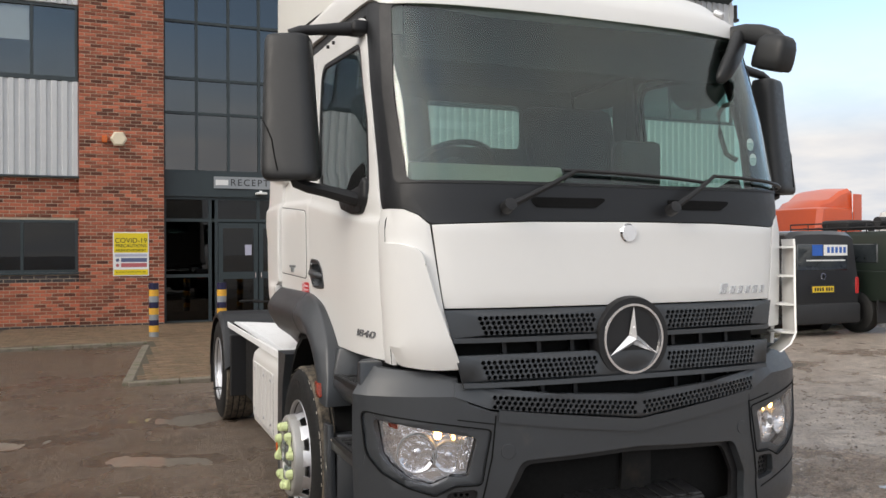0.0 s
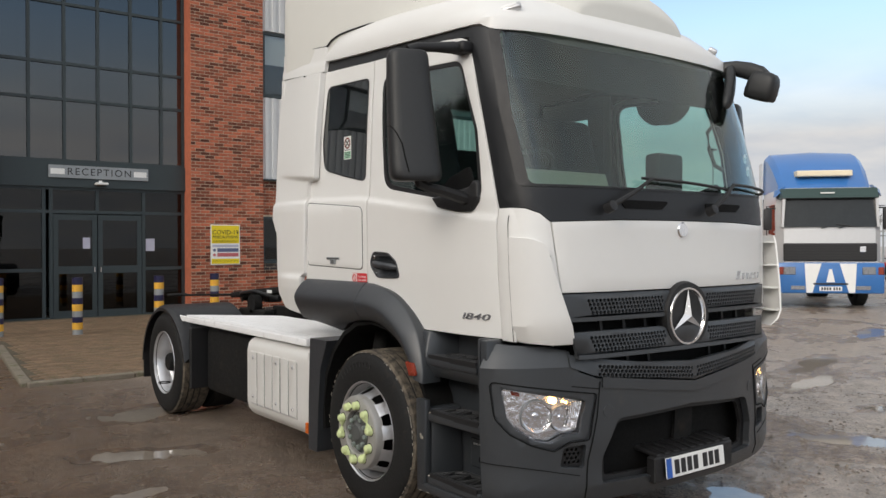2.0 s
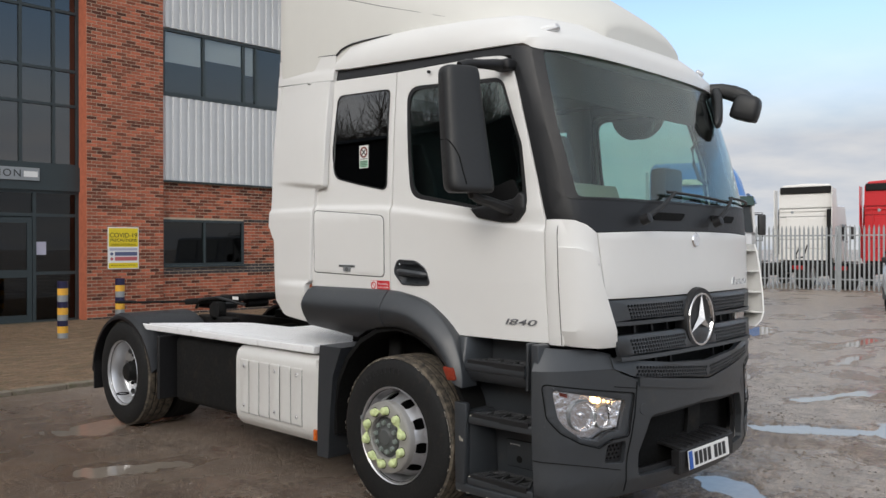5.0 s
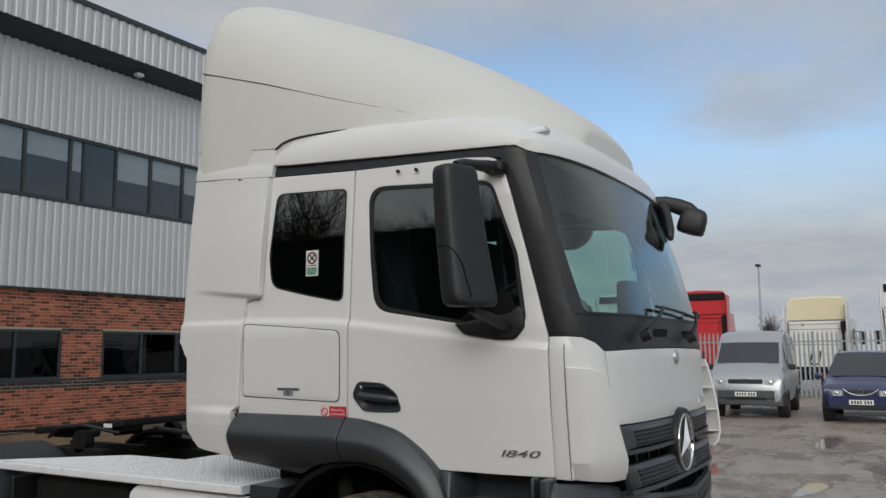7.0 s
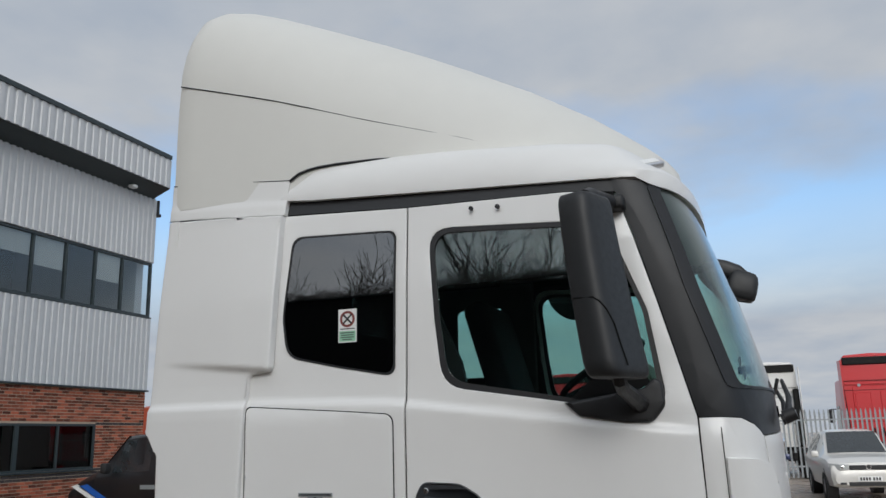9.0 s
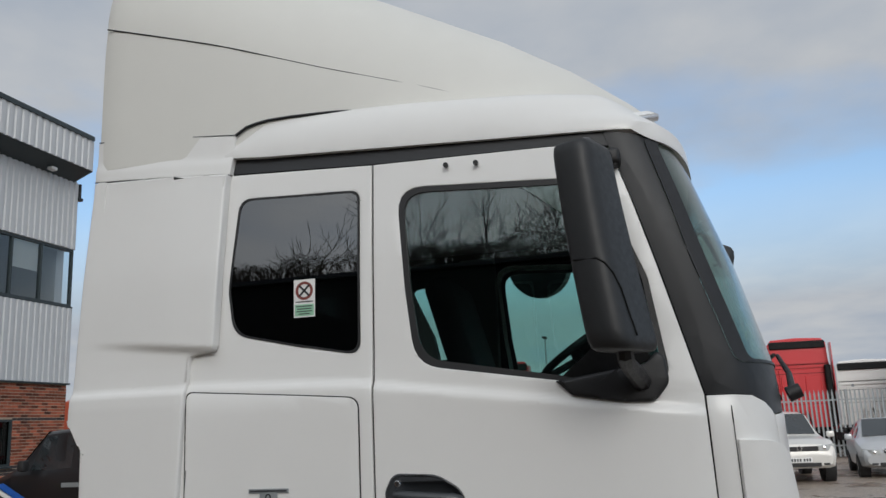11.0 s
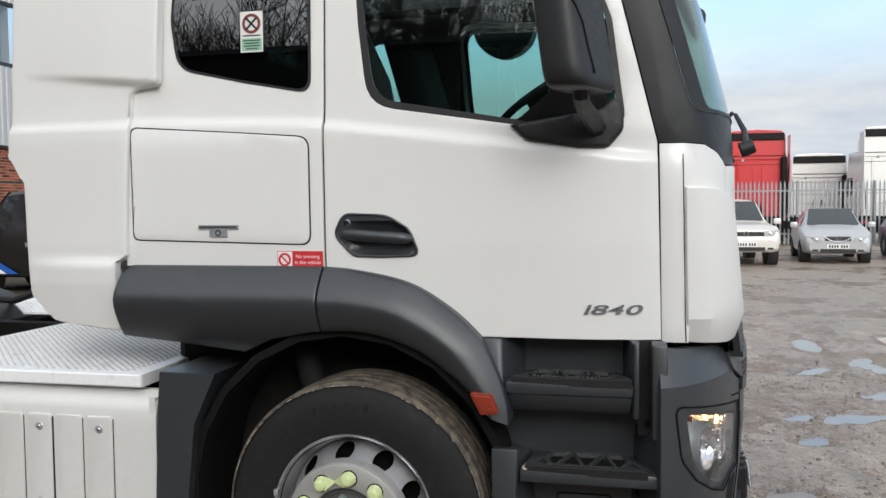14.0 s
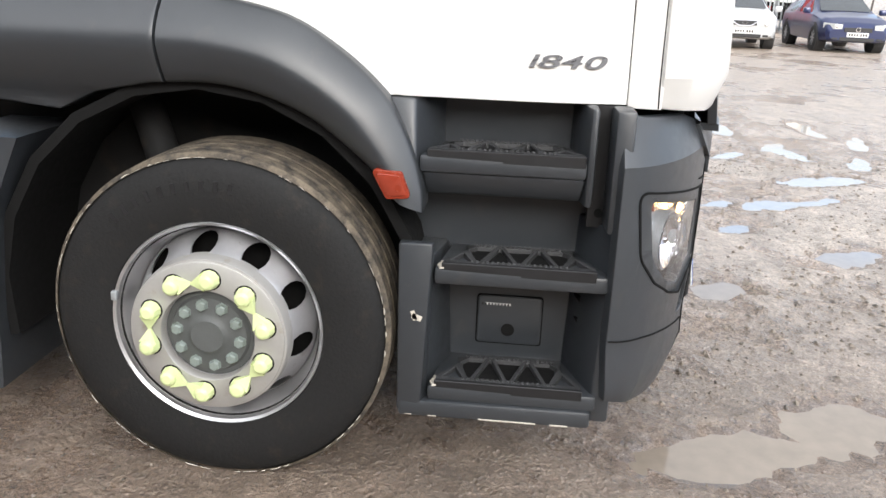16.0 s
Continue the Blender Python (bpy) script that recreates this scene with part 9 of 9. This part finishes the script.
    plate(c, pose(L0 - 0.024, 0.62, 1.02, 0, 0, 180), True, True)


four_by_four()


# ---- lorries in the yard and behind the fence, nose towards +x, rear wall of the cab at x = 0 ----
def yard_lorry(name, label, m, color, roof_color=None, top=4.35, body_top=2.95, fairing=True, chassis_len=3.6, glass_top=2.6, face=None, deflector=True, slim=1.0, hollow=True):
    c = thing(name, label, "lorry", m, group="lorries in the yard")
    pm = color
    rc = roof_color or color
    w = 1.22
    # cab body, tapering a little to its roof
    rings = []
    for z, dx, i in ((1.05, 0.0, 0.0), (1.9, 0.0, 0.0), (2.4, 0.06, 0.02), (body_top, 0.22, 0.06), (body_top + 0.06, 0.30, 0.14)):
        x1, ww = 2.05 - dx, w - i
        rings.append([(0.0, -ww + 0.06, z), (0.06, -ww, z), (x1 - 0.20, -ww, z), (x1 - 0.03, -ww + 0.16, z), (x1, -ww + 0.5, z), (x1, ww - 0.5, z), (x1 - 0.03, ww - 0.16, z), (x1 - 0.20, ww, z), (0.06, ww, z), (0.0, ww - 0.06, z)])
    part("cab", loft(rings), pm, c)
    if fairing:
        rings = []
        for x, z, i in ((-0.02, top - 0.06, 0.10), (0.04, top, 0.12), (0.5, top - 0.12, 0.14), (1.0, top - 0.42, 0.2), (1.45, body_top + 0.30, 0.3), (1.75, body_top + 0.02, 0.42)):
            ww = w - i * slim
            rings.append([(x, -ww, body_top - 0.02), (x, -ww + 0.02, z - 0.16), (x, -ww + 0.14, z - 0.03), (x, 0, z + 0.02), (x, ww - 0.14, z - 0.03), (x, ww - 0.02, z - 0.16), (x, ww, body_top - 0.02)])
        part("roof_fairing", loft(rings), rc, c, "roof air deflector")
        # solid dark block; its colour stands for shade under the deflector edge
        if hollow:
            part("fairing_hollow", bx(-0.10, 0.0, -w + 0.16, w - 0.16, top - 0.42, top - 0.12, 0.03), M_CHASSIS, c, "dark block painted as the shaded hollow under the deflector edge")
    if deflector:
        for s in (-1, 1):
            part("side_deflector", loft([[(-0.45, s * 1.20, z), (0.05, s * 1.235, z), (0.05, s * 1.20, z), (-0.45, s * 1.17, z)] for z in (1.15, 2.0, (top if fairing else body_top) - 0.25)]), pm, c)
    # ribs and fittings of the rear wall
    part("rear_panel", bx(-0.03, 0.01, -0.80, 0.80, 1.55, body_top - 0.25, 0.02), pm, c)
    part("rear_rib", bx(-0.05, -0.02, -1.05, 1.05, body_top - 0.20, body_top - 0.12, 0.01), pm, c)
    for zz in (1.95, body_top - 0.42, body_top - 0.06):
        part("wall_joint", bx(-0.036, -0.028, -1.08, 1.08, zz, zz + 0.018), M_CHASSIS, c, "", 0)
    for yy in (-0.45, 0.45):
        part("pressing", bx(-0.045, -0.02, yy - 0.28, yy + 0.28, 2.05, body_top - 0.50, 0.02), pm, c)
    part("round_cap", cyl((-0.06, 0.55, body_top - 0.22), (-0.02, 0.55, body_top - 0.22), 0.06, 14), M_STEEL, c)
    for s in (-1, 1):
        part("stay", cyl((-0.25, s * 1.05, 1.3), (-0.05, s * 1.12, body_top - 0.1), 0.02, 6), M_CHASSIS, c)
    part("rear_duct", bx(-0.26, -0.01, -1.14, -0.92, 1.05, body_top - 0.1, 0.04), M_CHASSIS, c, "black air intake")
    part("hose_carrier", join(tube([(-0.1, 0.2, 1.7), (-0.5, 0.25, 1.25), (-0.9, 0.1, 1.15)], 0.03, 6), tube([(-0.1, -0.1, 1.7), (-0.6, -0.1, 1.2), (-0.9, 0.0, 1.15)], 0.03, 6)), M_CHASSIS, c)
    # side windows
    for s in (-1, 1):
        y = s * 1.222
        q = [(0.95, y, 1.88), (1.80, y, 1.80), (1.62, y - s * 0.02, glass_top), (0.95, y - s * 0.02, glass_top)]
        part("side_window", loft([q, [(a, b - s * 0.03, e) for a, b, e in q]]), M_GLASS_BLACK, c, "", 0)
        part("door_mirror", bx(1.72, 1.86, s * 1.40 - 0.10, s * 1.40 + 0.10, 1.95, 2.5, 0.04, 2), M_TRIM, c, "black door mirror")
        part("mirror_arm", cyl((1.75, s * 1.2, 2.5), (1.78, s * 1.42, 2.5), 0.02, 6), M_TRIM, c)
        part("step_panel", bx(0.95, 2.0, s * 1.12 - 0.10, s * 1.12 + 0.10, 0.40, 1.05, 0.04), roof_color or color, c)
        part("wheel_arch", bx(0.10, 0.96, s * 1.14 - 0.08, s * 1.14 + 0.08, 0.95, 1.10, 0.04), roof_color or color, c)
        road_wheel(c, 0.55, s * 1.22, 0.50, 0.30, s, M_ALLOY, 0)
        road_wheel(c, 0.55 - chassis_len, s * 1.22, 0.50, 0.56, s, M_ALLOY, 0)
        part("chassis_rail", bx(-chassis_len - 0.4, 1.6, s * 0.4 - 0.05, s * 0.4 + 0.05, 0.65, 0.92), M_CHASSIS, c)
        part("tank", bx(-1.9, -0.35, s * 0.92 - 0.25, s * 0.92 + 0.25, 0.42, 0.95, 0.06, 2), roof_color or M_CHASSIS, c)
        part("rear_wing", bx(0.55 - chassis_len - 0.6, 0.55 - chassis_len + 0.6, s * 0.94 - 0.28, s * 0.94 + 0.28, 1.02, 1.06, 0.015), M_CHASSIS, c)
        part("tail_lamp", bx(-chassis_len - 0.45, -chassis_len - 0.38, s * 0.95 - 0.22, s * 0.95 + 0.22, 0.75, 0.9, 0.01), M_RED, c, "red tail lamp")
    part("underside", bx(0.1, 1.95, -0.95, 0.95, 0.5, 1.06), M_CHASSIS, c)
    if face:
        face(c)
    return c


P_RED = paint("paint_red", (0.52, 0.025, 0.03))
P_WHITE2 = paint("paint_old_white", (0.72, 0.71, 0.68))
P_CREAM = paint("paint_cream", (0.72, 0.64, 0.44))
P_ORANGE = paint("paint_orange", (0.72, 0.11, 0.035))
P_BLUE2 = paint("paint_royal_blue", (0.028, 0.15, 0.42))
P_GREY2 = paint("paint_silver_grey", (0.56, 0.56, 0.56), 0.3)
P_GREEN2 = paint("paint_bottle_green", (0.008, 0.035, 0.028))
M_SCREEN = material("lorry_screen_dark", (0.020, 0.023, 0.024), 0.08, vary=0.2, scale=1.5, gloss_vary=0.02, spec=0.35)

FENCE_ROW = [(9.6, P_WHITE2, 4.35, "white lorry tractor seen from behind, past the fence"), (6.1, P_RED, 4.35, "red lorry tractor seen from behind, past the fence"),
             (-2.1, P_WHITE2, 4.42, "white lorry tractor with a tall roof, past the fence"), (-6.0, P_RED, 4.58, "red lorry tractor with a tall roof, past the fence"), (-11.1, P_WHITE2, 4.62, "white lorry tractor with a tall roof, past the fence")]
for yy, pm, tp, lb in FENCE_ROW:
    yard_lorry("lorry", lb, pose(32.0, yy, 0, 0, 0, 3), pm, top=tp, body_top=tp - 1.0)
yard_lorry("lorry", "cream-roofed older white lorry past the fence", pose(32.5, 1.5, 0, 0, 0, -4), P_WHITE2, roof_color=P_CREAM, top=3.93, body_top=3.0, slim=0.8, hollow=False)
yard_lorry("lorry", "low-roofed white lorry past the fence", pose(35.0, -9.0, 0, 0, 0, 0), P_WHITE2, top=3.75, body_top=2.9)
yard_lorry("lorry", "orange lorry beyond the vans", pose(23.2, 19.2, 0, 0, 0, 186), P_ORANGE, top=3.92, body_top=3.1)
yard_lorry("lorry", "white lorry with a swept roof beyond the four-by-four", pose(24.8, 15.7, 0, 0, 0, -172), P_WHITE2, top=3.85, body_top=2.9)


def blue_face(c):
    fx = 2.06
    part("windscreen", loft([[(fx + 0.03, -1.08, 2.02), (fx + 0.03, 1.08, 2.02), (fx - 0.05, 1.08, 2.02), (fx - 0.05, -1.08, 2.02)], [(fx - 0.08, -1.04, 2.73), (fx - 0.08, 1.04, 2.73), (fx - 0.2, 1.04, 2.73), (fx - 0.2, -1.04, 2.73)]]), M_SCREEN, c, "dark flat windscreen", 0)
    part("visor", loft([[(fx - 0.16, -1.16, 2.72), (fx - 0.16, 1.16, 2.72), (fx + 0.08, 1.10, 2.74), (fx + 0.08, -1.10, 2.74)], [(fx - 0.22, -1.16, 2.96), (fx - 0.22, 1.16, 2.96), (fx - 0.05, 1.10, 2.98), (fx - 0.05, -1.10, 2.98)]]), P_GREEN2, c, "green sun visor")
    part("visor_text", bx(fx + 0.0, fx + 0.047, -0.22, 0.10, 2.845, 2.875), M_SIGNWHITE, c, "pale lettering", 0)
    part("roof_board", bx(1.20, 1.60, -0.66, 0.66, 3.31, 3.46, 0.02), M_CREAM, c, "white headboard", 0)
    part("grille", bx(fx - 0.01, fx + 0.03, -1.08, 1.08, 1.18, 1.62, 0.02), M_TRIM, c, "black slatted grille")
    for k in range(6):
        part("slat", bx(fx + 0.028, fx + 0.040, -1.05, 1.05, 1.21 + 0.065 * k, 1.235 + 0.065 * k), M_DARK, c, smooth=0)
    part("badge_plate", bx(fx + 0.03, fx + 0.045, 0.68, 0.82, 1.40, 1.54, 0.004), M_CHROME, c)
    bp = part("bumper", bx(1.9, fx + 0.08, -1.24, 1.24, 0.38, 1.14, 0.05, 2), P_BLUE2, c, "blue bumper with white chevrons")
    for s in (-1, 1):
        for pts in ([(0.60, 1.12), (0.21, 1.12), (0.42, 0.40), (0.56, 0.40)], [(0.03, 0.98), (0.0, 0.98), (0.0, 0.66), (0.10, 0.66)]):
            q = [(fx + 0.083, s * y, z) for y, z in pts]
            part("chevron", loft([q, [(x + 0.004, y, z) for x, y, z in q]]), M_SIGNWHITE, bp, "white chevron", 0)
        part("pillar", loft([[(fx + 0.034, s * y, z) for y, z in ((1.075, 2.02), (1.13, 2.02), (1.10, 2.72), (1.035, 2.72))], [(fx - 0.10, s * y, z) for y, z in ((1.075, 2.02), (1.13, 2.02), (1.10, 2.72), (1.035, 2.72))]]), P_GREY2, c, "silver-grey screen pillar", 0)
        part("visor_wing", loft([[(fx - 0.30, s * 1.05, 2.95), (fx - 0.02, s * 1.05, 2.95), (fx - 0.16, s * 1.23, 2.78), (fx - 0.40, s * 1.24, 2.78)], [(fx - 0.34, s * 1.0, 3.06), (fx - 0.10, s * 1.0, 3.06), (fx - 0.24, s * 1.20, 2.95), (fx - 0.44, s * 1.21, 2.95)]]), P_BLUE2, c, "blue roof wing")
        part("mirror_frame", tube([(fx - 0.35, s * 1.22, 2.55), (fx - 0.28, s * 1.42, 2.55), (fx - 0.28, s * 1.42, 1.80), (fx - 0.35, s * 1.22, 1.80)], 0.014, 6), M_TRIM, c)
    part("screen_wiper", tube([(fx + 0.045, 0.55, 2.03), (fx + 0.04, 0.15, 2.09)], 0.012, 6), M_TRIM, c)
    part("lower_trim", bx(fx - 0.01, fx + 0.035, -1.09, 1.09, 1.135, 1.175, 0.01), M_CHROME, c)
    part("front_step", bx(fx + 0.085, fx + 0.10, -0.40, 0.40, 0.60, 0.64, 0.004), M_TRIM, bp)
    for s in (-1, 1):
        part("headlamp", bx(fx + 0.06, fx + 0.095, s * 0.92 - 0.20, s * 0.92 + 0.12, 0.84, 1.04, 0.02), M_DCHROME, bp)
        part("indicator", bx(fx + 0.02, fx + 0.095, s * 1.14 - 0.06, s * 1.14 + 0.08, 0.84, 1.04, 0.02), M_AMBER, bp)
        part("fog_lamp", bx(fx + 0.06, fx + 0.09, s * 0.75 - 0.18, s * 0.75 + 0.18, 0.46, 0.58, 0.02), M_DCHROME, bp)
        part("wiper", cyl((fx + 0.03, s * 0.2, 1.99), (fx - 0.02, s * 0.2 + 0.5, 2.12), 0.015, 6), M_TRIM, c)
    plate(bp, pose(fx + 0.092, 0, 0.50))


BLUE_HEAD = heading(-0.74, -0.67)
hx, hy = math.cos(radians(BLUE_HEAD)), math.sin(radians(BLUE_HEAD))
yard_lorry("lorry", "silver-grey older lorry with royal blue roof and bumper", pose(17.1 - 0.55 * hx, 7.2 - 0.55 * hy, 0, 0, 0, BLUE_HEAD), P_GREY2, roof_color=P_BLUE2, top=4.05, body_top=2.95, face=blue_face, slim=0.4)


# ---- beyond the yard ----
def lamp_post(x, y, h):
    p = thing("lamp_post", "grey yard lamp on a tall pole", "lamp post", pose(x, y, 0))
    part("pole", lathe([(0, 0), (0.08, 0), (0.05, h), (0, h)], 10), M_STEEL, p)
    part("lantern", bx(-0.35, 0.25, -0.15, 0.15, h, h + 0.14, 0.03), M_DARK, p)


lamp_post(45, 29.7, 8.0)
lamp_post(52, 7.0, 7.2)


def bare_tree(seed, height, spread=0.7, depth=6):
    """A leafless tree: trunk and limbs that fork down to fine twigs."""
    rnd = random.Random(seed)
    verts, faces = [], []

    def limb(p, d, length, r0, r1, sides):
        q = p + d * length
        side = d.orthogonal().normalized()
        up = d.cross(side)
        i = len(verts)
        for c, r in ((p, r0), (q, r1)):
            for k in range(sides):
                a = 2 * math.pi * k / sides
                verts.append(tuple(c + side * (r * math.cos(a)) + up * (r * math.sin(a))))
        for k in range(sides):
            faces.append((i + k, i + (k + 1) % sides, i + sides + (k + 1) % sides, i + sides + k))
        return q

    def grow(p, d, length, r, level):
        n = 3 if level > 2 else 2
        for k in range(n):
            d2 = (d + Vector((rnd.uniform(-1, 1), rnd.uniform(-1, 1), rnd.uniform(-0.4, 0.7))) * (0.13 if level > 3 else 0.30)).normalized()
            q = limb(p, d2, length / n, r, r * 0.86, 5 if level > 4 else 3)
            if level > 0 and (k > 0 or level < 5):
                for _ in range(2 if level > 1 else 1):
                    e = (d2 + Vector((rnd.uniform(-1, 1), rnd.uniform(-1, 1), rnd.uniform(-0.3, 0.6))).normalized() * spread * 1.25).normalized()
                    grow(q, e, length * rnd.uniform(0.48, 0.72), max(r * 0.56, 0.009), level - 1)
            p, d, r = q, d2, r * 0.86
        if level > 0:
            grow(p, d, length * 0.7, max(r * 0.78, 0.009), level - 1)

    grow(Vector((0, 0, 0)), Vector((0, 0, 1)), height * 0.34, height * 0.016, depth - 1)
    me = bpy.data.meshes.new("branches")
    me.from_pydata(verts, [], faces)
    me.materials.append(M_BARK)
    return me


TREES = [bare_tree(k + 3, 12 + k % 3) for k in range(3)]
rt = random.Random(5)
for k in range(25):
    t = thing("tree", "bare winter tree with fine dark twigs", "tree", pose(-36 - rt.uniform(0, 7), -20 + 2.9 * k + rt.uniform(-1.2, 1.2), 0, 0, 0, rt.uniform(0, 360)), group="bare trees along the yard")
    b = new("branches", TREES[k % 3])
    b.parent = t
    s = rt.uniform(1.36, 1.68)
    b.matrix_basis = Matrix.Diagonal((s, s, s, 1))
for k in range(14):
    t = thing("tree", "distant bare tree past the fence", "tree", pose(75 + rt.uniform(0, 15), -40 + 7.5 * k, 0, 0, 0, rt.uniform(0, 360)), group="distant trees")
    b = new("branches", TREES[k % 3])
    b.parent = t
    b.matrix_basis = Matrix.Diagonal((0.5, 0.5, 0.5, 1))

shed = thing("shed", "long dark flat-roofed shed across the yard", "shed", pose(-30, 10, 0), kind="structure")
part("wall", bx(-3, 0, -40, 40, 0, 10.2, 0.02), M_CHASSIS, shed, "dark sheeted wall", 0)
part("roof", bx(-3.3, 0.3, -40.3, 40.3, 10.2, 10.4), M_DARK, shed, "", 0)


# ---- brickwork and paving, piece by piece ----
def pier_pieces(x0, x1, z1):
    """Single bricks of the pier that the camera passes nearest, on shared meshes."""
    def brick_mesh(length):
        e, d = 0.004, 0.010
        v = [(0, 0, 0), (length, 0, 0), (length, 0, 0.062), (0, 0, 0.062), (e, -d, e), (length - e, -d, e), (length - e, -d, 0.062 - e), (e, -d, 0.062 - e)]
        f = [(4, 5, 6, 7), (0, 1, 5, 4), (1, 2, 6, 5), (2, 3, 7, 6), (3, 0, 4, 7)]
        me = bpy.data.meshes.new("brick")
        me.from_pydata(v, [], f)
        me.materials.append(M_BRICKP)
        return me
    cache = {}
    rnd = random.Random(4)
    row, z = 2, -0.05 + 2 * 0.075
    while z + 0.062 <= z1:
        x = x0 - (0.1125 if row % 2 else 0)
        while x < x1:
            a, b = max(x, x0), min(x + 0.212, x1)
            if b - a > 0.03:
                key = round(b - a, 3)
                if key not in cache:
                    cache[key] = brick_mesh(key)
                o = new("brick", cache[key])
                o.parent = OFFICE
                o.location = (a, WY + rnd.uniform(-0.002, 0.002), z)
            x += 0.225
        z += 0.075
        row += 1


def paving():
    """Herringbone-free running bond of paving blocks before the doors."""
    verts, faces = [], []
    rnd = random.Random(8)
    def inside(x, y):
        left = -2.02 + (y - 6.02) * 0.0888 if y < 10.75 else -15
        return x > left + 0.08 and y > 6.12 and not (x > 6.0 and y < 6.3 + (x - 6.0) * 0.3 + 0.1)
    row, y = 0, 6.14
    while y < WY - 0.02:
        x = -4.2 + (0.1 if row % 2 else 0)
        while x < 7.5:
            if inside(x, y) and inside(x + 0.195, y):
                h = PZ + 0.010 + rnd.uniform(-0.003, 0.003)
                i, e = len(verts), 0.006
                verts += [(x, y, PZ), (x + 0.195, y, PZ), (x + 0.195, y + 0.095, PZ), (x, y + 0.095, PZ), (x + e, y + e, h), (x + 0.195 - e, y + e, h), (x + 0.195 - e, y + 0.095 - e, h), (x + e, y + 0.095 - e, h)]
                faces += [(i + 4, i + 5, i + 6, i + 7), (i, i + 1, i + 5, i + 4), (i + 1, i + 2, i + 6, i + 5), (i + 2, i + 3, i + 7, i + 6), (i + 3, i, i + 4, i + 7)]
            x += 0.20
        y += 0.10
        row += 1
    me = bpy.data.meshes.new("paving_blocks")
    me.from_pydata(verts, [], faces)
    me.materials.append(M_PAVE)
    o = new("paving_blocks", me)
    o.parent = PAVEMENT
    tagged(o, label="tan paving blocks in running bond", kind="stuff")


brickwork()
pier_pieces(PIERS[1][0], PIERS[1][1], 2.80)
paving()
